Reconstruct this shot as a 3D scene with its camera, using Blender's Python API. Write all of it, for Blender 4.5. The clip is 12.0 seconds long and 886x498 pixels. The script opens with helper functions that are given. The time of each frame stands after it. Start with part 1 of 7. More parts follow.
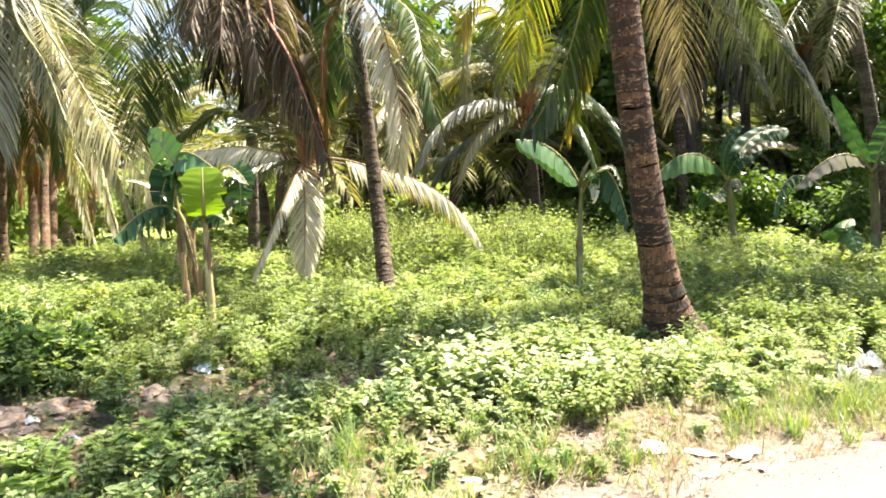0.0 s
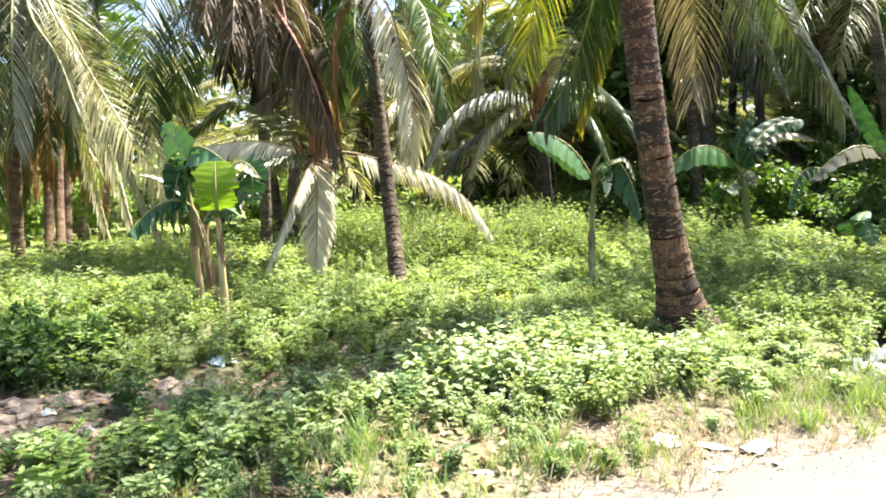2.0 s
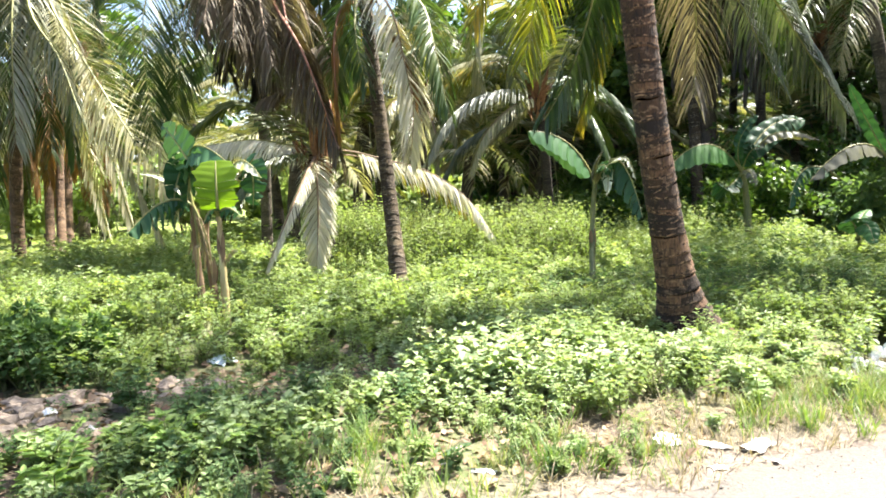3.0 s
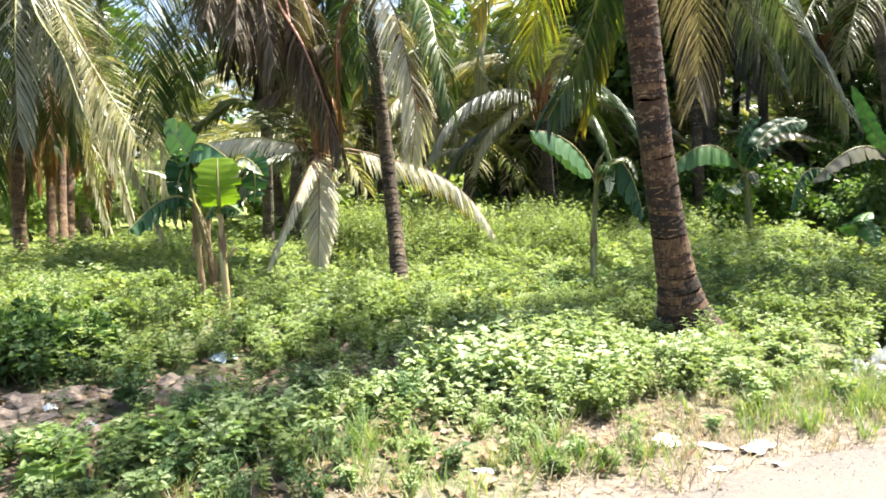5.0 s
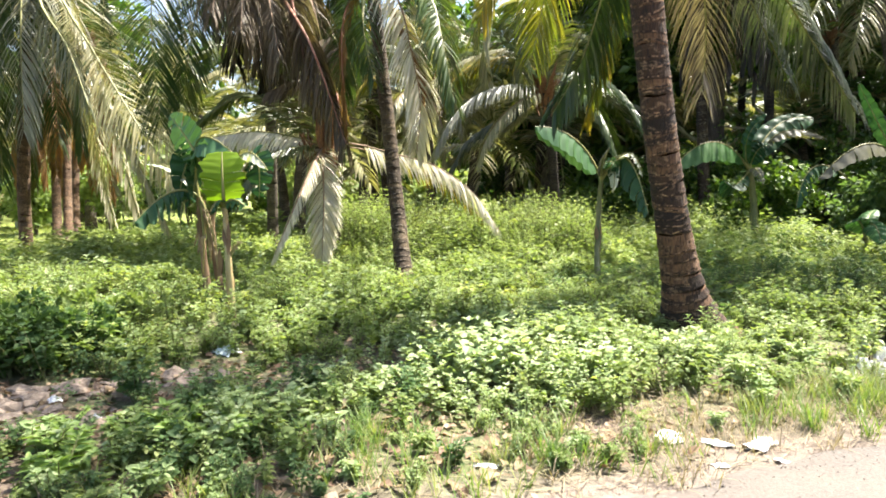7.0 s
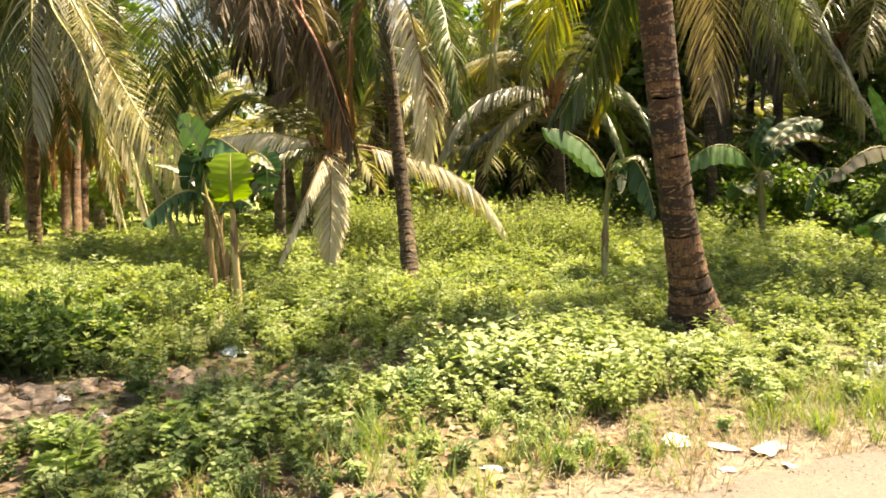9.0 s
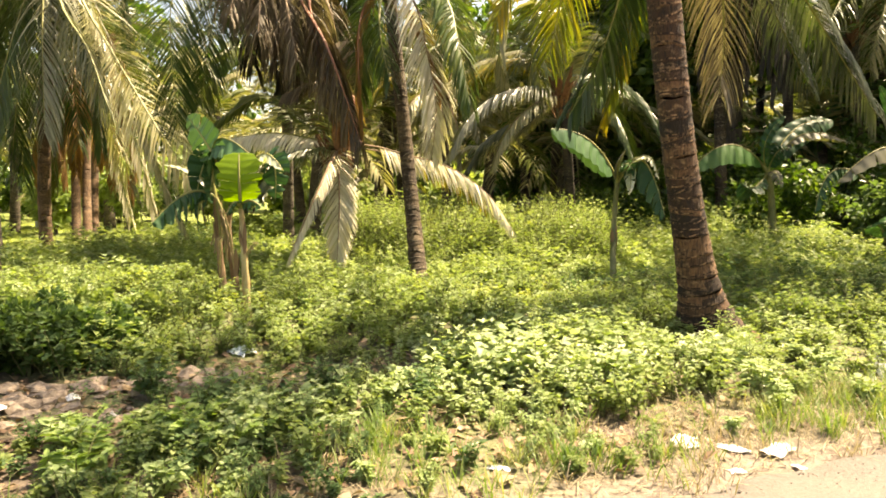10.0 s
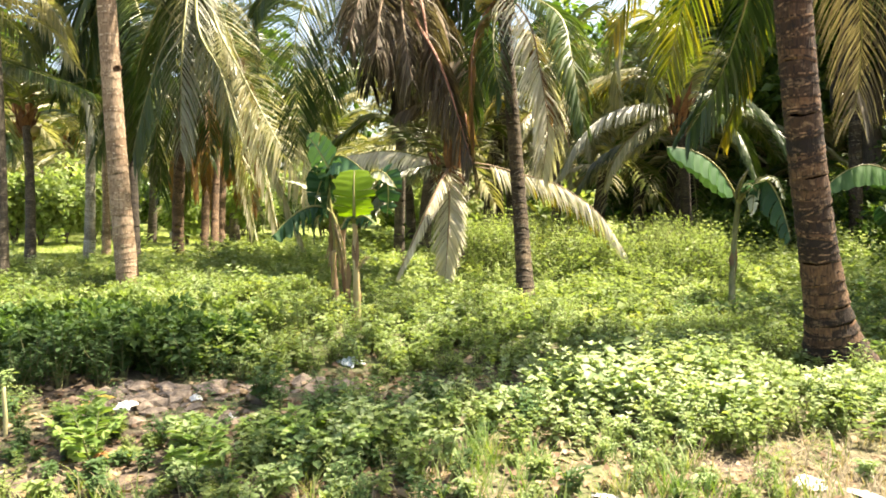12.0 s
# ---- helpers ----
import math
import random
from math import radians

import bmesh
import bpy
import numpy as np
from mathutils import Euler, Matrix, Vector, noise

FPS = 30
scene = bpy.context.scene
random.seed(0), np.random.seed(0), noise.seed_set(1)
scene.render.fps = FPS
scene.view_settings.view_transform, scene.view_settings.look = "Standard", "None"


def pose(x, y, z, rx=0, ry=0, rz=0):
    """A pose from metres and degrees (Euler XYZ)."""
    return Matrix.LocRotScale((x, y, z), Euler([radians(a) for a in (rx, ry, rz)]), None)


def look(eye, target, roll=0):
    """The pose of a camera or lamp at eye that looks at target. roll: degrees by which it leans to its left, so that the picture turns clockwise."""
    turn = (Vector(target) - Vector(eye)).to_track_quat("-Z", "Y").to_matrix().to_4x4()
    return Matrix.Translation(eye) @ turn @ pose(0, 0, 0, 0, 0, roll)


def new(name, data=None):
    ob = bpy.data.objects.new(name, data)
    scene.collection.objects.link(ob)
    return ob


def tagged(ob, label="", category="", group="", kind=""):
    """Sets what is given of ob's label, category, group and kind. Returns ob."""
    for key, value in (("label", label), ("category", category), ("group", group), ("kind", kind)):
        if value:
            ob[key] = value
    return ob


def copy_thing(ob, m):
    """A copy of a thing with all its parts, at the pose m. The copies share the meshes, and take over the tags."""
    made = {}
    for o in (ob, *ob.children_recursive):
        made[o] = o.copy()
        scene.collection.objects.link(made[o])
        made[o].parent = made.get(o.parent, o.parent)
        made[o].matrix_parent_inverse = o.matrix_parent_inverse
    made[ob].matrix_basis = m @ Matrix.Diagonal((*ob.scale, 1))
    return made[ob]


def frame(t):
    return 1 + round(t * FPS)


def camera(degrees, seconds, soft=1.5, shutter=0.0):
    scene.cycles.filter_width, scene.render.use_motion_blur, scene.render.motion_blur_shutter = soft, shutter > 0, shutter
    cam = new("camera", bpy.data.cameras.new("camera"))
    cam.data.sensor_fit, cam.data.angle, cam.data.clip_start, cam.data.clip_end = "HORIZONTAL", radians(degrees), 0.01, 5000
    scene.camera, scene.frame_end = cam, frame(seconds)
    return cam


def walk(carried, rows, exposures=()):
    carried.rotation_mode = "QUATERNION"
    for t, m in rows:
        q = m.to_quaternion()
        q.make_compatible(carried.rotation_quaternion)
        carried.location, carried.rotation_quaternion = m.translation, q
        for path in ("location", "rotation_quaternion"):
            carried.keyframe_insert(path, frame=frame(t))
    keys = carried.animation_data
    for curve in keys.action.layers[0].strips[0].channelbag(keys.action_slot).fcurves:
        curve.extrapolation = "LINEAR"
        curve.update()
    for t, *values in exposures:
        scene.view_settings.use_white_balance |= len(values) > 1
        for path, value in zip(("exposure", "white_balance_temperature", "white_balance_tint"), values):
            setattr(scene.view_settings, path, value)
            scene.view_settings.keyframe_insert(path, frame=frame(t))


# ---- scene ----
# A coconut grove beside a road, seen from the roadside by a camera that turns where it stands.
cam = camera(64.6, 12.0, soft=1.8)
# seconds, yaw, pitch, roll in degrees
TURNS = [
    (0.0, -0.16, -4.20, 0.73),
    (0.5, -0.07, -5.22, 0.77),
    (1.0, 0.38, -4.77, 0.67),
    (1.5, 0.73, -4.78, 0.91),
    (2.0, 0.79, -4.72, 0.92),
    (2.5, 0.64, -4.78, 1.06),
    (3.0, 0.84, -4.81, 0.99),
    (5.0, 0.97, -4.88, 0.53),
    (5.5, 0.99, -4.93, 0.59),
    (6.0, 1.10, -5.01, 0.51),
    (6.5, 1.30, -5.10, 0.30),
    (7.0, 1.32, -5.27, 0.23),
    (9.0, 1.90, -5.13, 0.01),
    (9.5, 2.08, -5.10, 0.00),
    (10.0, 2.56, -5.12, -0.01),
    (10.5, 4.54, -4.44, -0.31),
    (11.0, 6.62, -3.88, -0.56),
    (11.5, 8.20, -3.62, -0.62),
    (12.0, 11.46, -3.73, -0.83),
]
# seconds, stops, white balance and tint as the camera adapts to the light
ADAPT = [(0.0, 2.59, 7000, 15), (0.5, 2.59, 6900, 14), (3.0, 2.46, 6400, 10), (5.0, 2.32, 6450, 11), (6.5, 2.24, 6500, 12), (7.2, 2.23, 6700, 12), (9.0, 2.18, 9500, 14), (9.5, 2.18, 9500, 14),
         (10.5, 2.22, 9200, 12), (11.5, 2.27, 8400, 11), (12.0, 2.31, 7700, 10)]
walk(cam, [(t, pose(0, 0, 1.5, 90 + pitch, roll, yaw)) for t, yaw, pitch, roll in TURNS], ADAPT)

# ---------------------------------------------------------------- light
SUN_ELEVATION, SUN_AZIMUTH = 61.0, 64.0     # azimuth clockwise from the view axis (+y)
world = bpy.data.worlds.new("sky")
scene.world = world
world.use_nodes = True
sky_node = world.node_tree.nodes.new("ShaderNodeTexSky")
sky_node.sky_type = "NISHITA"
sky_node.sun_disc = False
sky_node.sun_elevation = radians(SUN_ELEVATION)
sky_node.sun_rotation = radians(SUN_AZIMUTH)
sky_node.dust_density = 3.0
background = world.node_tree.nodes["Background"]
background.inputs["Strength"].default_value = 0.086
world.node_tree.links.new(sky_node.outputs["Color"], background.inputs["Color"])
sun = new("sun", bpy.data.lights.new("sun", "SUN"))
sun.data.energy = 4.8
sun.data.angle = radians(0.6)
sun.data.color = (1.0, 0.95, 0.86)
sun_way = Vector((math.sin(radians(SUN_AZIMUTH)) * math.cos(radians(SUN_ELEVATION)),
                  math.cos(radians(SUN_AZIMUTH)) * math.cos(radians(SUN_ELEVATION)),
                  math.sin(radians(SUN_ELEVATION))))
sun.matrix_world = look(sun_way * 60, (0, 0, 0))


# ---------------------------------------------------------------- materials
def nodes_of(name):
    mat = bpy.data.materials.new(name)
    mat.use_nodes = True
    tree = mat.node_tree
    return mat, tree, tree.nodes["Principled BSDF"], tree.nodes["Material Output"]


def link(tree, a, b):
    tree.links.new(a, b)


def ramp(tree, source, stops):
    node = tree.nodes.new("ShaderNodeValToRGB")
    els = node.color_ramp.elements
    while len(els) < len(stops):
        els.new(0.5)
    for el, (at, col) in zip(els, stops):
        el.position, el.color = at, (*col, 1)
    link(tree, source, node.inputs["Fac"])
    return node.outputs["Color"]


def noise_of(tree, scale, detail=4.0, rough=0.6, stretch=(1, 1, 1), coords="Object", distort=0.0):
    tc = tree.nodes.new("ShaderNodeTexCoord")
    mp = tree.nodes.new("ShaderNodeMapping")
    mp.inputs["Scale"].default_value = stretch
    nz = tree.nodes.new("ShaderNodeTexNoise")
    nz.inputs["Scale"].default_value = scale
    nz.inputs["Detail"].default_value = detail
    nz.inputs["Roughness"].default_value = rough
    nz.inputs["Distortion"].default_value = distort
    link(tree, tc.outputs[coords], mp.inputs["Vector"])
    link(tree, mp.outputs["Vector"], nz.inputs["Vector"])
    return nz.outputs["Fac"]


def mix(tree, fac, a, b, mode="MIX"):
    node = tree.nodes.new("ShaderNodeMix")
    node.data_type, node.blend_type = "RGBA", mode
    for sock, val in ((node.inputs["Factor"], fac), (node.inputs[6], a), (node.inputs[7], b)):
        if hasattr(val, "is_linked"):
            link(tree, val, sock)
        else:
            sock.default_value = val if isinstance(val, float) else (*val, 1)
    return node.outputs[2]


def bump(tree, bsdf, height, strength, distance):
    node = tree.nodes.new("ShaderNodeBump")
    node.inputs["Strength"].default_value = strength
    node.inputs["Distance"].default_value = distance
    link(tree, height, node.inputs["Height"])
    link(tree, node.outputs["Normal"], bsdf.inputs["Normal"])


def leaf_material(name, stops, translucent=0.4, rough=0.45, patch=0.35, patch_colour=(0.2, 0.2, 0.05), shine=0.5):
    """Thin leaf: tone varies leaf by leaf and in patches; light passes through it."""
    mat, tree, bsdf, out = nodes_of(name)
    geo = tree.nodes.new("ShaderNodeNewGeometry")
    info = tree.nodes.new("ShaderNodeObjectInfo")
    add = tree.nodes.new("ShaderNodeMath")
    add.operation = "MULTIPLY_ADD"
    add.inputs[1].default_value = 0.7
    link(tree, geo.outputs["Random Per Island"], add.inputs[0])
    sc = tree.nodes.new("ShaderNodeMath")
    sc.operation = "MULTIPLY"
    sc.inputs[1].default_value = 0.3
    link(tree, info.outputs["Random"], sc.inputs[0])
    link(tree, sc.outputs[0], add.inputs[2])
    col = ramp(tree, add.outputs[0], stops)
    blot = ramp(tree, noise_of(tree, 2.2, 3), [(0.45, (0, 0, 0)), (0.75, (patch, patch, patch))])
    col = mix(tree, blot, col, patch_colour)
    link(tree, col, bsdf.inputs["Base Color"])
    bsdf.inputs["Roughness"].default_value = rough
    bsdf.inputs["Specular IOR Level"].default_value = shine
    tr = tree.nodes.new("ShaderNodeBsdfTranslucent")
    warm = mix(tree, 1.0, col, (1.25, 1.3, 0.55), "MULTIPLY")
    link(tree, warm, tr.inputs["Color"])
    ms = tree.nodes.new("ShaderNodeMixShader")
    ms.inputs[0].default_value = translucent
    link(tree, bsdf.outputs[0], ms.inputs[1])
    link(tree, tr.outputs[0], ms.inputs[2])
    link(tree, ms.outputs[0], out.inputs["Surface"])
    return mat


def plain_material(name, a, b, scale=8.0, rough=0.8, stretch=(1, 1, 1), relief=0.3, distance=0.01, detail=5.0):
    mat, tree, bsdf, out = nodes_of(name)
    nz = noise_of(tree, scale, detail, 0.65, stretch)
    col = ramp(tree, nz, [(0.32, a), (0.68, b)])
    link(tree, col, bsdf.inputs["Base Color"])
    bsdf.inputs["Roughness"].default_value = rough
    bump(tree, bsdf, nz, relief, distance)
    return mat


def trunk_material(name, dark, mid, pale, lichen):
    """Ringed palm bark: each ring has its tone, with pale lichen patches and dark fibrous cracks."""
    mat, tree, bsdf, out = nodes_of(name)
    geo = tree.nodes.new("ShaderNodeNewGeometry")
    col = ramp(tree, geo.outputs["Random Per Island"], [(0.0, dark), (0.55, mid), (1.0, pale)])
    grain = noise_of(tree, 26.0, 5, 0.7, (1, 1, 0.35))
    col = mix(tree, ramp(tree, grain, [(0.38, (0.35, 0.35, 0.35)), (0.6, (1, 1, 1))]), dark, col)
    spots = noise_of(tree, 9.0, 5, 0.65, (1, 1, 1.8), distort=0.6)
    col = mix(tree, ramp(tree, spots, [(0.54, (0, 0, 0)), (0.68, (0.55, 0.55, 0.55))]), col, lichen)
    cracks = noise_of(tree, 60.0, 3, 0.6, (1, 1, 0.12))
    col = mix(tree, ramp(tree, cracks, [(0.36, (0.7, 0.7, 0.7)), (0.46, (0, 0, 0))]), col, tuple(c * 0.3 for c in dark))
    link(tree, col, bsdf.inputs["Base Color"])
    bsdf.inputs["Roughness"].default_value = 0.88
    bump(tree, bsdf, mix(tree, 0.5, cracks, grain), 0.9, 0.03)
    return mat


FROND_GREEN = leaf_material("frond_green", [(0, (0.038, 0.064, 0.012)), (0.5, (0.073, 0.1, 0.02)), (1, (0.145, 0.16, 0.04))],
                            0.35, 0.38, 0.5, (0.2, 0.18, 0.06), 0.6)
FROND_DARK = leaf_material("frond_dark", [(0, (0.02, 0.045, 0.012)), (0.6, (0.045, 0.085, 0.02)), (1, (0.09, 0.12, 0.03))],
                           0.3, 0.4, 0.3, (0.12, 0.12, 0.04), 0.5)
FROND_YELLOW = leaf_material("frond_yellow", [(0, (0.07, 0.11, 0.012)), (0.6, (0.15, 0.165, 0.018)), (1, (0.36, 0.24, 0.02))],
                             0.45, 0.4, 0.5, (0.4, 0.24, 0.03))
FROND_LIME = leaf_material("frond_lime", [(0, (0.06, 0.1, 0.012)), (0.6, (0.12, 0.155, 0.018)), (1, (0.24, 0.22, 0.03))], 0.42, 0.4, 0.4, (0.26, 0.2, 0.03))
FROND_PALE = leaf_material("frond_pale", [(0, (0.13, 0.14, 0.06)), (0.5, (0.26, 0.25, 0.13)), (1, (0.4, 0.37, 0.22))],
                           0.3, 0.42, 0.4, (0.3, 0.24, 0.1))
FROND_DEAD = leaf_material("frond_dead", [(0, (0.035, 0.022, 0.012)), (0.5, (0.085, 0.06, 0.036)), (1, (0.2, 0.158, 0.104))],
                           0.22, 0.6, 0.5, (0.12, 0.1, 0.05))
FROND_ASH = leaf_material("frond_ashen", [(0, (0.07, 0.055, 0.038)), (0.5, (0.14, 0.112, 0.08)), (1, (0.27, 0.225, 0.165))], 0.22, 0.6, 0.4, (0.16, 0.13, 0.08))
FROND_ASHY = leaf_material("frond_greyish_green", [(0, (0.12, 0.13, 0.09)), (0.5, (0.22, 0.23, 0.17)), (1, (0.36, 0.36, 0.28))], 0.25, 0.42, 0.3, (0.2, 0.2, 0.12))
FROND_TAN = leaf_material("frond_tan", [(0, (0.09, 0.074, 0.053)), (0.5, (0.185, 0.152, 0.115)), (1, (0.36, 0.31, 0.25))], 0.25, 0.5, 0.3, (0.2, 0.16, 0.1))
FROND_GREY = leaf_material("frond_grey", [(0, (0.03, 0.045, 0.024)), (0.5, (0.062, 0.08, 0.045)), (1, (0.16, 0.17, 0.12))], 0.3, 0.4, 0.3, (0.14, 0.14, 0.08))
# Dry bleached leaf, made paler still to hold sunlight in its colour.
FROND_BLEACHED_LIT = leaf_material("frond_bleached_lit", [(0, (0.4, 0.37, 0.28)), (0.5, (0.56, 0.52, 0.41)), (1, (0.74, 0.7, 0.58))], 0.22, 0.4, 0.2, (0.4, 0.34, 0.2))
# Dead frond in deep shade: the shade is put into a near-black colour.
FROND_SHADE = leaf_material("frond_painted_shade", [(0, (0.012, 0.01, 0.007)), (1, (0.05, 0.042, 0.03))], 0.1, 0.7, 0.3, (0.03, 0.03, 0.015))
FROND_RUST = leaf_material("frond_rust", [(0, (0.14, 0.06, 0.018)), (0.5, (0.25, 0.125, 0.042)), (1, (0.38, 0.22, 0.085))], 0.3, 0.6)
BANANA_LEAF = leaf_material("banana_leaf", [(0, (0.035, 0.1, 0.03)), (0.5, (0.055, 0.14, 0.04)), (1, (0.085, 0.18, 0.05))],
                            0.34, 0.45, 0.3, (0.1, 0.2, 0.045), 0.35)
BANANA_FRESH = leaf_material("banana_leaf_fresh", [(0, (0.12, 0.22, 0.012)), (1, (0.19, 0.29, 0.02))], 0.55, 0.5, 0.5, (0.12, 0.24, 0.02), 0.25)
BANANA_DARK = leaf_material("banana_leaf_dark", [(0, (0.014, 0.05, 0.022)), (1, (0.035, 0.095, 0.035))], 0.22, 0.5, 0.3, (0.05, 0.11, 0.04), 0.3)
BANANA_BLUE = leaf_material("banana_leaf_bluish", [(0, (0.04, 0.11, 0.042)), (1, (0.085, 0.175, 0.068))], 0.2, 0.4, 0.3, (0.07, 0.15, 0.055), 0.5)
# Lit copy of the banana leaf: sun glare is put into a pale colour.
BANANA_LIT = leaf_material("banana_leaf_painted_lit", [(0, (0.34, 0.37, 0.28)), (1, (0.48, 0.5, 0.4))], 0.3, 0.35, 0.3, (0.3, 0.36, 0.2), 0.5)
BANANA_DRY = leaf_material("banana_leaf_dry", [(0, (0.16, 0.11, 0.06)), (1, (0.36, 0.27, 0.16))], 0.2, 0.7)
BANANA_GREY = leaf_material("banana_leaf_grey", [(0, (0.06, 0.065, 0.045)), (1, (0.13, 0.125, 0.09))], 0.25, 0.5)
WEED_LEAF = leaf_material("weed_leaf", [(0, (0.115, 0.17, 0.058)), (0.45, (0.18, 0.245, 0.088)), (0.8, (0.255, 0.315, 0.122)), (1, (0.36, 0.39, 0.18))],
                          0.5, 0.6, 0.5, (0.2, 0.26, 0.065), 0.22)
WEED_LIGHT = leaf_material("weed_leaf_light", [(0, (0.16, 0.23, 0.09)), (0.5, (0.28, 0.36, 0.17)), (1, (0.44, 0.48, 0.3))],
                           0.42, 0.55, 0.4, (0.24, 0.32, 0.09), 0.3)
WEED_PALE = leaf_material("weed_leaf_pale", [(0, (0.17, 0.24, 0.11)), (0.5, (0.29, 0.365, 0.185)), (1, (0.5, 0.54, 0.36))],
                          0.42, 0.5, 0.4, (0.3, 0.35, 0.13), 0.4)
SHRUB_LIGHT = leaf_material("shrub_leaf_light", [(0, (0.14, 0.22, 0.08)), (1, (0.36, 0.42, 0.2))], 0.45, 0.5, 0.3, (0.3, 0.38, 0.1), 0.3)
BUSH_LEAF = leaf_material("bush_leaf", [(0, (0.04, 0.085, 0.024)), (0.6, (0.085, 0.15, 0.042)), (1, (0.18, 0.25, 0.085))], 0.4, 0.6, 0.4, (0.12, 0.17, 0.04), 0.25)
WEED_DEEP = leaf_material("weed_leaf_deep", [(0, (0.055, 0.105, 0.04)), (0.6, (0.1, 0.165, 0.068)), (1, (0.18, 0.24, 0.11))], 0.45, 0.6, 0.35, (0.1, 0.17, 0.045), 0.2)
WEED_FRESH = leaf_material("weed_leaf_fresh", [(0, (0.12, 0.2, 0.05)), (0.5, (0.2, 0.3, 0.08)), (1, (0.33, 0.4, 0.14))], 0.45, 0.5, 0.3, (0.2, 0.28, 0.07), 0.35)
WEED_YELLOW = leaf_material("weed_leaf_yellow", [(0, (0.18, 0.25, 0.05)), (1, (0.36, 0.39, 0.09))], 0.45, 0.5)
TREE_LEAF = leaf_material("tree_leaf", [(0, (0.03, 0.07, 0.014)), (0.6, (0.07, 0.14, 0.025)), (1, (0.19, 0.27, 0.05))], 0.4, 0.42, 0.3, (0.1, 0.14, 0.03))
GRASS = leaf_material("grass_blade", [(0, (0.07, 0.135, 0.025)), (0.6, (0.135, 0.22, 0.05)), (1, (0.3, 0.31, 0.12))], 0.4, 0.5, 0.5, (0.3, 0.27, 0.1))
# Lighter copy of GRASS: the sunlight on the lawn is put into its colour.
LAWN_GRASS_LIT = leaf_material("lawn_blade_lit", [(0, (0.12, 0.19, 0.03)), (0.6, (0.22, 0.3, 0.055)), (1, (0.4, 0.4, 0.12))], 0.5, 0.5, 0.5, (0.32, 0.32, 0.08))
STRAW = leaf_material("straw", [(0, (0.19, 0.145, 0.09)), (1, (0.37, 0.305, 0.21))], 0.25, 0.6)
LITTER = leaf_material("dead_leaf", [(0, (0.09, 0.05, 0.03)), (0.5, (0.22, 0.14, 0.085)), (0.85, (0.32, 0.235, 0.16)), (1, (0.42, 0.33, 0.24))], 0.1, 0.75)
BARK_RED = trunk_material("bark_reddish", (0.01, 0.005, 0.002), (0.042, 0.019, 0.007), (0.165, 0.085, 0.038), (0.32, 0.205, 0.12))
BARK_GREY = trunk_material("bark_grey", (0.035, 0.026, 0.016), (0.085, 0.068, 0.044), (0.15, 0.122, 0.085), (0.22, 0.19, 0.145))
BARK_BANDED = trunk_material("bark_banded", (0.022, 0.013, 0.005), (0.062, 0.04, 0.018), (0.135, 0.096, 0.05), (0.22, 0.17, 0.105))
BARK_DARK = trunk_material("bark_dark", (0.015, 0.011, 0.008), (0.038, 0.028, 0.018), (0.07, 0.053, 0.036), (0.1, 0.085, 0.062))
BARK_TAN = trunk_material("bark_tan", (0.17, 0.11, 0.065), (0.3, 0.21, 0.135), (0.37, 0.275, 0.185), (0.42, 0.335, 0.24))
BARK_RUST = trunk_material("bark_rusty", (0.05, 0.03, 0.018), (0.15, 0.085, 0.045), (0.24, 0.15, 0.085), (0.27, 0.2, 0.14))
BARK_WHITE = trunk_material("bark_whitish", (0.2, 0.18, 0.15), (0.38, 0.35, 0.3), (0.52, 0.5, 0.45), (0.6, 0.58, 0.53))
def rim_material(name, dark, pale):
    """The worn lower edge of a leaf scar: pale, broken into short dashes by dark fissures."""
    mat, tree, bsdf, out = nodes_of(name)
    dashes = noise_of(tree, 20.0, 4, 0.7, (1, 1, 0.25))
    link(tree, ramp(tree, dashes, [(0.47, dark), (0.62, pale)]), bsdf.inputs["Base Color"])
    bsdf.inputs["Roughness"].default_value = 0.9
    bump(tree, bsdf, dashes, 0.7, 0.02)
    return mat


RIMS = {"bark_reddish": rim_material("rim_reddish", (0.014, 0.006, 0.003), (0.25, 0.15, 0.085)),
        "bark_grey": rim_material("rim_grey", (0.05, 0.038, 0.024), (0.2, 0.165, 0.115)),
        "bark_banded": rim_material("rim_banded", (0.035, 0.025, 0.016), (0.24, 0.195, 0.14)),
        "bark_dark": rim_material("rim_dark", (0.02, 0.015, 0.01), (0.09, 0.072, 0.05)),
        "bark_tan": rim_material("rim_tan", (0.16, 0.105, 0.065), (0.52, 0.42, 0.3)),
        "bark_rusty": rim_material("rim_rusty", (0.05, 0.028, 0.015), (0.26, 0.17, 0.1)),
        "bark_whitish": rim_material("rim_whitish", (0.18, 0.16, 0.13), (0.5, 0.48, 0.43))}
RACHIS_GREEN = plain_material("rachis_green", (0.13, 0.14, 0.035), (0.26, 0.24, 0.08), 6, 0.5)
RACHIS_DRY = plain_material("rachis_dry", (0.16, 0.1, 0.055), (0.3, 0.2, 0.12), 6, 0.7)
RACHIS_RED = plain_material("rachis_reddish", (0.2, 0.075, 0.04), (0.3, 0.13, 0.075), 6, 0.6)
FIBRE = plain_material("crown_fibre", (0.1, 0.045, 0.018), (0.26, 0.13, 0.055), 30, 0.95, (1, 1, 0.15), 0.8, 0.02)
HUSK = plain_material("coconut_husk", (0.16, 0.17, 0.03), (0.3, 0.22, 0.06), 5, 0.5)
STEM_GREEN = plain_material("weed_stem", (0.08, 0.11, 0.03), (0.17, 0.16, 0.06), 20, 0.7)
BANANA_STEM = plain_material("banana_stem", (0.065, 0.085, 0.028), (0.19, 0.185, 0.075), 9, 0.6, (1, 1, 0.25), 0.5, 0.02)
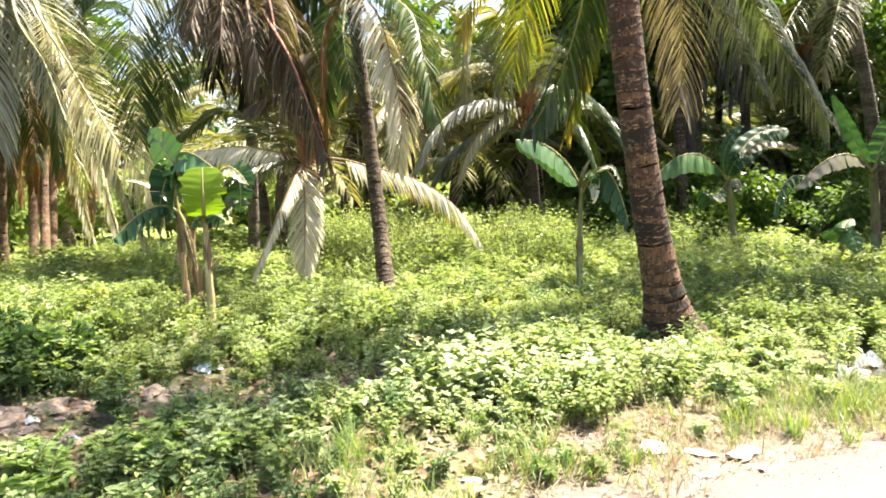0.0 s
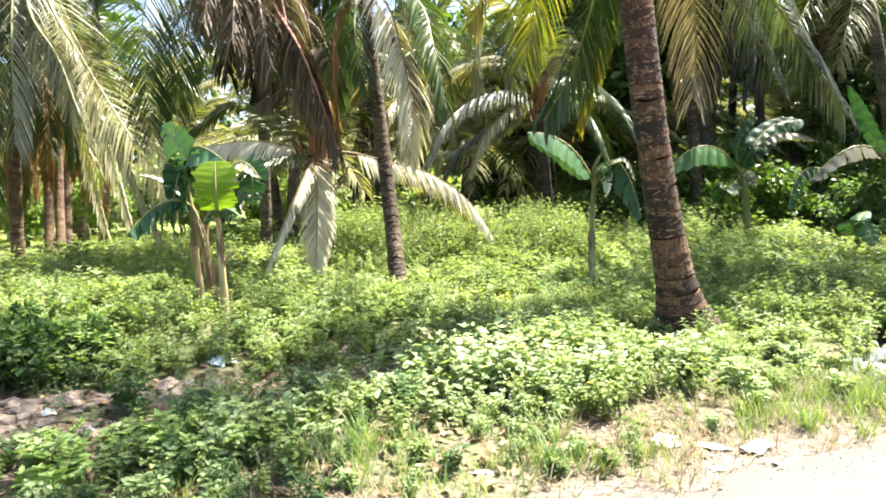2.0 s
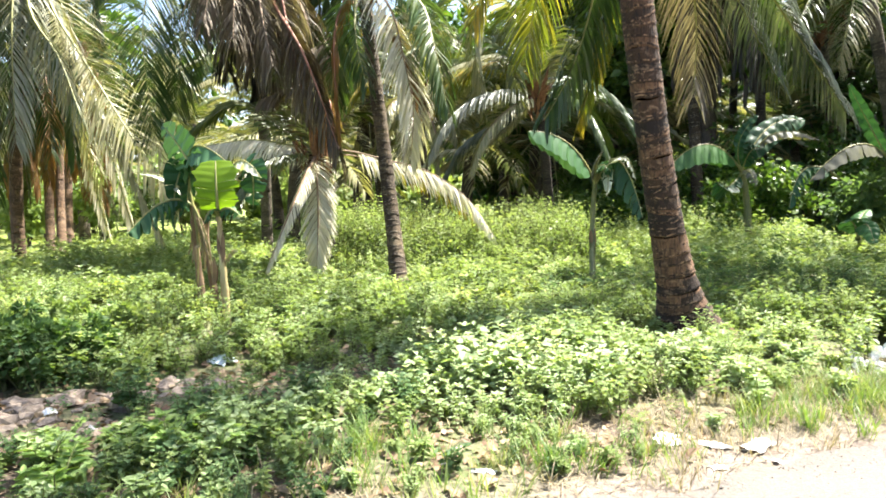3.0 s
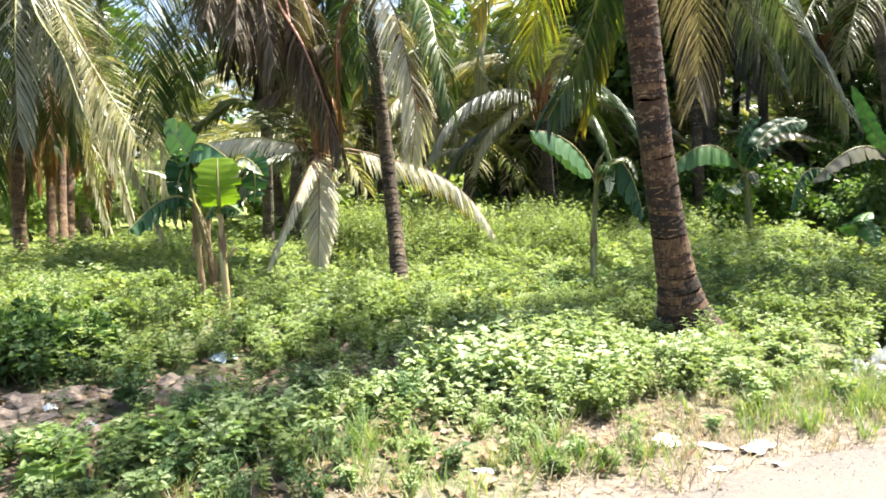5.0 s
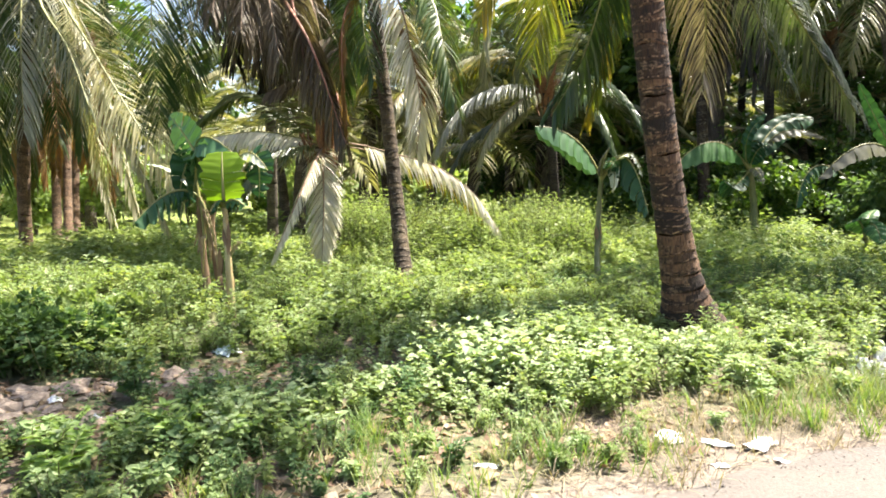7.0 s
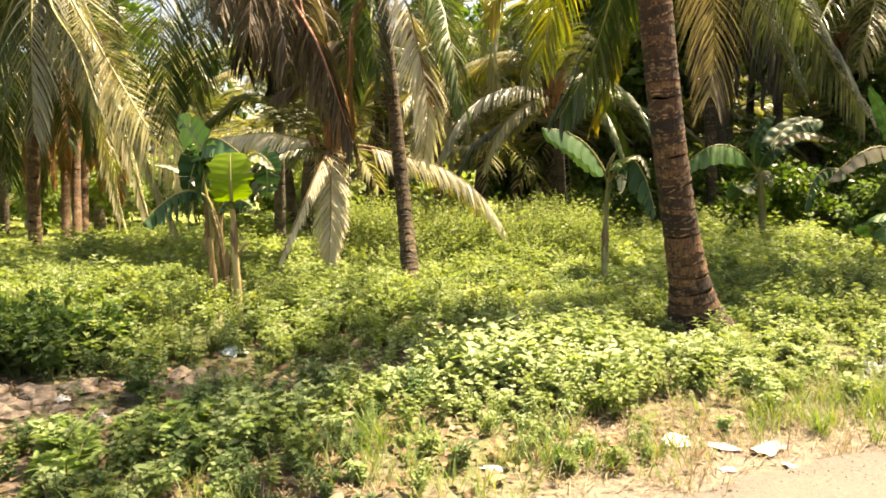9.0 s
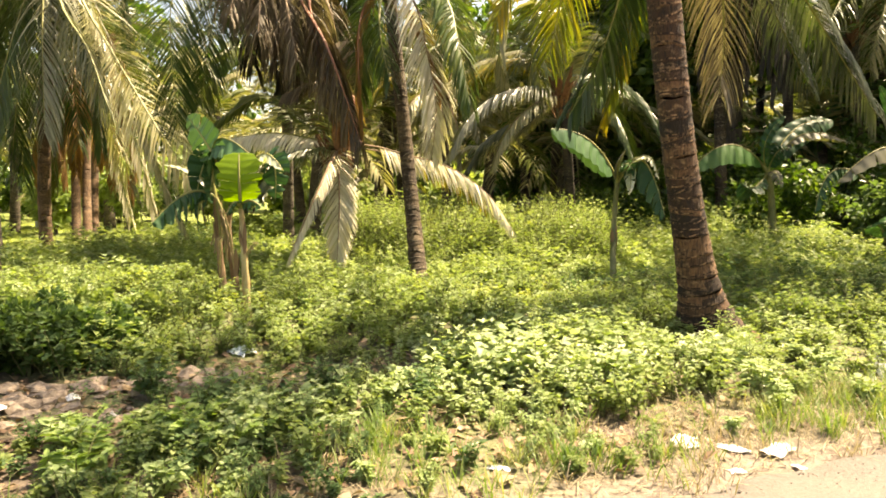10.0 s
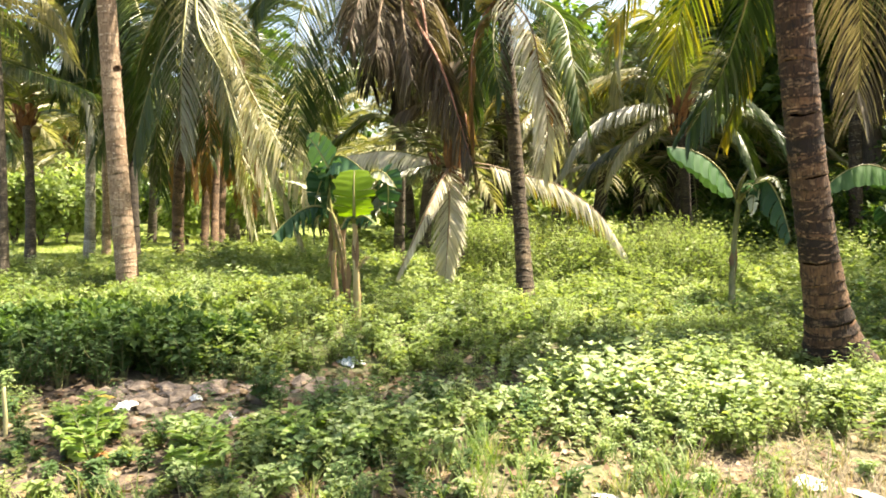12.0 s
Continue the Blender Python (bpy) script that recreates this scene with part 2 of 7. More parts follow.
BANANA_STEM_PALE = plain_material("banana_stem_pale", (0.26, 0.17, 0.075), (0.46, 0.4, 0.2), 9, 0.6, (1, 1, 0.25), 0.5, 0.02)
BANANA_STEM_DRY = plain_material("banana_stem_dry", (0.11, 0.065, 0.035), (0.27, 0.18, 0.1), 12, 0.85, (1, 1, 0.2), 0.6, 0.02)
TREE_BARK = plain_material("tree_bark", (0.045, 0.035, 0.025), (0.13, 0.105, 0.08), 14, 0.9, (1, 1, 0.3), 0.6, 0.02)
PAPER = plain_material("white_plastic", (0.58, 0.57, 0.55), (0.82, 0.81, 0.79), 6, 0.45)
CARTON = plain_material("grey_carton", (0.3, 0.29, 0.27), (0.62, 0.61, 0.58), 14, 0.7)
BLUE_BAG = plain_material("bluish_plastic", (0.42, 0.5, 0.55), (0.7, 0.73, 0.74), 9, 0.35)
YELLOW_WRAP = plain_material("yellow_wrapper", (0.65, 0.45, 0.05), (0.75, 0.6, 0.15), 9, 0.4)
STRAW_WOOD = plain_material("weathered_stake", (0.34, 0.3, 0.14), (0.5, 0.45, 0.24), 20, 0.8, (1, 1, 0.2))
ORANGE_WRAP = plain_material("orange_wrapper", (0.6, 0.2, 0.06), (0.7, 0.32, 0.12), 9, 0.45)
RUBBLE = plain_material("broken_concrete", (0.1, 0.074, 0.052), (0.32, 0.255, 0.195), 26, 0.92, (1, 1, 1), 0.5, 0.02)
POST_PAINT = plain_material("whitewashed_post", (0.5, 0.5, 0.46), (0.72, 0.72, 0.68), 5, 0.8)


def ground_material():
    mat, tree, bsdf, out = nodes_of("soil")
    big = noise_of(tree, 0.45, 5, 0.6)
    fine = noise_of(tree, 14.0, 6, 0.7)
    grit = noise_of(tree, 70.0, 3, 0.6)
    soil = ramp(tree, fine, [(0.3, (0.055, 0.037, 0.026)), (0.5, (0.105, 0.076, 0.055)), (0.7, (0.18, 0.142, 0.108))])
    moss = ramp(tree, fine, [(0.35, (0.05, 0.08, 0.02)), (0.65, (0.14, 0.17, 0.05))])
    col = mix(tree, ramp(tree, big, [(0.42, (0, 0, 0)), (0.6, (0.8, 0.8, 0.8))]), soil, moss)
    # mown grass farther in, under the palms
    tc = tree.nodes.new("ShaderNodeTexCoord")
    sep = tree.nodes.new("ShaderNodeSeparateXYZ")
    link(tree, tc.outputs["Object"], sep.inputs[0])
    far = tree.nodes.new("ShaderNodeMapRange")
    far.inputs[1].default_value, far.inputs[2].default_value = 11.0, 15.0
    link(tree, sep.outputs["Y"], far.inputs[0])
    lawn = ramp(tree, fine, [(0.3, (0.12, 0.17, 0.03)), (0.7, (0.28, 0.32, 0.08))])
    col = mix(tree, far.outputs[0], col, lawn)
    # pale dust beside the road
    off = tree.nodes.new("ShaderNodeVectorMath")
    off.operation = "DOT_PRODUCT"
    off.inputs[1].default_value = (-0.375, 0.927, 0)
    link(tree, tc.outputs["Object"], off.inputs[0])
    wob = tree.nodes.new("ShaderNodeMath")
    wob.operation = "MULTIPLY_ADD"
    wob.inputs[1].default_value = 0.7
    link(tree, noise_of(tree, 3.5, 4, 0.6), wob.inputs[0])
    link(tree, off.outputs["Value"], wob.inputs[2])
    near = tree.nodes.new("ShaderNodeMapRange")
    near.inputs[1].default_value, near.inputs[2].default_value = 3.65, 3.2
    link(tree, wob.outputs[0], near.inputs[0])
    dust = ramp(tree, fine, [(0.3, (0.1, 0.078, 0.06)), (0.7, (0.23, 0.188, 0.15))])
    col = mix(tree, near.outputs[0], col, dust)
    link(tree, col, bsdf.inputs["Base Color"])
    bsdf.inputs["Roughness"].default_value = 0.95
    bump(tree, bsdf, mix(tree, 0.4, fine, grit), 0.7, 0.03)
    return mat


def road_material():
    mat, tree, bsdf, out = nodes_of("dusty_road")
    big = noise_of(tree, 1.4, 5, 0.6)
    fine = noise_of(tree, 60.0, 5, 0.75)
    col = ramp(tree, fine, [(0.3, (0.06, 0.051, 0.044)), (0.5, (0.11, 0.096, 0.083)), (0.72, (0.19, 0.167, 0.146))])
    col = mix(tree, ramp(tree, big, [(0.4, (0, 0, 0)), (0.7, (0.6, 0.6, 0.6))]), col, (0.16, 0.13, 0.104))
    link(tree, col, bsdf.inputs["Base Color"])
    bsdf.inputs["Roughness"].default_value = 0.92
    bump(tree, bsdf, fine, 0.5, 0.01)
    return mat


SOIL, ROAD = ground_material(), road_material()


# ---------------------------------------------------------------- mesh helpers
def unit(a):
    a = np.asarray(a, float)
    return a / np.maximum(np.linalg.norm(a, axis=-1, keepdims=True), 1e-9)


def mesh_of(name, verts, faces, smooth=True):
    """A mesh from a vertex array and a list of face-index arrays (each of one corner count)."""
    me = bpy.data.meshes.new(name)
    verts = np.asarray(verts, np.float32).reshape(-1, 3)
    faces = [np.asarray(f, np.int32) for f in faces if len(f)]
    loops = np.concatenate([f.ravel() for f in faces])
    counts = np.concatenate([np.full(len(f), f.shape[1], np.int32) for f in faces])
    me.vertices.add(len(verts))
    me.vertices.foreach_set("co", verts.ravel())
    me.loops.add(len(loops))
    me.loops.foreach_set("vertex_index", loops)
    me.polygons.add(len(counts))
    me.polygons.foreach_set("loop_start", np.concatenate([[0], np.cumsum(counts)[:-1]]).astype(np.int32))
    me.polygons.foreach_set("use_smooth", np.full(len(counts), smooth))
    me.update(calc_edges=True)
    return me


def part(name, me, material, parent=None, label=""):
    """Links a mesh as one object under a thing or under a part."""
    if not me.materials:
        me.materials.append(material)
    ob = new(name, me)
    ob.parent = parent
    return tagged(ob, label) if label else ob


def base_of(name, place, label, category, group=""):
    """An Empty at a thing's base."""
    ob = new(name)
    ob.location = place
    ob.empty_display_size = 0.2
    return tagged(ob, label, category, group)


def bezier(p0, pm, p2, n):
    """n points and tangents on the arc from p0 through pm to p2."""
    p0, pm, p2 = (np.asarray(p, float) for p in (p0, pm, p2))
    c = 2 * pm - (p0 + p2) / 2
    s = np.linspace(0, 1, n)[:, None]
    pts = (1 - s) ** 2 * p0 + 2 * s * (1 - s) * c + s ** 2 * p2
    tan = unit(2 * (1 - s) * (c - p0) + 2 * s * (p2 - c))
    return pts, tan


def tube(pts, radii, sides=8, flat=1.0):
    """A tapered tube along points: vertices and quads."""
    pts = np.asarray(pts, float)
    tan = unit(np.gradient(pts, axis=0))
    ref = np.where(np.abs(tan[:, 2:3]) > 0.9, np.array([[1.0, 0, 0]]), np.array([[0, 0, 1.0]]))
    a = unit(np.cross(tan, ref))
    b = np.cross(tan, a)
    ang = np.linspace(0, 2 * np.pi, sides, endpoint=False)
    r = np.asarray(radii, float).reshape(-1, 1, 1)
    v = pts[:, None] + r * (np.cos(ang)[None, :, None] * a[:, None] + flat * np.sin(ang)[None, :, None] * b[:, None])
    n = len(pts)
    i, j = np.meshgrid(np.arange(n - 1), np.arange(sides), indexing="ij")
    k = (j + 1) % sides
    q = np.stack([i * sides + j, i * sides + k, (i + 1) * sides + k, (i + 1) * sides + j], -1).reshape(-1, 4)
    return v.reshape(-1, 3), q


def strips(start, way, across, length, width, droop, rng, segs=3, profile=(0.55, 1.0, 0.8, 0.06)):
    """Ribbon leaves, one island each: from start along way, bending down by droop."""
    n = len(start)
    pos, d = start.copy(), way.copy()
    rows = []
    down = np.array([0, 0, -1.0])
    for k in range(segs + 1):
        w = unit(across - d * np.sum(across * d, 1, keepdims=True)) * (width * profile[k])[:, None] * 0.5
        rows.append(np.stack([pos - w, pos + w], 1))
        pos = pos + d * (length / segs)[:, None]
        d = unit(d + down * droop[:, None])
    v = np.stack(rows, 1).reshape(-1, 3)
    base = np.arange(n)[:, None] * (2 * (segs + 1)) + np.arange(segs)[None, :] * 2
    q = np.stack([base, base + 1, base + 3, base + 2], -1).reshape(-1, 4)
    return v, q


# ---------------------------------------------------------------- palms
def spline(points, n):
    """n points and tangents on a smooth line through the points, evenly spaced."""
    p = np.asarray(points, float)
    p = np.concatenate([2 * p[:1] - p[1:2], p, 2 * p[-1:] - p[-2:-1]])
    u = np.linspace(0, 1, 12, endpoint=False)[:, None]
    rows = [0.5 * (2 * b + (c - a) * u + (2 * a - 5 * b + 4 * c - d) * u ** 2 + (3 * b - a - 3 * c + d) * u ** 3) for a, b, c, d in zip(p, p[1:], p[2:], p[3:])]
    line = np.concatenate([*rows, p[-2:-1]])
    run = np.concatenate([[0], np.cumsum(np.linalg.norm(np.diff(line, axis=0), axis=1))])
    s = np.linspace(0, run[-1], n)
    pts = np.stack([np.interp(s, run, line[:, k]) for k in range(3)], 1)
    return pts, unit(np.gradient(pts, axis=0))


def plume(parent, points, leaf=0.75, n=70, leaf_mat=None, rachis_mat=None, hang=0.3, width=0.034, lift=0.0, roll=0.0, seed=0, thick=0.03, label="",
          bare=0.1, ragged=0.14, limp=0.0, lean0=28.0, lean1=38.0, gaps=0.04, side0=None):
    """One palm frond along points from the crown to its tip: a tapering rachis with two rows of leaflets.
    hang bends the leaflets down, limp lets them start downwards, gaps is the share that is broken short, side0 turns the blade."""
    rng = np.random.default_rng(seed)
    leaf_mat, rachis_mat = leaf_mat or FROND_GREEN, rachis_mat or RACHIS_GREEN
    p = np.asarray(points, float) - np.array(parent.location)
    pts, tan = spline(p, 16)
    v, q = tube(pts, np.linspace(thick, 0.006, 16), 6, 0.6)
    cap = np.arange(6)[None, ::-1]
    spine = part("frond", mesh_of("frond", v, [q, cap]), rachis_mat, parent, label)
    fine, fine_tan = spline(p, 200)
    s = np.clip(np.linspace(bare, 0.995, n) + rng.normal(0, 0.25 / n, n), 0, 1)
    grid = np.linspace(0, 1, 200)
    at = np.stack([np.interp(s, grid, fine[:, k]) for k in range(3)], 1)
    tg = unit(np.stack([np.interp(s, grid, fine_tan[:, k]) for k in range(3)], 1))
    s = s[:, None]
    ends = p[-1] - p[0]
    flat = ends * np.array([1, 1, 0])
    if np.linalg.norm(flat) < 0.15:
        flat = np.array([0.3, -1.0, 0])
    side0 = unit(np.cross(unit(flat), np.array([0, 0, 1.0]))) if side0 is None else unit(side0)
    if roll:
        a = radians(roll)
        ax = unit(ends)
        side0 = side0 * math.cos(a) + np.cross(ax, side0) * math.sin(a) + ax * np.dot(ax, side0) * (1 - math.cos(a))
    vs, fs, off = [], [], 0
    down = np.array([0, 0, -1.0])
    for sign in (-1, 1):
        side = unit(sign * side0 - tg * np.sum(sign * side0 * tg, 1, keepdims=True))
        up = unit(np.cross(side, tg)) * sign * -1
        up = np.where(up[:, 2:3] < 0, -up, up)
        lean = np.radians(lean0 + lean1 * s + rng.normal(0, 2.5 + 40 * max(ragged - 0.14, 0), (n, 1)))
        way = unit(side * np.cos(lean) + tg * np.sin(lean) + up * (lift + rng.normal(0, 0.04, (n, 1))))
        way = unit(way * (1 - limp) + down * limp)
        size = leaf * (0.55 + 0.75 * np.sin(np.pi * np.clip(s[:, 0] * 0.86 + 0.13, 0, 1)) ** 0.8) / 1.2 * rng.uniform(1 - ragged, 1.1, n)
        size *= np.where(rng.random(n) < gaps, rng.uniform(0.15, 0.6, n), 1)
        across = unit(tg + 0.35 * up + rng.normal(0, 0.14, (n, 3)))
        vv, qq = strips(at, way, across, size, width * rng.uniform(0.7, 1.15, n), hang * rng.uniform(0.78 - 0.8 * max(ragged - 0.14, 0), 1.22, n), rng, 3, (0.5, 1.0, 0.8, 0.04))
        vs.append(vv)
        fs.append(qq + off)
        off += len(vv)
    part("foliage", mesh_of("foliage", np.concatenate(vs), [np.concatenate(fs)], False), leaf_mat, spine)
    return spine


def frond(parent, p0, pm, p2, leaf=0.75, n=70, leaf_mat=None, rachis_mat=None, hang=0.3, width=0.035, lift=0.25, roll=0.0, seed=0, thick=0.03, label="", bare=0.1, ragged=0.14):
    """A frond on a plain arc from the crown through its middle to its tip."""
    arc, _ = bezier(p0, pm, p2, 7)
    return plume(parent, arc, leaf, int(n * 1.2), leaf_mat, rachis_mat, hang, width * 0.84, lift, roll, seed, thick, label, bare, ragged)


def trunk_mesh(base, mid, top, r_base, r_top, ring=0.075, sides=22, flare=0.7, seed=0, ledge=1.0):
    """A ringed palm trunk: each leaf-scar ring is a band of its own that stands a little proud at its lower edge."""
    rng = np.random.default_rng(seed)
    base, mid, top = (np.asarray(p, float) for p in (base, mid, top))
    length = np.linalg.norm(mid - base) + np.linalg.norm(top - mid)
    n = int(length / ring)
    pts, tan = bezier(base, mid, top, n * 4 + 1)
    ang = np.linspace(0, 2 * np.pi, sides, endpoint=False)
    ref = np.array([0, 1.0, 0])
    vs, fs, off = [], [], 0
    ph = rng.uniform(0, 6.28, 3)
    shift = rng.uniform(-0.26, 0.26, n + 1)
    for i in range(n):
        tilt = rng.normal(0, 0.02, 2)
        r0 = None
        jig = rng.normal(0, 1, sides)
        jig = (jig + np.roll(jig, 1) + np.roll(jig, -1)) / 3
        for k, (at, out) in enumerate(((-0.22, 0.97), (0.0, 1.055), (0.17, 1.035), (1.28, 0.96))):
            f = min(max((i + at + (shift[i + 1] if at > 1 else shift[i])) / n, 0), 1)
            j = f * n * 4
            j0 = min(int(j), n * 4 - 1)
            p = pts[j0] + (pts[j0 + 1] - pts[j0]) * (j - j0)
            t = tan[j0]
            a = unit(np.cross(t, ref))
            b = np.cross(a, t)
            r = r_top + (r_base - r_top) * (1 - f) ** 1.2 + flare * r_base * math.exp(-f * length / max(0.45, 0.24 * flare))
            rr = r * (1 + (out - 1) * ledge + 0.012 * jig * (1 if k in (1, 2) else 0.4)) * (1 + 0.025 * np.sin(2 * ang + ph[0]) + 0.018 * np.sin(3 * ang + ph[1] + f * 3))
            z = tilt[0] * np.cos(ang) + tilt[1] * np.sin(ang) + 0.009 * jig
            vs.append(p + rr[:, None] * (np.cos(ang)[:, None] * a + np.sin(ang)[:, None] * b) + z[:, None] * t)
        for k in range(3):
            q0 = off + k * sides + np.arange(sides)
            q1 = off + k * sides + (np.arange(sides) + 1) % sides
            fs.append(np.stack([q0, q1, q1 + sides, q0 + sides], -1))
        off += 4 * sides
    me = mesh_of("trunk", np.concatenate(vs), [np.concatenate(fs)], True)
    me.polygons.foreach_set("material_index", np.tile(np.repeat([0, 1, 0], sides), n).astype(np.int32))
    return me


def crown_fibre(parent, top, r, seed, height=0.55):
    """The sheath at the head of the trunk: overlapping strips of brown fibre and old leaf bases."""
    rng = np.random.default_rng(seed)
    o = np.asarray(top, float) - np.array(parent.location)
    n = 60
    a = rng.uniform(0, 6.28, n)
    out = np.stack([np.cos(a), np.sin(a), np.zeros(n)], 1)
    start = o + out * r * 0.85 + np.array([0, 0, 1.0]) * rng.uniform(-height, 0.1, (n, 1))
    way = unit(np.array([0, 0, 1.0]) + out * rng.uniform(0.1, 0.7, (n, 1)))
    across = np.stack([-np.sin(a), np.cos(a), np.zeros(n)], 1)
    v, q = strips(start, way, across, rng.uniform(0.25, 0.55, n), rng.uniform(0.05, 0.13, n), rng.uniform(0, 0.15, n), rng)
    part("crown_fibre", mesh_of("crown_fibre", v, [q]), FIBRE, parent, "brown fibrous crown sheath with old leaf bases")


def coconut_mesh(r, seed):
    bm = bmesh.new()
    bmesh.ops.create_icosphere(bm, subdivisions=2, radius=r)
    for v in bm.verts:
        v.co.z *= 1.25
        v.co *= 1 + 0.06 * noise.noise(v.co * 9 + Vector((seed, 0, 0)))
    for f in bm.faces:
        f.smooth = True
    me = bpy.data.meshes.new("coconut")
    bm.to_mesh(me)
    bm.free()
    return me


NUT = coconut_mesh(0.1, 1)


def nuts(parent, top, count, seed, out=0.3):
    rng = random.Random(seed)
    for _ in range(count):
        a = rng.uniform(0, 6.28)
        nut = part("coconut", NUT, HUSK, parent)
        nut.location = Vector(top) - parent.location + Vector((math.cos(a) * out, math.sin(a) * out, rng.uniform(-0.45, -0.1)))
        nut.rotation_euler = (rng.uniform(-0.6, 0.6), rng.uniform(-0.6, 0.6), a)


def palm(base, mid, top, r_base, r_top, bark, label, ring=0.075, sides=22, flare=0.7, seed=0, ledge=0.55, category="palm tree"):
    ob = base_of("coconut_palm", base, label, category, "coconut palms")
    o = np.asarray(base, float)
    tall = [np.asarray(p, float) - o for p in ((base[0], base[1], -0.12), mid, top)]
    me = trunk_mesh(*tall, r_base, r_top, ring, sides, flare, seed, ledge)
    me.materials.append(bark)
    me.materials.append(RIMS[bark.name])
    part("trunk", me, bark, ob)
    return ob


def open_crown(ob, top, count, length, seed, az0=0.0, az1=360.0, up0=5, up1=70, leaf=0.8, n=46, width=0.045, mats=None, hang=0.3, droop=0.55):
    """Fronds all round a crown, from drooping old ones to upright young ones."""
    rng = np.random.default_rng(seed)
    top = np.asarray(top, float)
    mats = mats or (FROND_GREEN, FROND_GREEN, FROND_DARK)
    for i in range(count):
        az = radians(az0 + (az1 - az0) * (i + rng.uniform(0.2, 0.8)) / count)
        el = radians(rng.uniform(up0, up1))
        ln = length * rng.uniform(0.82, 1.12)
        h = np.array([math.sin(az), math.cos(az), 0])
        fall = droop * (1.15 - el / 1.6)
        pm = top + ln * 0.5 * (h * math.cos(el) + np.array([0, 0, math.sin(el)])) - np.array([0, 0, ln * fall * 0.12])
        p2 = top + ln * 0.92 * (h * math.cos(el * 0.7) + np.array([0, 0, math.sin(el) * 0.62])) - np.array([0, 0, ln * fall * 0.55])
        frond(ob, top, pm, p2, leaf, n, mats[i % len(mats)], None, hang, width, 0.15, rng.uniform(-25, 25), seed * 50 + i, 0.032)


# Near palm with the thick reddish trunk
A_TOP = (1.40, 6.20, 5.09)
palm_a = palm((2.375, 7.00, 0.0), (1.86, 6.62, 2.00), A_TOP, 0.152, 0.138, BARK_RED, "coconut palm with a thick reddish-brown ringed trunk among weeds", 0.085, 36, 2.1, 11, 0.6)
crown_fibre(palm_a, A_TOP, 0.2, 12)
nuts(palm_a, A_TOP, 6, 13)
frond(palm_a, A_TOP, (1.48, 7.40, 3.50), (1.00, 7.60, 2.25), 0.62, 120, FROND_DARK, None, 0.6, 0.034, -0.1, 0, 21)
plume(palm_a, [A_TOP, (1.70, 7.60, 3.68), (1.59, 7.70, 2.95), (1.38, 7.80, 2.17)], 0.42, 50, FROND_YELLOW, None, 0.5, 0.034, 0.0, 0, 27, 0.02, "yellowing frond", 0.5, 0.2, 0.4)
frond(palm_a, A_TOP, (2.69, 8.20, 4.08), (2.97, 8.80, 2.62), 0.95, 110, FROND_TAN, None, 0.38, 0.03, 0.0, 10, 22, label="half-dried brownish hanging frond")
frond(palm_a, A_TOP, (3.34, 8.00, 3.89), (4.73, 8.60, 2.35), 0.75, 120, FROND_GREY, None, 0.8, 0.032, -0.1, 0, 23)
frond(palm_a, A_TOP, (3.15, 8.50, 4.11), (4.39, 9.60, 2.83), 0.8, 100, FROND_GREY, None, 0.9, 0.032, -0.1, 0, 24)
frond(palm_a, A_TOP, (1.08, 7.40, 4.18), (0.81, 7.80, 2.91), 0.68, 70, FROND_LIME, None, 0.22, 0.034, 0.0, 20, 25, label="yellow-green hanging frond")
frond(palm_a, A_TOP, (0.81, 8.80, 4.76), (0.25, 9.40, 3.60), 0.72, 64, FROND_YELLOW, None, 0.25, 0.034, 0.0, -20, 26, label="yellowing hanging frond")
# Two fronds added above the view, to shade the bush and the verge.
for k, tip3 in enumerate(((-1.9, 5.3), (1.7, 3.9))):
    frond(palm_a, A_TOP, ((A_TOP[0] + tip3[0]) / 2, (A_TOP[1] + tip3[1]) / 2, A_TOP[2] + 0.5), (*tip3, A_TOP[2] - 0.1), 0.7, 36, FROND_GREEN, None, 0.4, 0.05, 0.0, 0, 30 + k)
open_crown(palm_a, A_TOP, 8, 3.6, 28, 150, 400, 22, 75, 0.8, 46, 0.04)

# Middle palm with the slender dark trunk
B_TOP = (-1.34, 10.80, 4.80)
palm_b = palm((*(-0.78, 10.07), 0.0), (-1.04, 10.80, 2.02), B_TOP, 0.122, 0.098, BARK_BANDED, "coconut palm with a slender dark ringed trunk and a frond coloured as sunlit", 0.085, 24, 0.45, 31, 0.8)
crown_fibre(palm_b, B_TOP, 0.2, 32)
nuts(palm_b, B_TOP, 5, 33)
# Stands in shade; its sunlight is put into the pale leaf colour.
plume(palm_b, [B_TOP, (-0.86, 10.30, 4.11), (-0.67, 10.10, 3.35), (-0.55, 10.10, 2.64), (-0.61, 10.20, 1.95)], 0.72, 90, FROND_BLEACHED_LIT, RACHIS_DRY, 0.35, 0.036, 0.05, 15, 41, 0.03, "bleached hanging frond, sunlight partly put into its colour", 0.08, 0.2, 0.15)
plume(palm_b, [B_TOP, (-0.48, 10.20, 4.23), (-0.24, 9.70, 3.50), (-0.07, 9.50, 2.63)], 0.7, 84, FROND_DARK, None, 0.4, 0.036, 0.0, 0, 42)
plume(palm_b, [B_TOP, (-1.62, 10.20, 3.94), (-1.64, 10.00, 3.19), (-1.59, 10.00, 2.29)], 0.42, 60, FROND_RUST, RACHIS_RED, 0.7, 0.034, 0.0, 0, 47, 0.03, "rust-brown dead hanging frond", 0.1, 0.4, 0.75)
plume(palm_b, [B_TOP, (-1.73, 11.30, 4.11), (-1.87, 11.40, 3.52), (-2.01, 11.60, 2.74)], 0.75, 70, FROND_DARK, None, 0.5, 0.036, 0.0, 0, 48)
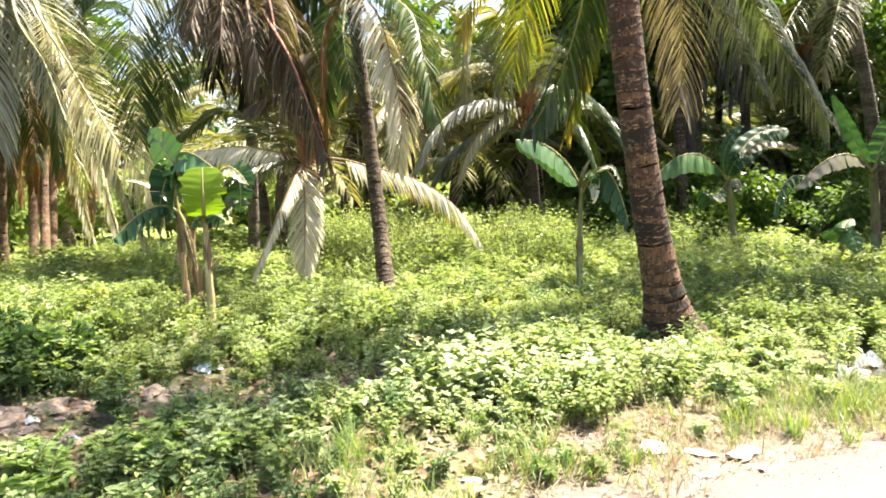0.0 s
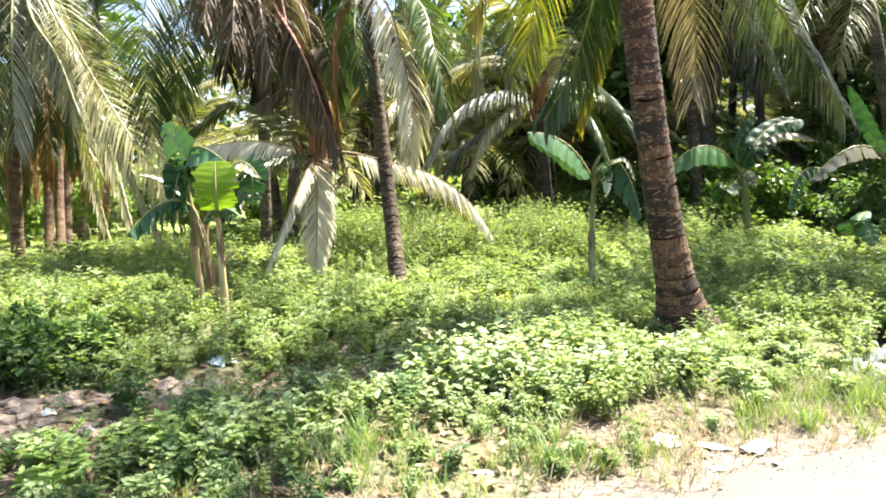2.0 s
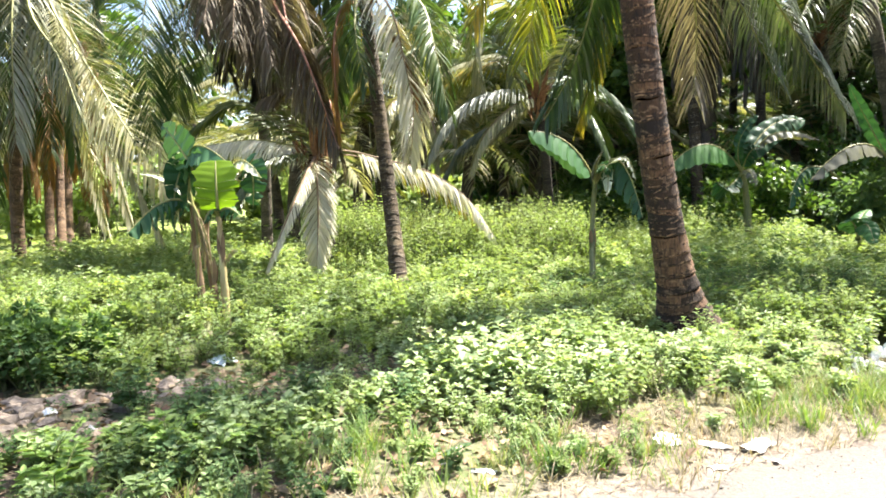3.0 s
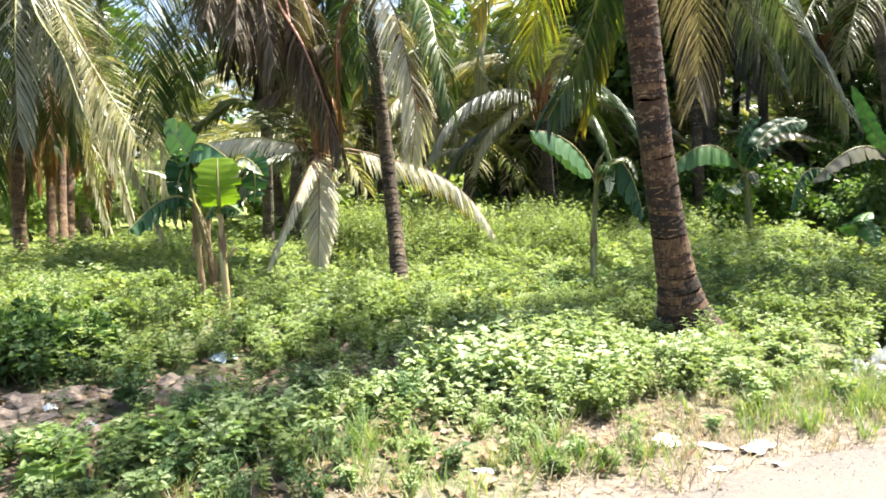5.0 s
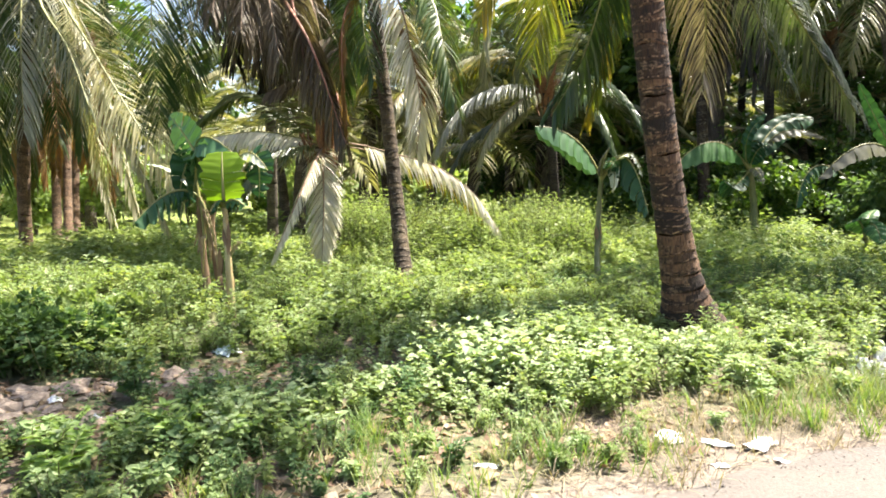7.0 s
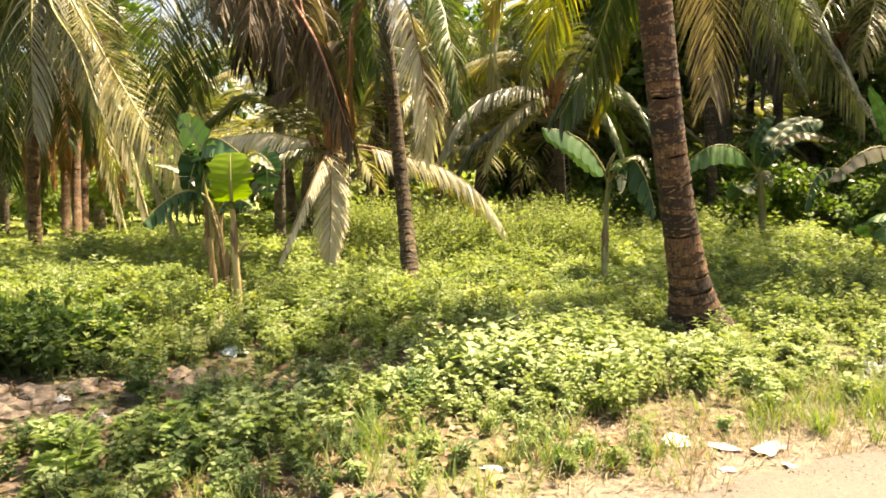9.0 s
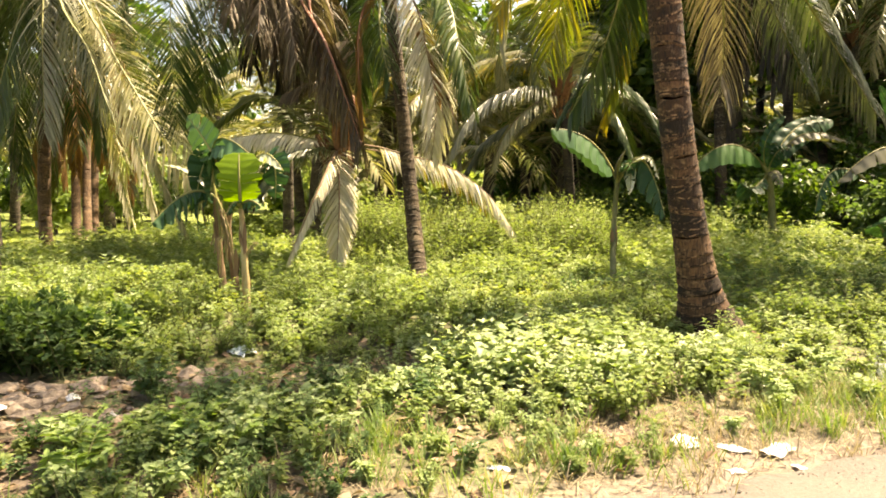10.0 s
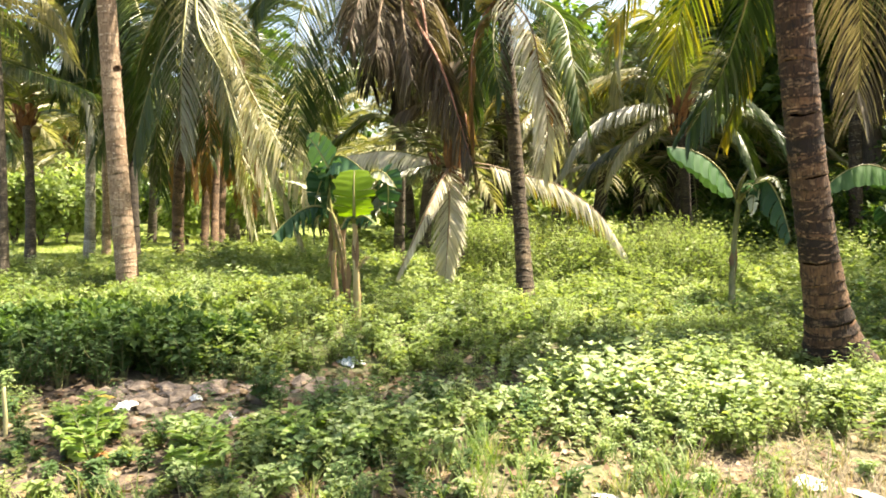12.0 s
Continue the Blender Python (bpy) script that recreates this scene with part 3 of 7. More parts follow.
plume(palm_b, [B_TOP, (-1.36, 10.20, 4.01), (-1.31, 10.00, 3.50), (-1.18, 9.90, 2.94)], 0.55, 60, FROND_DARK, None, 0.5, 0.036, 0.0, 0, 55)
plume(palm_b, [B_TOP, (-0.58, 10.20, 3.21), (-0.54, 10.30, 2.58), (-0.60, 10.40, 1.90)], 0.26, 50, FROND_RUST, RACHIS_DRY, 0.9, 0.03, 0.0, 0, 49, 0.025, "rust-brown dead hanging frond", 0.3, 0.4, 0.6)
open_crown(palm_b, B_TOP, 2, 3.6, 51, 0, 360, 25, 75, 0.8, 50, 0.04)

# Short palm whose crown stands at head height
C_TOP = (-2.23, 11.60, 2.14)
palm_c = palm((*(-2.10, 11.56), 0.0), (-2.27, 11.90, 1.13), C_TOP, 0.2, 0.17, BARK_GREY, "short young coconut palm with a low drooping crown", 0.08, 20, 0.3, 61)
crown_fibre(palm_c, C_TOP, 0.24, 62, 0.7)
plume(palm_c, [C_TOP, (-2.17, 11.20, 1.94), (-2.13, 11.00, 1.18), (-2.16, 10.90, 0.26)], 0.5, 90, FROND_BLEACHED_LIT, RACHIS_DRY, 0.2, 0.036, 0.1, 8, 71, 0.04, "sun-bleached frond hanging straight down", 0.06, 0.12, 0.12, 30)
plume(palm_c, [C_TOP, (-2.25, 10.90, 1.84), (-2.42, 10.40, 1.25), (-2.72, 10.10, 0.41)], 0.26, 90, FROND_BLEACHED_LIT, RACHIS_DRY, 0.4, 0.03, 0.0, 0, 72, 0.035, "bleached hanging frond, sunlight partly put into its colour", 0.06, 0.14, 0.4)
plume(palm_c, [C_TOP, (-1.75, 11.80, 2.18), (-1.12, 11.90, 2.02), (-0.45, 11.90, 1.83), (0.21, 11.80, 1.38), (0.66, 11.70, 0.74)], 0.58, 78, FROND_BLEACHED_LIT, RACHIS_DRY, 0.5, 0.03, 0.0, 0, 73, 0.03, "arching frond with yellow leaflet tips", 0.2, 0.26, 0.4)
plume(palm_c, [C_TOP, (-1.60, 11.90, 2.09), (-0.84, 12.00, 1.82), (-0.08, 12.00, 1.38), (0.42, 11.90, 0.89)], 0.36, 30, FROND_YELLOW, RACHIS_DRY, 0.6, 0.026, 0.0, 0, 74, 0.02, "yellowing arching frond", 0.45, 0.3, 0.5)
plume(palm_c, [C_TOP, (-2.67, 11.60, 2.28), (-3.32, 11.60, 2.38), (-4.05, 11.40, 2.27)], 0.42, 70, FROND_BLEACHED_LIT, None, 0.5, 0.034, 0.0, 0, 75, 0.035, "sun-bleached arching frond", 0.12, 0.2, 0.5)
plume(palm_c, [C_TOP, (-2.61, 11.30, 2.10), (-3.01, 11.10, 1.95), (-3.37, 10.90, 1.50)], 0.55, 64, FROND_GREEN, None, 0.6, 0.034, 0.0, 0, 76)
plume(palm_c, [C_TOP, (-2.95, 12.00, 2.65), (-3.67, 12.20, 3.06), (-4.53, 12.20, 2.58)], 0.6, 70, FROND_GREEN, None, 0.5, 0.034, 0.0, 0, 77)
plume(palm_c, [C_TOP, (-2.25, 11.40, 2.81), (-2.51, 11.20, 3.14), (-3.01, 11.20, 2.97)], 0.55, 64, FROND_DEAD, RACHIS_DRY, 0.7, 0.034, 0.0, 0, 78, 0.03, "brown withered frond", 0.1, 0.3, 0.3)
plume(palm_c, [C_TOP, (-1.97, 11.40, 2.72), (-1.93, 11.20, 2.96), (-1.83, 11.10, 2.24)], 0.4, 50, FROND_RUST, RACHIS_RED, 0.7, 0.034, 0.0, 0, 79, 0.03, "rust-brown dead frond", 0.1, 0.4, 0.6)
for i, (fx, fy, fz) in enumerate(((-2.78, 12.00, 3.42), (-2.37, 11.90, 3.77), (-3.34, 12.60, 2.92))):
    top3 = np.array(C_TOP)
    tip3 = np.array((fx, fy, fz))
    frond(palm_c, C_TOP, (top3 + tip3) / 2 + np.array([0, 0, 0.35]), tip3, 0.65, 70, (FROND_GREEN, FROND_DEAD)[i % 2], None, 0.35, 0.034, 0.15, 0, 80 + i)

# Leaning palm in the middle distance
D_TOP = (1.76, 14.50, 3.38)
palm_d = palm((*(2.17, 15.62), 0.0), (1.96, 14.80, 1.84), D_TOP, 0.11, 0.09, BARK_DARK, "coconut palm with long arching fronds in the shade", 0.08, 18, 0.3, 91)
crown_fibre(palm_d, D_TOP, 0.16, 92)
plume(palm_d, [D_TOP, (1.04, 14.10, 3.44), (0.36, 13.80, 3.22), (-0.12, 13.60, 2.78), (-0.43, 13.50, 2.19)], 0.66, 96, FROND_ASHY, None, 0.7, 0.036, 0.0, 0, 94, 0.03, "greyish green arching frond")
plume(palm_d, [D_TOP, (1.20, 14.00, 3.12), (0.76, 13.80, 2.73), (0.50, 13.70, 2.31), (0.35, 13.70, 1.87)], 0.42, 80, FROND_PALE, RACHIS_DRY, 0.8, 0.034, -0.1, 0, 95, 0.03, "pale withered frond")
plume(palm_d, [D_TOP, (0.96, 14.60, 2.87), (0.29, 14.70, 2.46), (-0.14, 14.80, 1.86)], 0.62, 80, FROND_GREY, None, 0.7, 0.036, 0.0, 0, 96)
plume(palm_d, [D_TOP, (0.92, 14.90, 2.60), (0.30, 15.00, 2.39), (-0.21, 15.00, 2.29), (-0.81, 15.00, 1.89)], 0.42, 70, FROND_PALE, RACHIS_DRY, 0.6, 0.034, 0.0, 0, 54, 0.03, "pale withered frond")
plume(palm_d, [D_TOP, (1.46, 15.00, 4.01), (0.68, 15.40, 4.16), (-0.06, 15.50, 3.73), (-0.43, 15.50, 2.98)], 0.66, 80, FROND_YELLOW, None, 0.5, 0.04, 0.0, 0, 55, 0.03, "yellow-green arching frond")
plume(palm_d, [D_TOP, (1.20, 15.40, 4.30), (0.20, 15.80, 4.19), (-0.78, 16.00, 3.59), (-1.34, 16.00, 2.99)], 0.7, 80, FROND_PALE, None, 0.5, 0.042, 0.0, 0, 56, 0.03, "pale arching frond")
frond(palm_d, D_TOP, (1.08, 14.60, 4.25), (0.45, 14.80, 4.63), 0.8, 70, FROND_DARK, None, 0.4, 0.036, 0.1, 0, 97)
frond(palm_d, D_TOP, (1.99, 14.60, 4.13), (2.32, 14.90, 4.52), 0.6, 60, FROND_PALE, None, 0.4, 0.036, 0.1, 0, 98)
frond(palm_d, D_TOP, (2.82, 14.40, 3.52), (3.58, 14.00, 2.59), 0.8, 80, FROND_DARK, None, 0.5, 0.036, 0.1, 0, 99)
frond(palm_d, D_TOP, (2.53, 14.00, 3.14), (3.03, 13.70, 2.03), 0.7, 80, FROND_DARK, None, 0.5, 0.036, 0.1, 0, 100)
plume(palm_d, [D_TOP, (1.54, 14.60, 4.82), (0.90, 14.40, 5.34), (0.49, 14.20, 4.53), (0.61, 14.00, 3.16)], 0.85, 84, FROND_PALE, None, 0.5, 0.042, 0.0, 0, 52, 0.03, "pale hanging frond")
plume(palm_d, [D_TOP, (1.83, 14.60, 4.59), (1.35, 14.40, 5.11), (1.11, 14.20, 4.41), (1.33, 14.00, 3.28)], 0.85, 84, FROND_GREEN, None, 0.5, 0.042, 0.0, 0, 53)
open_crown(palm_d, D_TOP, 4, 3.4, 101, -60, 60, 10, 75, 0.75, 46, 0.045)

# Low sunlit palm behind the slender dark trunk
R_TOP = (-0.76, 16.20, 3.48)
palm_r = palm((R_TOP[0] + 0.15, R_TOP[1] + 0.2, 0.0), (R_TOP[0] + 0.1, R_TOP[1] + 0.1, 1.6), R_TOP, 0.12, 0.1, BARK_GREY, "coconut palm with a low crown of pale sunlit fronds", 0.1, 14, 0.3, 171)
crown_fibre(palm_r, R_TOP, 0.16, 172)
plume(palm_r, [R_TOP, (-0.40, 15.80, 3.65), (-0.06, 15.50, 3.31), (0.09, 15.30, 2.56)], 0.5, 70, FROND_PALE, RACHIS_DRY, 0.6, 0.04, 0.0, 0, 173, 0.03, "pale sunlit frond")
plume(palm_r, [R_TOP, (-1.06, 15.80, 3.60), (-1.41, 15.40, 3.25), (-1.60, 15.20, 2.51)], 0.5, 70, FROND_PALE, RACHIS_DRY, 0.6, 0.04, 0.0, 0, 174, 0.03, "pale sunlit frond")
plume(palm_r, [R_TOP, (-0.89, 15.60, 3.27), (-1.03, 15.20, 2.68), (-1.10, 15.00, 1.89)], 0.42, 70, FROND_BLEACHED_LIT, RACHIS_DRY, 0.5, 0.036, 0.0, 0, 175, 0.03, "bleached hanging frond")
plume(palm_r, [R_TOP, (-0.56, 15.60, 3.26), (-0.35, 15.20, 2.68), (-0.27, 15.00, 1.89)], 0.42, 70, FROND_PALE, RACHIS_DRY, 0.5, 0.036, 0.0, 0, 176, 0.03, "pale hanging frond")
plume(palm_r, [R_TOP, (-1.37, 16.20, 3.97), (-2.02, 16.20, 3.85), (-2.49, 16.00, 3.14)], 0.6, 70, FROND_YELLOW, None, 0.5, 0.04, 0.0, 0, 177, 0.03, "yellow-green arching frond")
plume(palm_r, [R_TOP, (-0.67, 16.60, 4.93), (-0.07, 17.00, 6.04), (0.70, 17.00, 5.58)], 0.8, 70, FROND_LIME, None, 0.4, 0.045, 0.0, 0, 178, 0.03, "yellow-green arching frond")
plume(palm_r, [R_TOP, (-0.93, 16.60, 4.80), (-1.42, 17.00, 5.54), (-2.23, 17.00, 5.29)], 0.8, 70, FROND_YELLOW, None, 0.4, 0.045, 0.0, 0, 179, 0.03, "yellow-green arching frond")
open_crown(palm_r, R_TOP, 5, 3.0, 180, -70, 70, 25, 75, 0.7, 46, 0.045, (FROND_GREEN, FROND_LIME))

# Tan palm that comes into view at the far side
H_TOP = (-7.18, 9.40, 7.12)
palm_h = palm((*(-6.68, 9.37), 0.0), (-6.92, 9.40, 2.36), H_TOP, 0.165, 0.125, BARK_TAN, "coconut palm with a smooth tan ringed trunk", 0.11, 26, 0.35, 111)
crown_fibre(palm_h, H_TOP, 0.2, 112)
nuts(palm_h, H_TOP, 6, 113)
open_crown(palm_h, H_TOP, 9, 3.9, 114, 0, 360, 8, 70, 0.85, 56, 0.04)

# Big-fronded palm on the left, with its neighbours
K_TOP = (-6.79, 11.50, 5.86)
palm_k = palm((*(-8.26, 13.19), 0.0), (-7.99, 12.80, 2.16), K_TOP, 0.12, 0.1, BARK_RUST, "coconut palm with large drooping sunlit fronds", 0.08, 20, 0.35, 121)
crown_fibre(palm_k, K_TOP, 0.2, 122)
plume(palm_k, [K_TOP, (-6.17, 11.00, 4.48), (-5.53, 10.60, 3.60), (-5.09, 10.40, 2.97), (-4.56, 10.20, 2.21), (-3.96, 10.00, 1.51)], 1.0, 130, FROND_PALE, RACHIS_GREEN, 0.3, 0.03, 0.05, 20, 131, 0.04, "large drooping frond bleached by sun", 0.14, 0.14, 0.05, 26, 34)
plume(palm_k, [K_TOP, (-6.27, 10.60, 4.34), (-5.65, 10.20, 3.51), (-5.22, 9.90, 2.63)], 0.8, 84, FROND_ASHY, RACHIS_GREEN, 0.5, 0.03, 0.0, 30, 132, 0.04, "greyish drooping frond", 0.1, 0.2, 0.45)
plume(palm_k, [K_TOP, (-6.59, 10.80, 4.73), (-6.44, 10.40, 3.64), (-6.35, 10.20, 2.31)], 0.9, 84, FROND_ASHY, None, 0.35, 0.032, 0.0, 10, 133, 0.035, "", 0.1, 0.14, 0.15)
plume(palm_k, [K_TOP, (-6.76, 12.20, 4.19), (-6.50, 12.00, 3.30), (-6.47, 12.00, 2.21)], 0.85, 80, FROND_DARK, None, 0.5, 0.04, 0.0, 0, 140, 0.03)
# Two hanging fronds given the pale colour in place of sunlight.
plume(palm_k, [K_TOP, (-7.41, 13.80, 3.79), (-7.54, 14.40, 2.52), (-7.29, 14.60, 0.76)], 0.6, 80, FROND_BLEACHED_LIT, None, 0.5, 0.04, 0.0, 0, 142, 0.03, "bleached hanging frond, sunlight partly put into its colour", 0.3, 0.2, 0.3, side0=(1, 0, 0))
plume(palm_k, [K_TOP, (-7.13, 13.60, 3.97), (-7.05, 14.20, 2.84), (-6.68, 14.40, 0.94)], 0.7, 80, FROND_BLEACHED_LIT, None, 0.5, 0.04, 0.0, 0, 141, 0.03, "bleached hanging frond, sunlight partly put into its colour", 0.1, 0.2, 0.4)
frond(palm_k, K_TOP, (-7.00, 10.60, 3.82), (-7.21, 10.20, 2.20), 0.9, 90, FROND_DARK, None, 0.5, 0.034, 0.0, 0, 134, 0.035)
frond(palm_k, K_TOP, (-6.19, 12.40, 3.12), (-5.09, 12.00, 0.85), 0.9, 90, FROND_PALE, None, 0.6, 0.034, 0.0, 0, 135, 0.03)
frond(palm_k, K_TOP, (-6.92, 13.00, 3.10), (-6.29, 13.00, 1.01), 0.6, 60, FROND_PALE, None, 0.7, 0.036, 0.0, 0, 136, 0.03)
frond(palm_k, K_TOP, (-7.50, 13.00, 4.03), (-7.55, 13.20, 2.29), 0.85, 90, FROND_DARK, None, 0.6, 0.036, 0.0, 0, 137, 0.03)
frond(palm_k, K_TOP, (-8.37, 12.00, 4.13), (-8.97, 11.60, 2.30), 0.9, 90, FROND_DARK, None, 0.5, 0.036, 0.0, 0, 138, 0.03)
# Two more shaded fronds; their shade is put into the dark leaf colour.
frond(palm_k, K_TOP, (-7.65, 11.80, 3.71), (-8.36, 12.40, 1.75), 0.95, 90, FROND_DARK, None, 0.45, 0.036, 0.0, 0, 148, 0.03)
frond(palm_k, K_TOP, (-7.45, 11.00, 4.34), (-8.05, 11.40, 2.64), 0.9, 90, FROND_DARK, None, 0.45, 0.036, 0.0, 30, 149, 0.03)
open_crown(palm_k, K_TOP, 4, 3.8, 139, 0, 360, 20, 75, 0.85, 50, 0.04)

# Palm whose thin dark fronds hang before the sky, with a skirt of dead fronds
L_TOP = (-3.37, 12.60, 6.25)
palm_l = palm((*(-4.06, 15.10), 0.0), (-3.90, 14.60, 2.49), L_TOP, 0.125, 0.1, BARK_GREY, "coconut palm with dark feathery fronds and a skirt of dead ones", 0.085, 18, 0.3, 141)
crown_fibre(palm_l, L_TOP, 0.2, 142)
plume(palm_l, [L_TOP, (-4.54, 12.20, 5.76), (-4.99, 11.80, 4.81), (-5.02, 11.60, 3.86), (-4.93, 11.60, 2.58)], 1.15, 84, FROND_DARK, None, 0.22, 0.034, 0.0, 0, 143, 0.028, "", 0.3, 0.14, 0.15, 24, 34, 0.04, (1, 0.3, 0))
plume(palm_l, [L_TOP, (-4.24, 12.40, 5.44), (-4.44, 12.20, 4.64), (-4.54, 12.00, 3.84), (-4.70, 12.00, 2.90)], 0.95, 84, FROND_DARK, None, 0.3, 0.034, 0.0, 0, 144, 0.028, "", 0.3, 0.14, 0.15, 24, 34, 0.04, (1, 0.2, 0.1))
plume(palm_l, [L_TOP, (-5.32, 12.20, 5.58), (-5.93, 12.00, 4.97), (-5.97, 12.00, 4.51), (-5.87, 12.00, 3.97)], 0.5, 90, FROND_DARK, None, 0.5, 0.045, 0.0, 0, 145, 0.028, "", 0.3, 0.14, 0.3, 28, 38, 0.04, (1, 0.2, 0))
frond(palm_l, L_TOP, (-4.46, 14.40, 5.04), (-4.52, 15.20, 3.34), 0.75, 80, FROND_GREEN, None, 0.5, 0.036, 0.0, 0, 146, 0.028)
# Shaded by its neighbours; the pale colour stands in for sun on it.
frond(palm_l, L_TOP, (-5.55, 13.40, 3.87), (-5.21, 13.60, 1.75), 0.9, 100, FROND_BLEACHED_LIT, None, 0.5, 0.034, 0.0, 20, 148, 0.03, "bleached hanging frond, sunlight partly put into its colour")
DEAD = "dead grey-brown frond with a reddish stalk"
for k, (tip_way, leaf, limp) in enumerate((
        ([(-3.00, 11.93, 4.82), (-2.18, 10.53, 3.54), (-1.61, 10.06, 2.07)], 1.06, 0.4),
        ([(-2.92, 12.17, 5.07), (-2.52, 11.11, 3.99), (-2.27, 10.88, 2.96)], 1.06, 0.3),
        ([(-3.28, 12.17, 5.27), (-2.91, 11.00, 4.31), (-2.68, 10.65, 3.40)], 1.18, 0.28),
        ([(-3.49, 12.17, 5.45), (-3.30, 11.00, 4.57), (-3.22, 10.53, 3.79)], 1.23, 0.25),
        ([(-3.62, 12.17, 5.74), (-3.63, 11.11, 4.95), (-3.69, 10.65, 4.07)], 1.01, 0.3),
        ([(-3.14, 13.10, 5.64), (-2.52, 12.40, 4.57), (-2.25, 12.17, 3.28)], 1.01, 0.3),
        ([(-3.58, 13.57, 5.49), (-3.28, 13.10, 4.34), (-3.10, 13.10, 3.22)], 1.23, 0.2),
        ([(-3.84, 13.57, 5.70), (-3.73, 13.10, 4.86), (-3.66, 13.10, 3.84)], 1.29, 0.2),
        ([(-4.31, 13.57, 6.12), (-4.33, 13.10, 5.47), (-4.31, 13.10, 4.66)], 1.23, 0.2),
        ([(-3.70, 14.51, 6.20), (-3.21, 14.27, 5.36), (-3.02, 14.27, 4.14)], 1.23, 0.25))):
    plume(palm_l, [L_TOP, *tip_way], leaf, 150, FROND_ASH if k in (1, 2, 3, 4, 7) else FROND_DEAD, RACHIS_RED if k < 2 else RACHIS_DRY, 1.1, 0.04, 0.0, 0, 750 + k, 0.055 if k == 0 else 0.038, DEAD if k < 2 else "dead brown hanging frond", 0.12, 0.3, limp, 28, 38, 0.1, (1, 0.25, 0))
# Fronds behind the skirt, coloured dark to paint the shade between its layers.
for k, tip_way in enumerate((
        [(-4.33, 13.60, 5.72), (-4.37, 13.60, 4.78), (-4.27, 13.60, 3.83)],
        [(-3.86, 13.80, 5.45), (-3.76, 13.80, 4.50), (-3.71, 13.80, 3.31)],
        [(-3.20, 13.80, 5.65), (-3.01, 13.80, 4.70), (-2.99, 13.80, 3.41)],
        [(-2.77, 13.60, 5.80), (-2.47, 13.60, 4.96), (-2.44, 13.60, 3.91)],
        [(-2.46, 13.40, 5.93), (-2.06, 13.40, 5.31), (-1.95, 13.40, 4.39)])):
    plume(palm_l, [L_TOP, *tip_way], 1.1, 120, (FROND_SHADE, FROND_DARK)[k > 2], RACHIS_DRY, 0.7, 0.055, 0.0, 0, 770 + k, 0.035, "hanging frond with shade painted into its dark colour", 0.12, 0.3, 0.15, side0=(1, 0.25, 0))
open_crown(palm_l, L_TOP, 3, 3.6, 147, 0, 360, 25, 75, 0.8, 46, 0.04)

# Brown-skirted palms standing close together
for i, (gx, mx, tx, seed) in enumerate((((*(-8.91, 15.30), 0.0), (-9.26, 16.00, 2.20), (-9.14, 16.00, 4.98), 151),
                                        ((*(-8.83, 15.62), 0.0), (-9.22, 16.40, 2.21), (-9.00, 16.40, 5.32), 161),
                                        ((*(-9.44, 17.07), 0.0), (-9.89, 18.00, 2.14), (-9.50, 18.00, 5.13), 171))):
    palm_m = palm(gx, mx, tx, 0.1, 0.085, BARK_RUST, "coconut palm with a brown trunk and rust-brown hanging fronds", 0.09, 16, 0.3, seed)
    crown_fibre(palm_m, tx, 0.22, seed + 1, 1.0)
    top3 = np.array(tx)
    for k in range(5):
        a = 2.2 + k * 0.55 + i
        h = np.array([math.sin(a), math.cos(a), 0])
        frond(palm_m, tx, top3 + h * 0.75 + np.array([0, 0, -1.0]), top3 + h * 0.8 + np.array([0, 0, -3.0 - 0.25 * k]), 0.6, 90,
              (FROND_RUST, FROND_RUST, FROND_GREEN)[k % 3], RACHIS_DRY, 1.0, 0.055, -0.3, 0, seed * 3 + k, 0.03, "rust-brown dead hanging frond" if k % 3 < 2 else "")
    open_crown(palm_m, tx, 7, 3.4, seed + 5, 0, 360, 0, 70, 0.75, 44, 0.048)

# Dark trunks on the shaded side
for gx, mx, tx, r, bark, label, seed in (
        ((*(6.05, 17.25), 0.0), (6.17, 18.00, 2.04), (5.93, 18.00, 6.89), 0.17, BARK_BANDED, "coconut palm with a dark slender trunk in shade", 181),
        ((*(13.06, 22.80), 0.0), (12.33, 22.00, 3.16), (12.02, 22.00, 6.71), 0.2, BARK_BANDED, "coconut palm with a dark trunk in shade", 191),
        ((*(11.50, 21.18), 0.0), (11.13, 21.00, 2.76), (10.86, 21.00, 5.84), 0.13, BARK_GREY, "coconut palm with a brownish trunk in shade", 201)):
    palm_n = palm(gx, mx, tx, r, r * 0.75, bark, label, 0.1, 16, 0.25, seed)
    crown_fibre(palm_n, tx, 0.22, seed + 1)
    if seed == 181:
        # Hanging fronds whose near-black colour paints the shade under this crown.
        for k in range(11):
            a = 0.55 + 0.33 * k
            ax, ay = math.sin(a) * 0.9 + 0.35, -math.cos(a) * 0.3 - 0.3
            frond(palm_n, tx, (tx[0] + ax, tx[1] + ay, tx[2] - 0.7), (tx[0] + ax * 1.25, tx[1] + ay * 1.2, tx[2] - 2.6 - 0.35 * (k % 3)), 0.5, 80, FROND_SHADE, RACHIS_DRY, 0.9, 0.075, -0.3, 0, 185 + k, 0.03, "dead hanging frond with shade painted near-black")
    open_crown(palm_n, tx, 9, 3.9, seed + 2, 0, 360, -18, 70, 0.9, 46, 0.05)
PALM_F = (8.49, 15.00, 5.95)
palm_f = palm((PALM_F[0] + 1.2, PALM_F[1] + 0.3, 0.0), (PALM_F[0] + 0.9, PALM_F[1] + 0.2, 2.4), PALM_F, 0.16, 0.13, BARK_GREY, "coconut palm with pale hanging fronds", 0.09, 18, 0.3, 211)
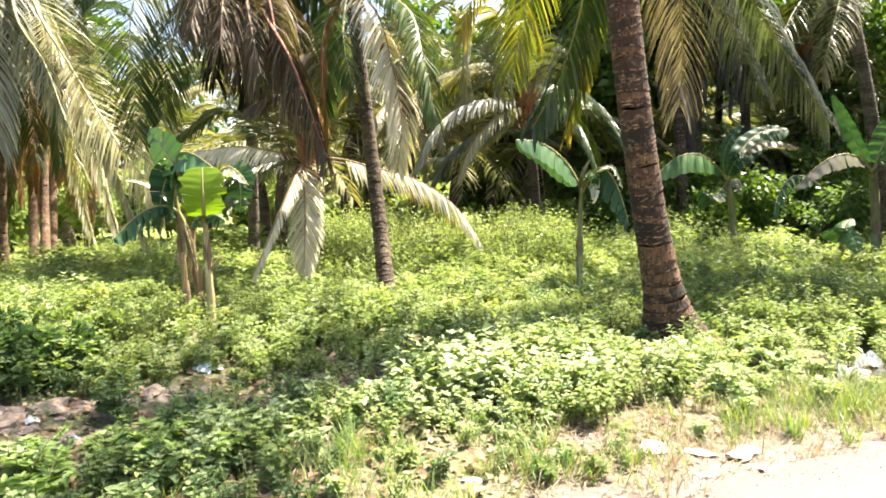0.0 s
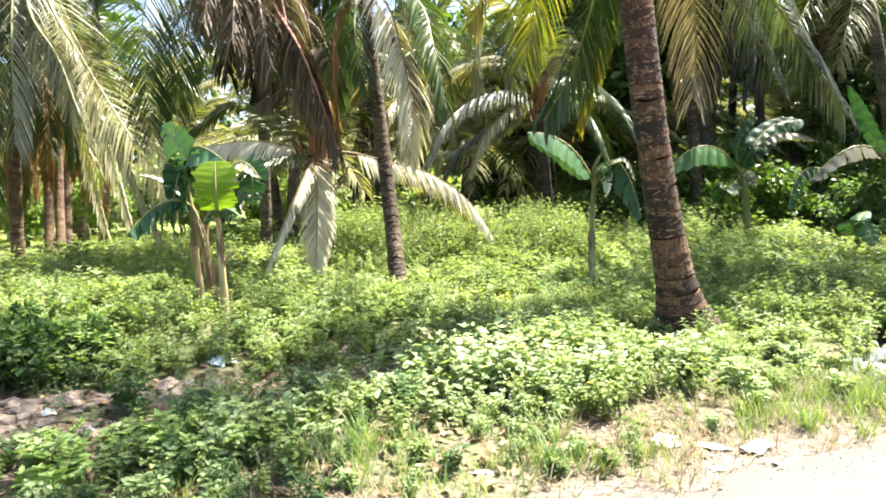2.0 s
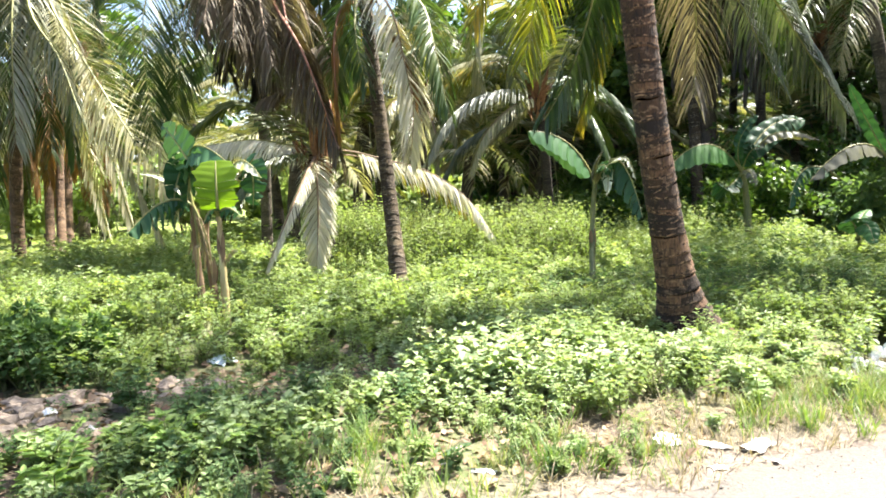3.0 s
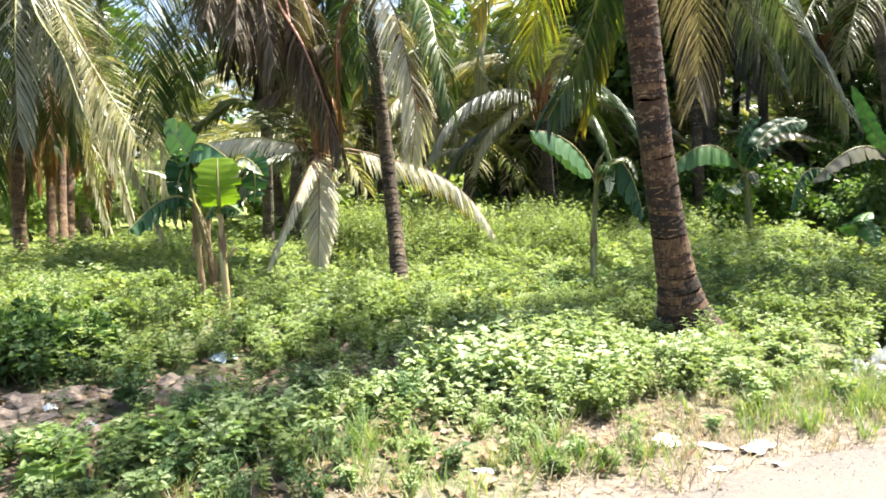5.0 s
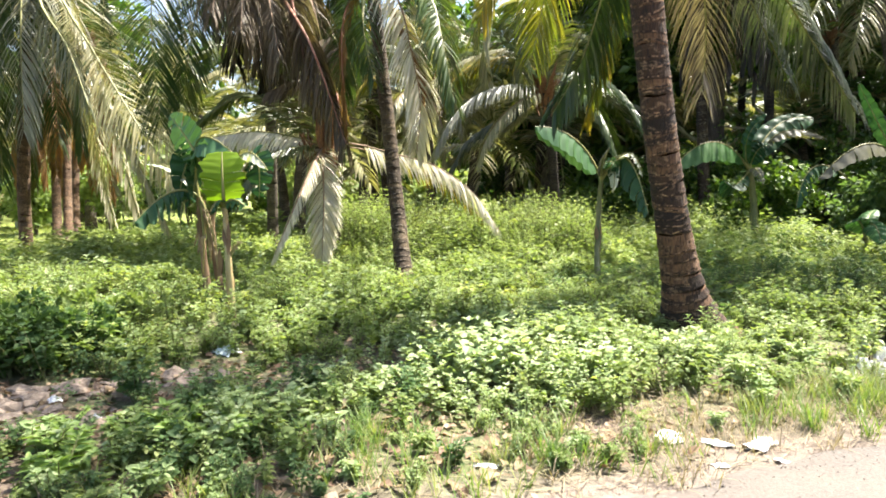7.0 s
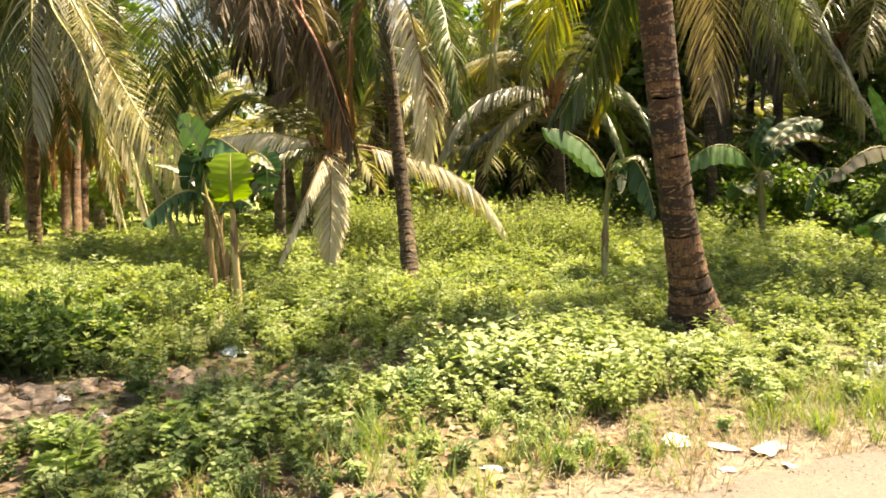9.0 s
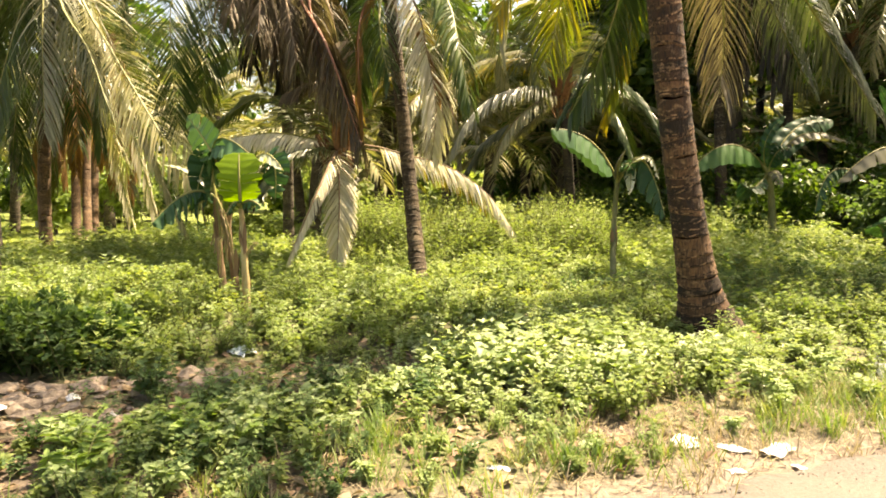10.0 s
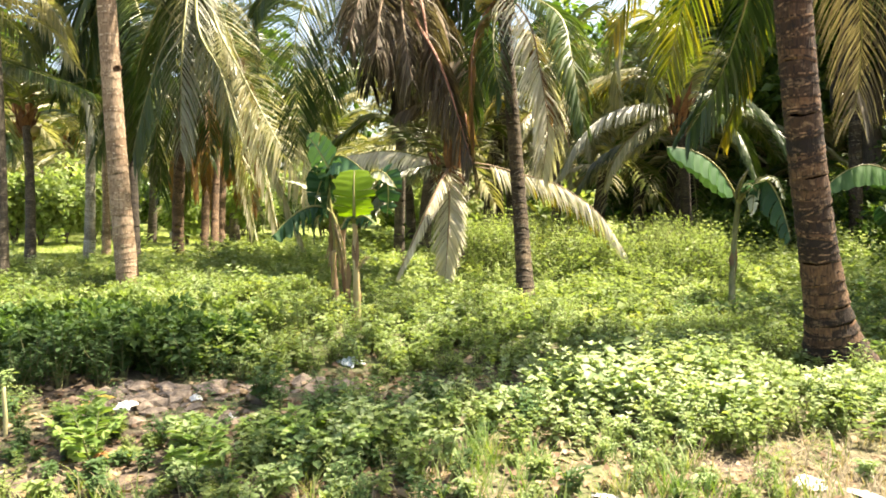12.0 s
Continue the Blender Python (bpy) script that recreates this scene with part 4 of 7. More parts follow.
frond(palm_f, PALM_F, (7.90, 14.20, 5.08), (7.31, 13.60, 3.69), 0.75, 80, FROND_PALE, None, 0.4, 0.034, 0.0, 0, 212)
frond(palm_f, PALM_F, (6.44, 13.00, 4.78), (6.01, 12.60, 3.14), 0.8, 80, FROND_GREEN, None, 0.5, 0.034, 0.0, 0, 213)
open_crown(palm_f, PALM_F, 6, 3.6, 214, 0, 360, 5, 75, 0.8, 46, 0.045)

# Added palm outside the view; its crown only casts shade on the right weeds.
G_TOP = (7.6, 11.4, 6.8)
shade_palm = palm((8.5, 12.3, 0.0), (8.25, 12.3, 3.2), G_TOP, 0.16, 0.13, BARK_GREY, "unseen coconut palm added to shade the weeds at right", 0.1, 18, 0.3, 217)
crown_fibre(shade_palm, G_TOP, 0.2, 218)
open_crown(shade_palm, G_TOP, 15, 3.0, 219, 0, 360, 14, 60, 0.85, 64, 0.05)

# Palms beyond, seen at the end of the turn
for gx, tx, r, bark, label, seed in (
        ((*(-9.17, 9.60), 0.0), (-9.82, 10.20, 5.52), 0.09, BARK_GREY, "coconut palm with a dark trunk at the lawn", 221),
        ((*(-10.75, 11.92), 0.0), (-11.73, 13.00, 3.23), 0.1, BARK_GREY, "coconut palm with a grey trunk at the lawn", 231),
        ((*(-11.85, 15.01), 0.0), (-11.93, 15.20, 4.46), 0.125, BARK_WHITE, "coconut palm with a whitish slender trunk at the lawn", 241),
        ((*(-12.40, 16.37), 0.0), (-12.95, 17.00, 4.88), 0.1, BARK_TAN, "coconut palm with a light brown trunk at the lawn", 251),
        ((*(-14.23, 21.06), 0.0), (-14.08, 21.00, 4.71), 0.14, BARK_GREY, "coconut palm far in on the lawn", 261)):
    mid3 = tuple((a + b) / 2 + d for a, b, d in zip(gx, tx, (0.06, 0, 0)))
    palm_j = palm(gx, mid3, tx, r, r * 0.78, bark, label, 0.1, 16, 0.25, seed)
    crown_fibre(palm_j, tx, 0.2, seed + 1)
    nuts(palm_j, tx, 4, seed + 3)
    open_crown(palm_j, tx, 6 if seed > 235 else 9, 3.5, seed + 2, *((-30, 150) if seed > 235 else (0, 360)), -12, 70, 0.8, 46, 0.05, (FROND_GREEN, FROND_PALE, FROND_DARK))

Q_TOP = (-18.83, 23.00, 3.78)
palm_q = palm((Q_TOP[0] - 0.4, Q_TOP[1], 0.0), (Q_TOP[0] - 0.1, Q_TOP[1], 1.5), Q_TOP, 0.13, 0.11, BARK_GREY, "coconut palm with a low sunlit crown beyond the lawn", 0.1, 14, 0.3, 295)
crown_fibre(palm_q, Q_TOP, 0.25, 296)
open_crown(palm_q, Q_TOP, 14, 3.8, 297, 0, 360, -10, 70, 0.85, 44, 0.06, (FROND_PALE, FROND_YELLOW, FROND_PALE, FROND_GREEN))

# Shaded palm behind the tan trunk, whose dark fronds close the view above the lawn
# Its shade is put into the dark bark and frond colours.
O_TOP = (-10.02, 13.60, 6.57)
palm_o = palm((*(-9.44, 13.37), 0.0), (-9.70, 13.60, 3.11), O_TOP, 0.12, 0.1, BARK_DARK, "coconut palm with shade put into its dark trunk and fronds", 0.1, 16, 0.3, 601)
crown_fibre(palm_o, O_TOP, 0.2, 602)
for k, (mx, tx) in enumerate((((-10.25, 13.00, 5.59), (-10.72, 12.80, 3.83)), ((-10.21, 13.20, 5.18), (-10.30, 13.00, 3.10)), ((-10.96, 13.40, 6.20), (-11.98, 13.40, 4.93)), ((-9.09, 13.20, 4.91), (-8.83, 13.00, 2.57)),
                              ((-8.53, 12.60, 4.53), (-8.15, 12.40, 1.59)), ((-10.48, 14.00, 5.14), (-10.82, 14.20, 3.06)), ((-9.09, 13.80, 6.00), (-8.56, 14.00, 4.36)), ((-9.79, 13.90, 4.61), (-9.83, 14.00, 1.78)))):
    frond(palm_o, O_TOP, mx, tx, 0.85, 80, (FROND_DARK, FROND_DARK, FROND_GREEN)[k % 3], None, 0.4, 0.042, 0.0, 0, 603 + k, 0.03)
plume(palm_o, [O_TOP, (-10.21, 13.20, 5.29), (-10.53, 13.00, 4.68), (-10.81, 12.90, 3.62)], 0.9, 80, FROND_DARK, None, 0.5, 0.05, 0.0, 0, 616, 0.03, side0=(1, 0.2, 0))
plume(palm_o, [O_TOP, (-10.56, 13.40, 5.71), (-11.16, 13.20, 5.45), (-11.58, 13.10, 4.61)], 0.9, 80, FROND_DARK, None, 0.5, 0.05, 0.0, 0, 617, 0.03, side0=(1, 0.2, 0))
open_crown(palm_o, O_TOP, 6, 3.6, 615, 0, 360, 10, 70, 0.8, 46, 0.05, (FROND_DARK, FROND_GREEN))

EDGE_TOP = (-13.37, 12.00, 4.77)
palm_e = palm((EDGE_TOP[0] - 0.3, EDGE_TOP[1], 0.0), (EDGE_TOP[0] - 0.25, EDGE_TOP[1], 2.0), EDGE_TOP, 0.14, 0.11, BARK_GREY, "coconut palm with arching fronds beside the lawn", 0.1, 16, 0.3, 281)
frond(palm_e, EDGE_TOP, (-10.44, 11.40, 4.01), (-8.88, 11.00, 3.25), 0.8, 90, FROND_GREEN, None, 0.5, 0.034, 0.0, 0, 282)
frond(palm_e, EDGE_TOP, (-9.42, 10.40, 3.69), (-7.81, 10.00, 3.18), 0.7, 100, FROND_DARK, None, 0.6, 0.036, 0.0, 0, 286, 0.03, "dark arching frond")
frond(palm_e, EDGE_TOP, (-10.90, 11.80, 5.28), (-9.62, 11.80, 4.28), 0.8, 90, FROND_PALE, None, 0.5, 0.034, 0.0, 0, 283)
frond(palm_e, EDGE_TOP, (-11.33, 11.40, 3.51), (-10.13, 11.00, 2.21), 0.8, 90, FROND_GREEN, None, 0.6, 0.034, 0.0, 0, 284)
frond(palm_e, EDGE_TOP, (-10.83, 11.60, 5.53), (-9.37, 11.40, 4.47), 0.85, 90, FROND_PALE, None, 0.5, 0.04, 0.0, 0, 287)
frond(palm_e, EDGE_TOP, (-11.70, 12.40, 6.15), (-10.58, 12.60, 5.38), 0.85, 90, FROND_DARK, None, 0.6, 0.045, 0.0, 0, 288)
frond(palm_e, EDGE_TOP, (-10.64, 11.00, 4.84), (-9.53, 10.80, 3.85), 0.8, 90, FROND_GREEN, None, 0.6, 0.04, 0.0, 0, 289)
plume(palm_e, [EDGE_TOP, (-11.35, 11.20, 4.41), (-10.29, 11.00, 4.75), (-9.30, 10.80, 4.47), (-8.54, 10.60, 3.73)], 0.65, 84, FROND_PALE, None, 0.5, 0.036, 0.0, 0, 290, 0.03, "sunlit arching frond")
plume(palm_e, [EDGE_TOP, (-10.84, 10.80, 3.70), (-9.83, 10.60, 3.72), (-8.87, 10.40, 3.53), (-8.15, 10.30, 3.18), (-7.97, 10.30, 2.54)], 0.6, 90, FROND_ASHY, None, 0.6, 0.034, 0.0, 0, 291, 0.03, "greyish arching frond")
open_crown(palm_e, EDGE_TOP, 6, 3.4, 285, 0, 360, 0, 70, 0.8, 46, 0.045)

# Rows of palms deeper in the grove, copied from three of different heights
deep_palms = []
for k, (tall, seed) in enumerate(((1.6, 301), (2.9, 311), (4.3, 321))):
    spot = ((-9.0, 27.0), (2.4, 20.0), (-3.0, 22.0))[k]
    g = (*spot, 0.0)
    t3 = (spot[0] + 0.3, spot[1], tall)
    ob = palm(g, (spot[0] + 0.05, spot[1], tall * 0.5), t3, 0.17, 0.13, BARK_GREY, "coconut palm deep in the grove", 0.12, 12, 0.25, seed)
    open_crown(ob, t3, 15, 3.7, seed + 1, 0, 360, -15, 75, 0.85, 24, 0.085, (FROND_GREEN, FROND_PALE, FROND_GREEN, FROND_PALE, FROND_PALE))
    deep_palms.append(ob)
g = (8.4, 19.4, 0.0)
t3 = (8.1, 19.4, 8.6)
tall_palm = palm(g, (8.35, 19.4, 4.3), t3, 0.14, 0.11, BARK_DARK, "tall coconut palm with a dark trunk and a high crown", 0.12, 14, 0.3, 331)
open_crown(tall_palm, t3, 15, 4.2, 332, 0, 360, -10, 70, 0.9, 26, 0.09, (FROND_DARK, FROND_GREEN))
for px, py in ((14.6, 20.5), (12.2, 22.5), (16.0, 16.8), (5.6, 21.0), (9.2, 23.5), (2.9, 20.3)):
    copy_thing(tall_palm, pose(px, py, 0, 0, 0, px * 53 % 360))
rng = random.Random(5)
for k in range(36):
    row, col = divmod(k, 12)
    px = -25 + col * 4.6 + rng.uniform(-1.3, 1.3) + row * 1.5
    py = 22 + row * 7.0 + rng.uniform(-1.5, 1.5) - 0.12 * abs(px)
    if px < -9 and py < 25:
        continue
    copy_thing(deep_palms[rng.choice((0, 1, 1, 2, 2))], pose(px, py, rng.uniform(-0.1, 0.0), 0, 0, rng.uniform(0, 360)))
for px, py, which in ((-3.9, 17.0, 1), (0.3, 18.0, 1), (-2.0, 19.5, 2), (1.6, 22.0, 2), (-12.5, 23.5, 2), (-17.0, 22.5, 1), (-19.5, 20.0, 2)):
    copy_thing(deep_palms[which], pose(px, py, 0, 0, 0, px * 77 % 360))


# ---------------------------------------------------------------- banana plants
def banana_leaf(parent, p0, pm, p2, width=0.5, mat=None, tears=0.25, fold=0.35, hang=0.25, seed=0, roll=0.0, name="leaf", label="", blunt=False):
    """A banana leaf: a midrib with two blades of narrow pleated strips that split where the wind has torn them."""
    rng = np.random.default_rng(seed)
    o = np.array(parent.location)
    p0, pm, p2 = (np.asarray(p, float) - o for p in (p0, pm, p2))
    n = 40
    pts, tan = bezier(p0, pm, p2, n)
    v, q = tube(pts, np.linspace(0.022, 0.004, n), 6)
    rib = part(name, mesh_of("midrib", v, [q]), RACHIS_GREEN, parent, label)
    flat = (p2 - p0) * np.array([1, 1, 0])
    if np.linalg.norm(flat) < 0.1:
        flat = np.array([0.2, -1, 0])
    side0 = unit(np.cross(unit(flat), [0, 0, 1.0]))
    ax = unit(p2 - p0)
    a = radians(roll)
    side0 = side0 * math.cos(a) + np.cross(ax, side0) * math.sin(a) + ax * np.dot(ax, side0) * (1 - math.cos(a))
    s = np.linspace(0, 1, n)
    half = width * 0.5 * np.clip(np.sin(np.pi * np.clip((s - 0.1) / 0.9, 0, 1) ** 0.75), 0, 1) ** 0.5
    half[s < 0.1] = 0
    if blunt:
        half = width * 0.5 * np.interp(s, [0, 0.05, 0.12, 0.3, 0.7, 0.86, 0.95, 1], [0, 0.45, 0.8, 0.9, 1, 0.92, 0.68, 0.3]) * (1 + 0.09 * np.sin(s * 27) + rng.normal(0, 0.03, n))
    cols = 6
    vs, fs = [], []
    off = 0
    for sign in (-1, 1):
        side = unit(sign * side0 - tan * (sign * tan @ side0)[:, None])
        up = np.cross(side, tan)
        up = np.where(up[:, 2:3] < 0, -up, up)
        start = 4
        i = start
        while i < n - 1:
            j = min(n - 1, i + (int(rng.integers(2, 6)) if rng.random() < tears * 2 else int(rng.integers(6, 14))))
            idx = np.arange(i, j + 1)
            twist = rng.normal(0, 0.12)
            gap = np.zeros(len(idx))
            lim = rng.uniform(0.94, 1.03)
            for c in range(cols + 1):
                u = c / cols
                shrink = np.interp(np.arange(len(idx)), [0, len(idx) - 1], [0.06, -0.06]) * u * rng.uniform(0.4, 1.4) * (1 if tears > 0.1 else 0.2)
                w = half[idx][:, None] * u * lim
                pleat = (0.03 * np.sin(idx * 1.35 + u * 1.2) * min(1, 2.2 * u) * (1 - 0.6 * u))[:, None] * min(1.0, width / 0.5) * (0.14 if blunt else 1)
                sag = (hang + twist * 0.4) * w * u
                p = pts[idx] + side[idx] * w * math.cos(fold) + up[idx] * (w * math.sin(fold) * (1 - 0.7 * u) + pleat) - np.array([0, 0, 1.0]) * sag + tan[idx] * (w * 0.22 + shrink[:, None] * 0.5)
                vs.append(p)
            m = len(idx)
            g, h = np.meshgrid(np.arange(cols), np.arange(m - 1), indexing="ij")
            b0 = off + g * m + h
            fs.append(np.stack([b0, b0 + 1, b0 + m + 1, b0 + m], -1).reshape(-1, 4))
            off += m * (cols + 1)
            i = j
    part("blade", mesh_of("blade", np.concatenate(vs), [np.concatenate(fs)], True), mat or BANANA_LEAF, rib)
    return rib


def banana_stem(parent, p0, pm, p2, r0, r1, mat, seed=0):
    o = np.array(parent.location)
    pts, tan = bezier(*(np.asarray(p, float) - o for p in (p0, pm, p2)), 16)
    rng = np.random.default_rng(seed)
    r = np.linspace(r0, r1, 16) * (1 + 0.05 * np.sin(np.arange(16) * 1.3 + seed))
    v, q = tube(pts, r, 12)
    v = v + rng.normal(0, 0.003, v.shape)
    stem = part("stem", mesh_of("stem", v, [q]), mat, parent)
    # sheaths that peel from the stem
    for _ in range(4):
        k, a = int(rng.integers(1, 12)), rng.uniform(0, 6.28)
        out = np.array([[math.cos(a), math.sin(a), 0]])
        v, q = strips(pts[k] + out * r[k] * 0.98, unit(np.array([[0, 0, 1.0]]) + out * 0.12), np.array([[-math.sin(a), math.cos(a), 0]]),
                      rng.uniform(0.15, 0.4, 1), rng.uniform(0.04, 0.08, 1), rng.uniform(0, 0.1, 1), rng)
        part("sheath", mesh_of("sheath", v, [q]), BANANA_STEM_DRY, stem, "dry peeling brown sheath")
    return stem


# Clump with the fresh yellow-green leaf
q0 = (*(-2.47, 7.50), 0.0)
banana_a = base_of("banana_plant", q0, "banana plant clump with dark leaves and one fresh yellow-green leaf", "banana plant", "banana plants")
ba = (-2.49, 7.40, 1.26)
bb = (-2.99, 8.00, 1.37)
banana_stem(banana_a, (q0[0], q0[1], -0.1), (-2.47, 7.40, 0.72), ba, 0.046, 0.026, BANANA_STEM_PALE, 1)
banana_stem(banana_a, (-2.95, 8.15, -0.1), (-3.00, 8.10, 0.79), bb, 0.045, 0.03, BANANA_STEM_DRY, 2)
banana_stem(banana_a, (-2.80, 8.30, -0.1), (-2.91, 8.20, 0.78), (-2.85, 8.10, 1.27), 0.04, 0.03, BANANA_STEM_DRY, 3)
banana_leaf(banana_a, ba, (-2.47, 7.30, 1.54), (-2.50, 7.40, 1.85), 0.46, BANANA_FRESH, 0.0, 0.1, 0.05, 11, 0, label="fresh yellow-green leaf held upright", blunt=True)
banana_leaf(banana_a, (-2.89, 8.00, 1.59), (-3.02, 7.90, 1.95), (-3.33, 8.10, 2.30), 0.52, BANANA_BLUE, 0.12, 0.15, 0.1, 12, 72)
banana_leaf(banana_a, bb, (-2.92, 7.90, 2.02), (-2.38, 7.70, 1.75), 0.5, BANANA_BLUE, 0.1, -1.0, 0.7, 13, 0)
banana_leaf(banana_a, (-2.97, 8.10, 1.76), (-3.13, 8.10, 1.79), (-3.21, 8.00, 1.40), 0.4, BANANA_DARK, 0.1, 0.2, 0.1, 14, 72)
banana_leaf(banana_a, (-2.94, 8.10, 1.71), (-3.00, 8.00, 1.71), (-3.02, 7.90, 1.30), 0.46, BANANA_DARK, 0.1, 0.2, 0.1, 22, 72)
banana_leaf(banana_a, (-2.54, 7.70, 1.42), (-2.33, 7.60, 1.84), (-2.05, 7.50, 1.66), 0.26, BANANA_LIT, 0.12, -0.9, 0.5, 23, 0, label="glossy leaf with sunlight painted into its pale colour")
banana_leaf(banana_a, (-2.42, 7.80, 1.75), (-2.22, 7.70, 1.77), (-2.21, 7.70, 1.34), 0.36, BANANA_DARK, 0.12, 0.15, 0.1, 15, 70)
banana_leaf(banana_a, bb, (-3.29, 8.10, 1.67), (-3.68, 8.20, 1.75), 0.17, BANANA_LIT, 0.05, -0.5, 0.2, 16, 0, label="narrow leaf painted pale as if sunlit")
banana_leaf(banana_a, bb, (-3.24, 7.80, 1.42), (-3.53, 7.50, 1.08), 0.46, BANANA_DARK, 0.3, -0.95, 0.9, 17, 0)
banana_leaf(banana_a, (-3.06, 7.90, 1.31), (-3.11, 7.80, 1.28), (-3.09, 7.70, 1.00), 0.26, BANANA_DARK, 0.2, 0.2, 0.2, 18, 70)
banana_leaf(banana_a, ba, (-2.53, 7.30, 1.33), (-2.58, 7.20, 1.20), 0.22, BANANA_DARK, 0.2, -0.5, 0.4, 25, 40)
banana_leaf(banana_a, ba, (-2.37, 7.30, 1.35), (-2.20, 7.20, 1.27), 0.2, BANANA_LEAF, 0.2, -0.5, 0.4, 24, 40)
for k, (hx, hy, hz) in enumerate(((-2.88, 8.00, 0.60), (-2.97, 8.00, 0.47), (-3.06, 8.10, 0.69), (-2.80, 8.00, 0.54), (-3.14, 8.20, 0.78))):
    banana_leaf(banana_a, bb, ((hx + bb[0]) / 2 + 0.03, hy, (hz + bb[2]) / 2 + 0.08), (hx, hy, hz), 0.13 + 0.02 * (k % 3), BANANA_DRY, 0.05, 1.15, 0.3, 40 + k, 60, label="dry brown hanging leaf")
banana_leaf(banana_a, (-2.47, 7.40, 0.72), (-2.39, 7.40, 0.85), (-2.32, 7.40, 0.91), 0.08, BANANA_DRY, 0.3, 0.2, 0.3, 21, 50, label="dry leaf stub")

q1 = (*(1.87, 9.37), 0.0)
banana_b = base_of("banana_plant", q1, "young banana plant with arching pleated green leaves", "banana plant", "banana plants")
banana_stem(banana_b, (q1[0], q1[1], -0.1), (1.97, 10.00, 0.77), (2.01, 10.00, 1.59), 0.05, 0.032, BANANA_STEM, 5)
bc = (2.01, 10.00, 1.55)
banana_leaf(banana_b, bc, (1.61, 9.90, 2.12), (1.03, 9.70, 2.28), 0.5, BANANA_BLUE, 0.1, -1.1, 1.0, 31, 0)
banana_leaf(banana_b, bc, (2.30, 9.80, 1.86), (2.55, 9.50, 1.08), 0.72, BANANA_DARK, 0.3, -1.0, 0.7, 32, 0)
banana_leaf(banana_b, bc, (2.30, 9.70, 1.91), (2.48, 9.60, 1.58), 0.2, BANANA_LIT, 0.3, -0.5, 0.3, 36, 0, label="glossy leaf fold painted pale as if sunlit")
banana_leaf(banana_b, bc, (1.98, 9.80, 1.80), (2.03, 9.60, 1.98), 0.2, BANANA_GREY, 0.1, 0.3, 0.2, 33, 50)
banana_leaf(banana_b, bc, (2.15, 9.90, 1.73), (2.07, 9.50, 1.38), 0.2, BANANA_LIT, 0.2, 0.3, 0.3, 34, 40, label="folded leaf in the painted sunlit colour")
banana_leaf(banana_b, bc, (2.07, 9.90, 1.80), (2.16, 9.70, 1.72), 0.26, BANANA_LEAF, 0.2, 0.35, 0.3, 35, 50)

q2 = (*(6.03, 14.38), 0.0)
banana_c = base_of("banana_plant", q2, "banana plant with broad arching leaves in dappled shade", "banana plant", "banana plants")
bd = (5.91, 14.50, 1.76)
banana_stem(banana_c, (q2[0], q2[1], -0.1), (6.07, 14.60, 1.01), bd, 0.085, 0.055, BANANA_STEM, 6)
banana_leaf(banana_c, bd, (5.09, 14.20, 2.32), (4.19, 13.80, 1.83), 0.72, BANANA_LEAF, 0.1, -1.0, 0.8, 41, 0)
banana_leaf(banana_c, bd, (5.81, 14.40, 2.38), (6.09, 14.20, 2.86), 0.66, BANANA_DARK, 0.1, 0.2, 0.1, 42, 55)
banana_leaf(banana_c, bd, (6.02, 14.40, 2.15), (6.18, 14.30, 2.24), 0.5, BANANA_DARK, 0.1, 0.2, 0.3, 46, 55)
banana_leaf(banana_c, (6.12, 14.50, 2.04), (6.61, 14.50, 2.55), (7.38, 14.30, 2.36), 0.42, BANANA_GREY, 0.2, -0.8, 0.5, 43, 0, label="greyish leaf bleached by the sun")
banana_leaf(banana_c, bd, (6.66, 15.00, 2.70), (7.57, 15.30, 2.84), 0.6, BANANA_DARK, 0.2, 0.3, 0.4, 44, 50)
banana_leaf(banana_c, bd, (5.86, 14.00, 1.75), (5.86, 13.70, 1.47), 0.2, BANANA_GREY, 0.3, 0.3, 0.4, 45, 30)
banana_leaf(banana_c, bd, (5.43, 14.00, 1.47), (5.11, 13.80, 1.58), 0.5, BANANA_DARK, 0.2, -0.5, 0.6, 47, 20)

q3 = (*(7.53, 12.71), 0.0)
banana_d = base_of("banana_plant", (q3[0] + 0.4, q3[1], 0.0), "large banana plant with a greyish drooping leaf", "banana plant", "banana plants")
be = (8.10, 13.20, 1.87)
banana_stem(banana_d, (q3[0] + 0.4, q3[1], -0.1), (8.25, 13.30, 1.04), be, 0.1, 0.07, BANANA_STEM, 7)
banana_leaf(banana_d, be, (7.30, 12.90, 2.19), (6.33, 12.60, 1.55), 0.52, BANANA_GREY, 0.25, -1.0, 0.7, 51, 0, label="greyish withering drooping leaf")
banana_leaf(banana_d, be, (7.77, 13.30, 2.55), (7.46, 13.50, 3.36), 0.45, BANANA_DARK, 0.1, 0.3, 0.2, 52, 35)
banana_leaf(banana_d, (7.08, 13.00, 1.57), (6.46, 13.00, 1.78), (6.07, 12.80, 1.01), 0.5, BANANA_DARK, 0.5, -0.9, 0.7, 53, 0)
banana_leaf(banana_d, be, (8.47, 13.00, 2.17), (8.98, 12.80, 1.45), 0.6, BANANA_LEAF, 0.3, 0.35, 0.5, 54, 40)
banana_leaf(banana_d, be, (8.44, 13.30, 2.60), (8.72, 13.30, 3.11), 0.6, BANANA_LEAF, 0.3, 0.35, 0.3, 55, 40)

q4 = (*(7.33, 12.71), 0.0)
banana_e = base_of("banana_plant", q4, "small banana sucker with broad pale green leaves", "banana plant", "banana plants")
bf = (6.64, 11.60, 0.59)
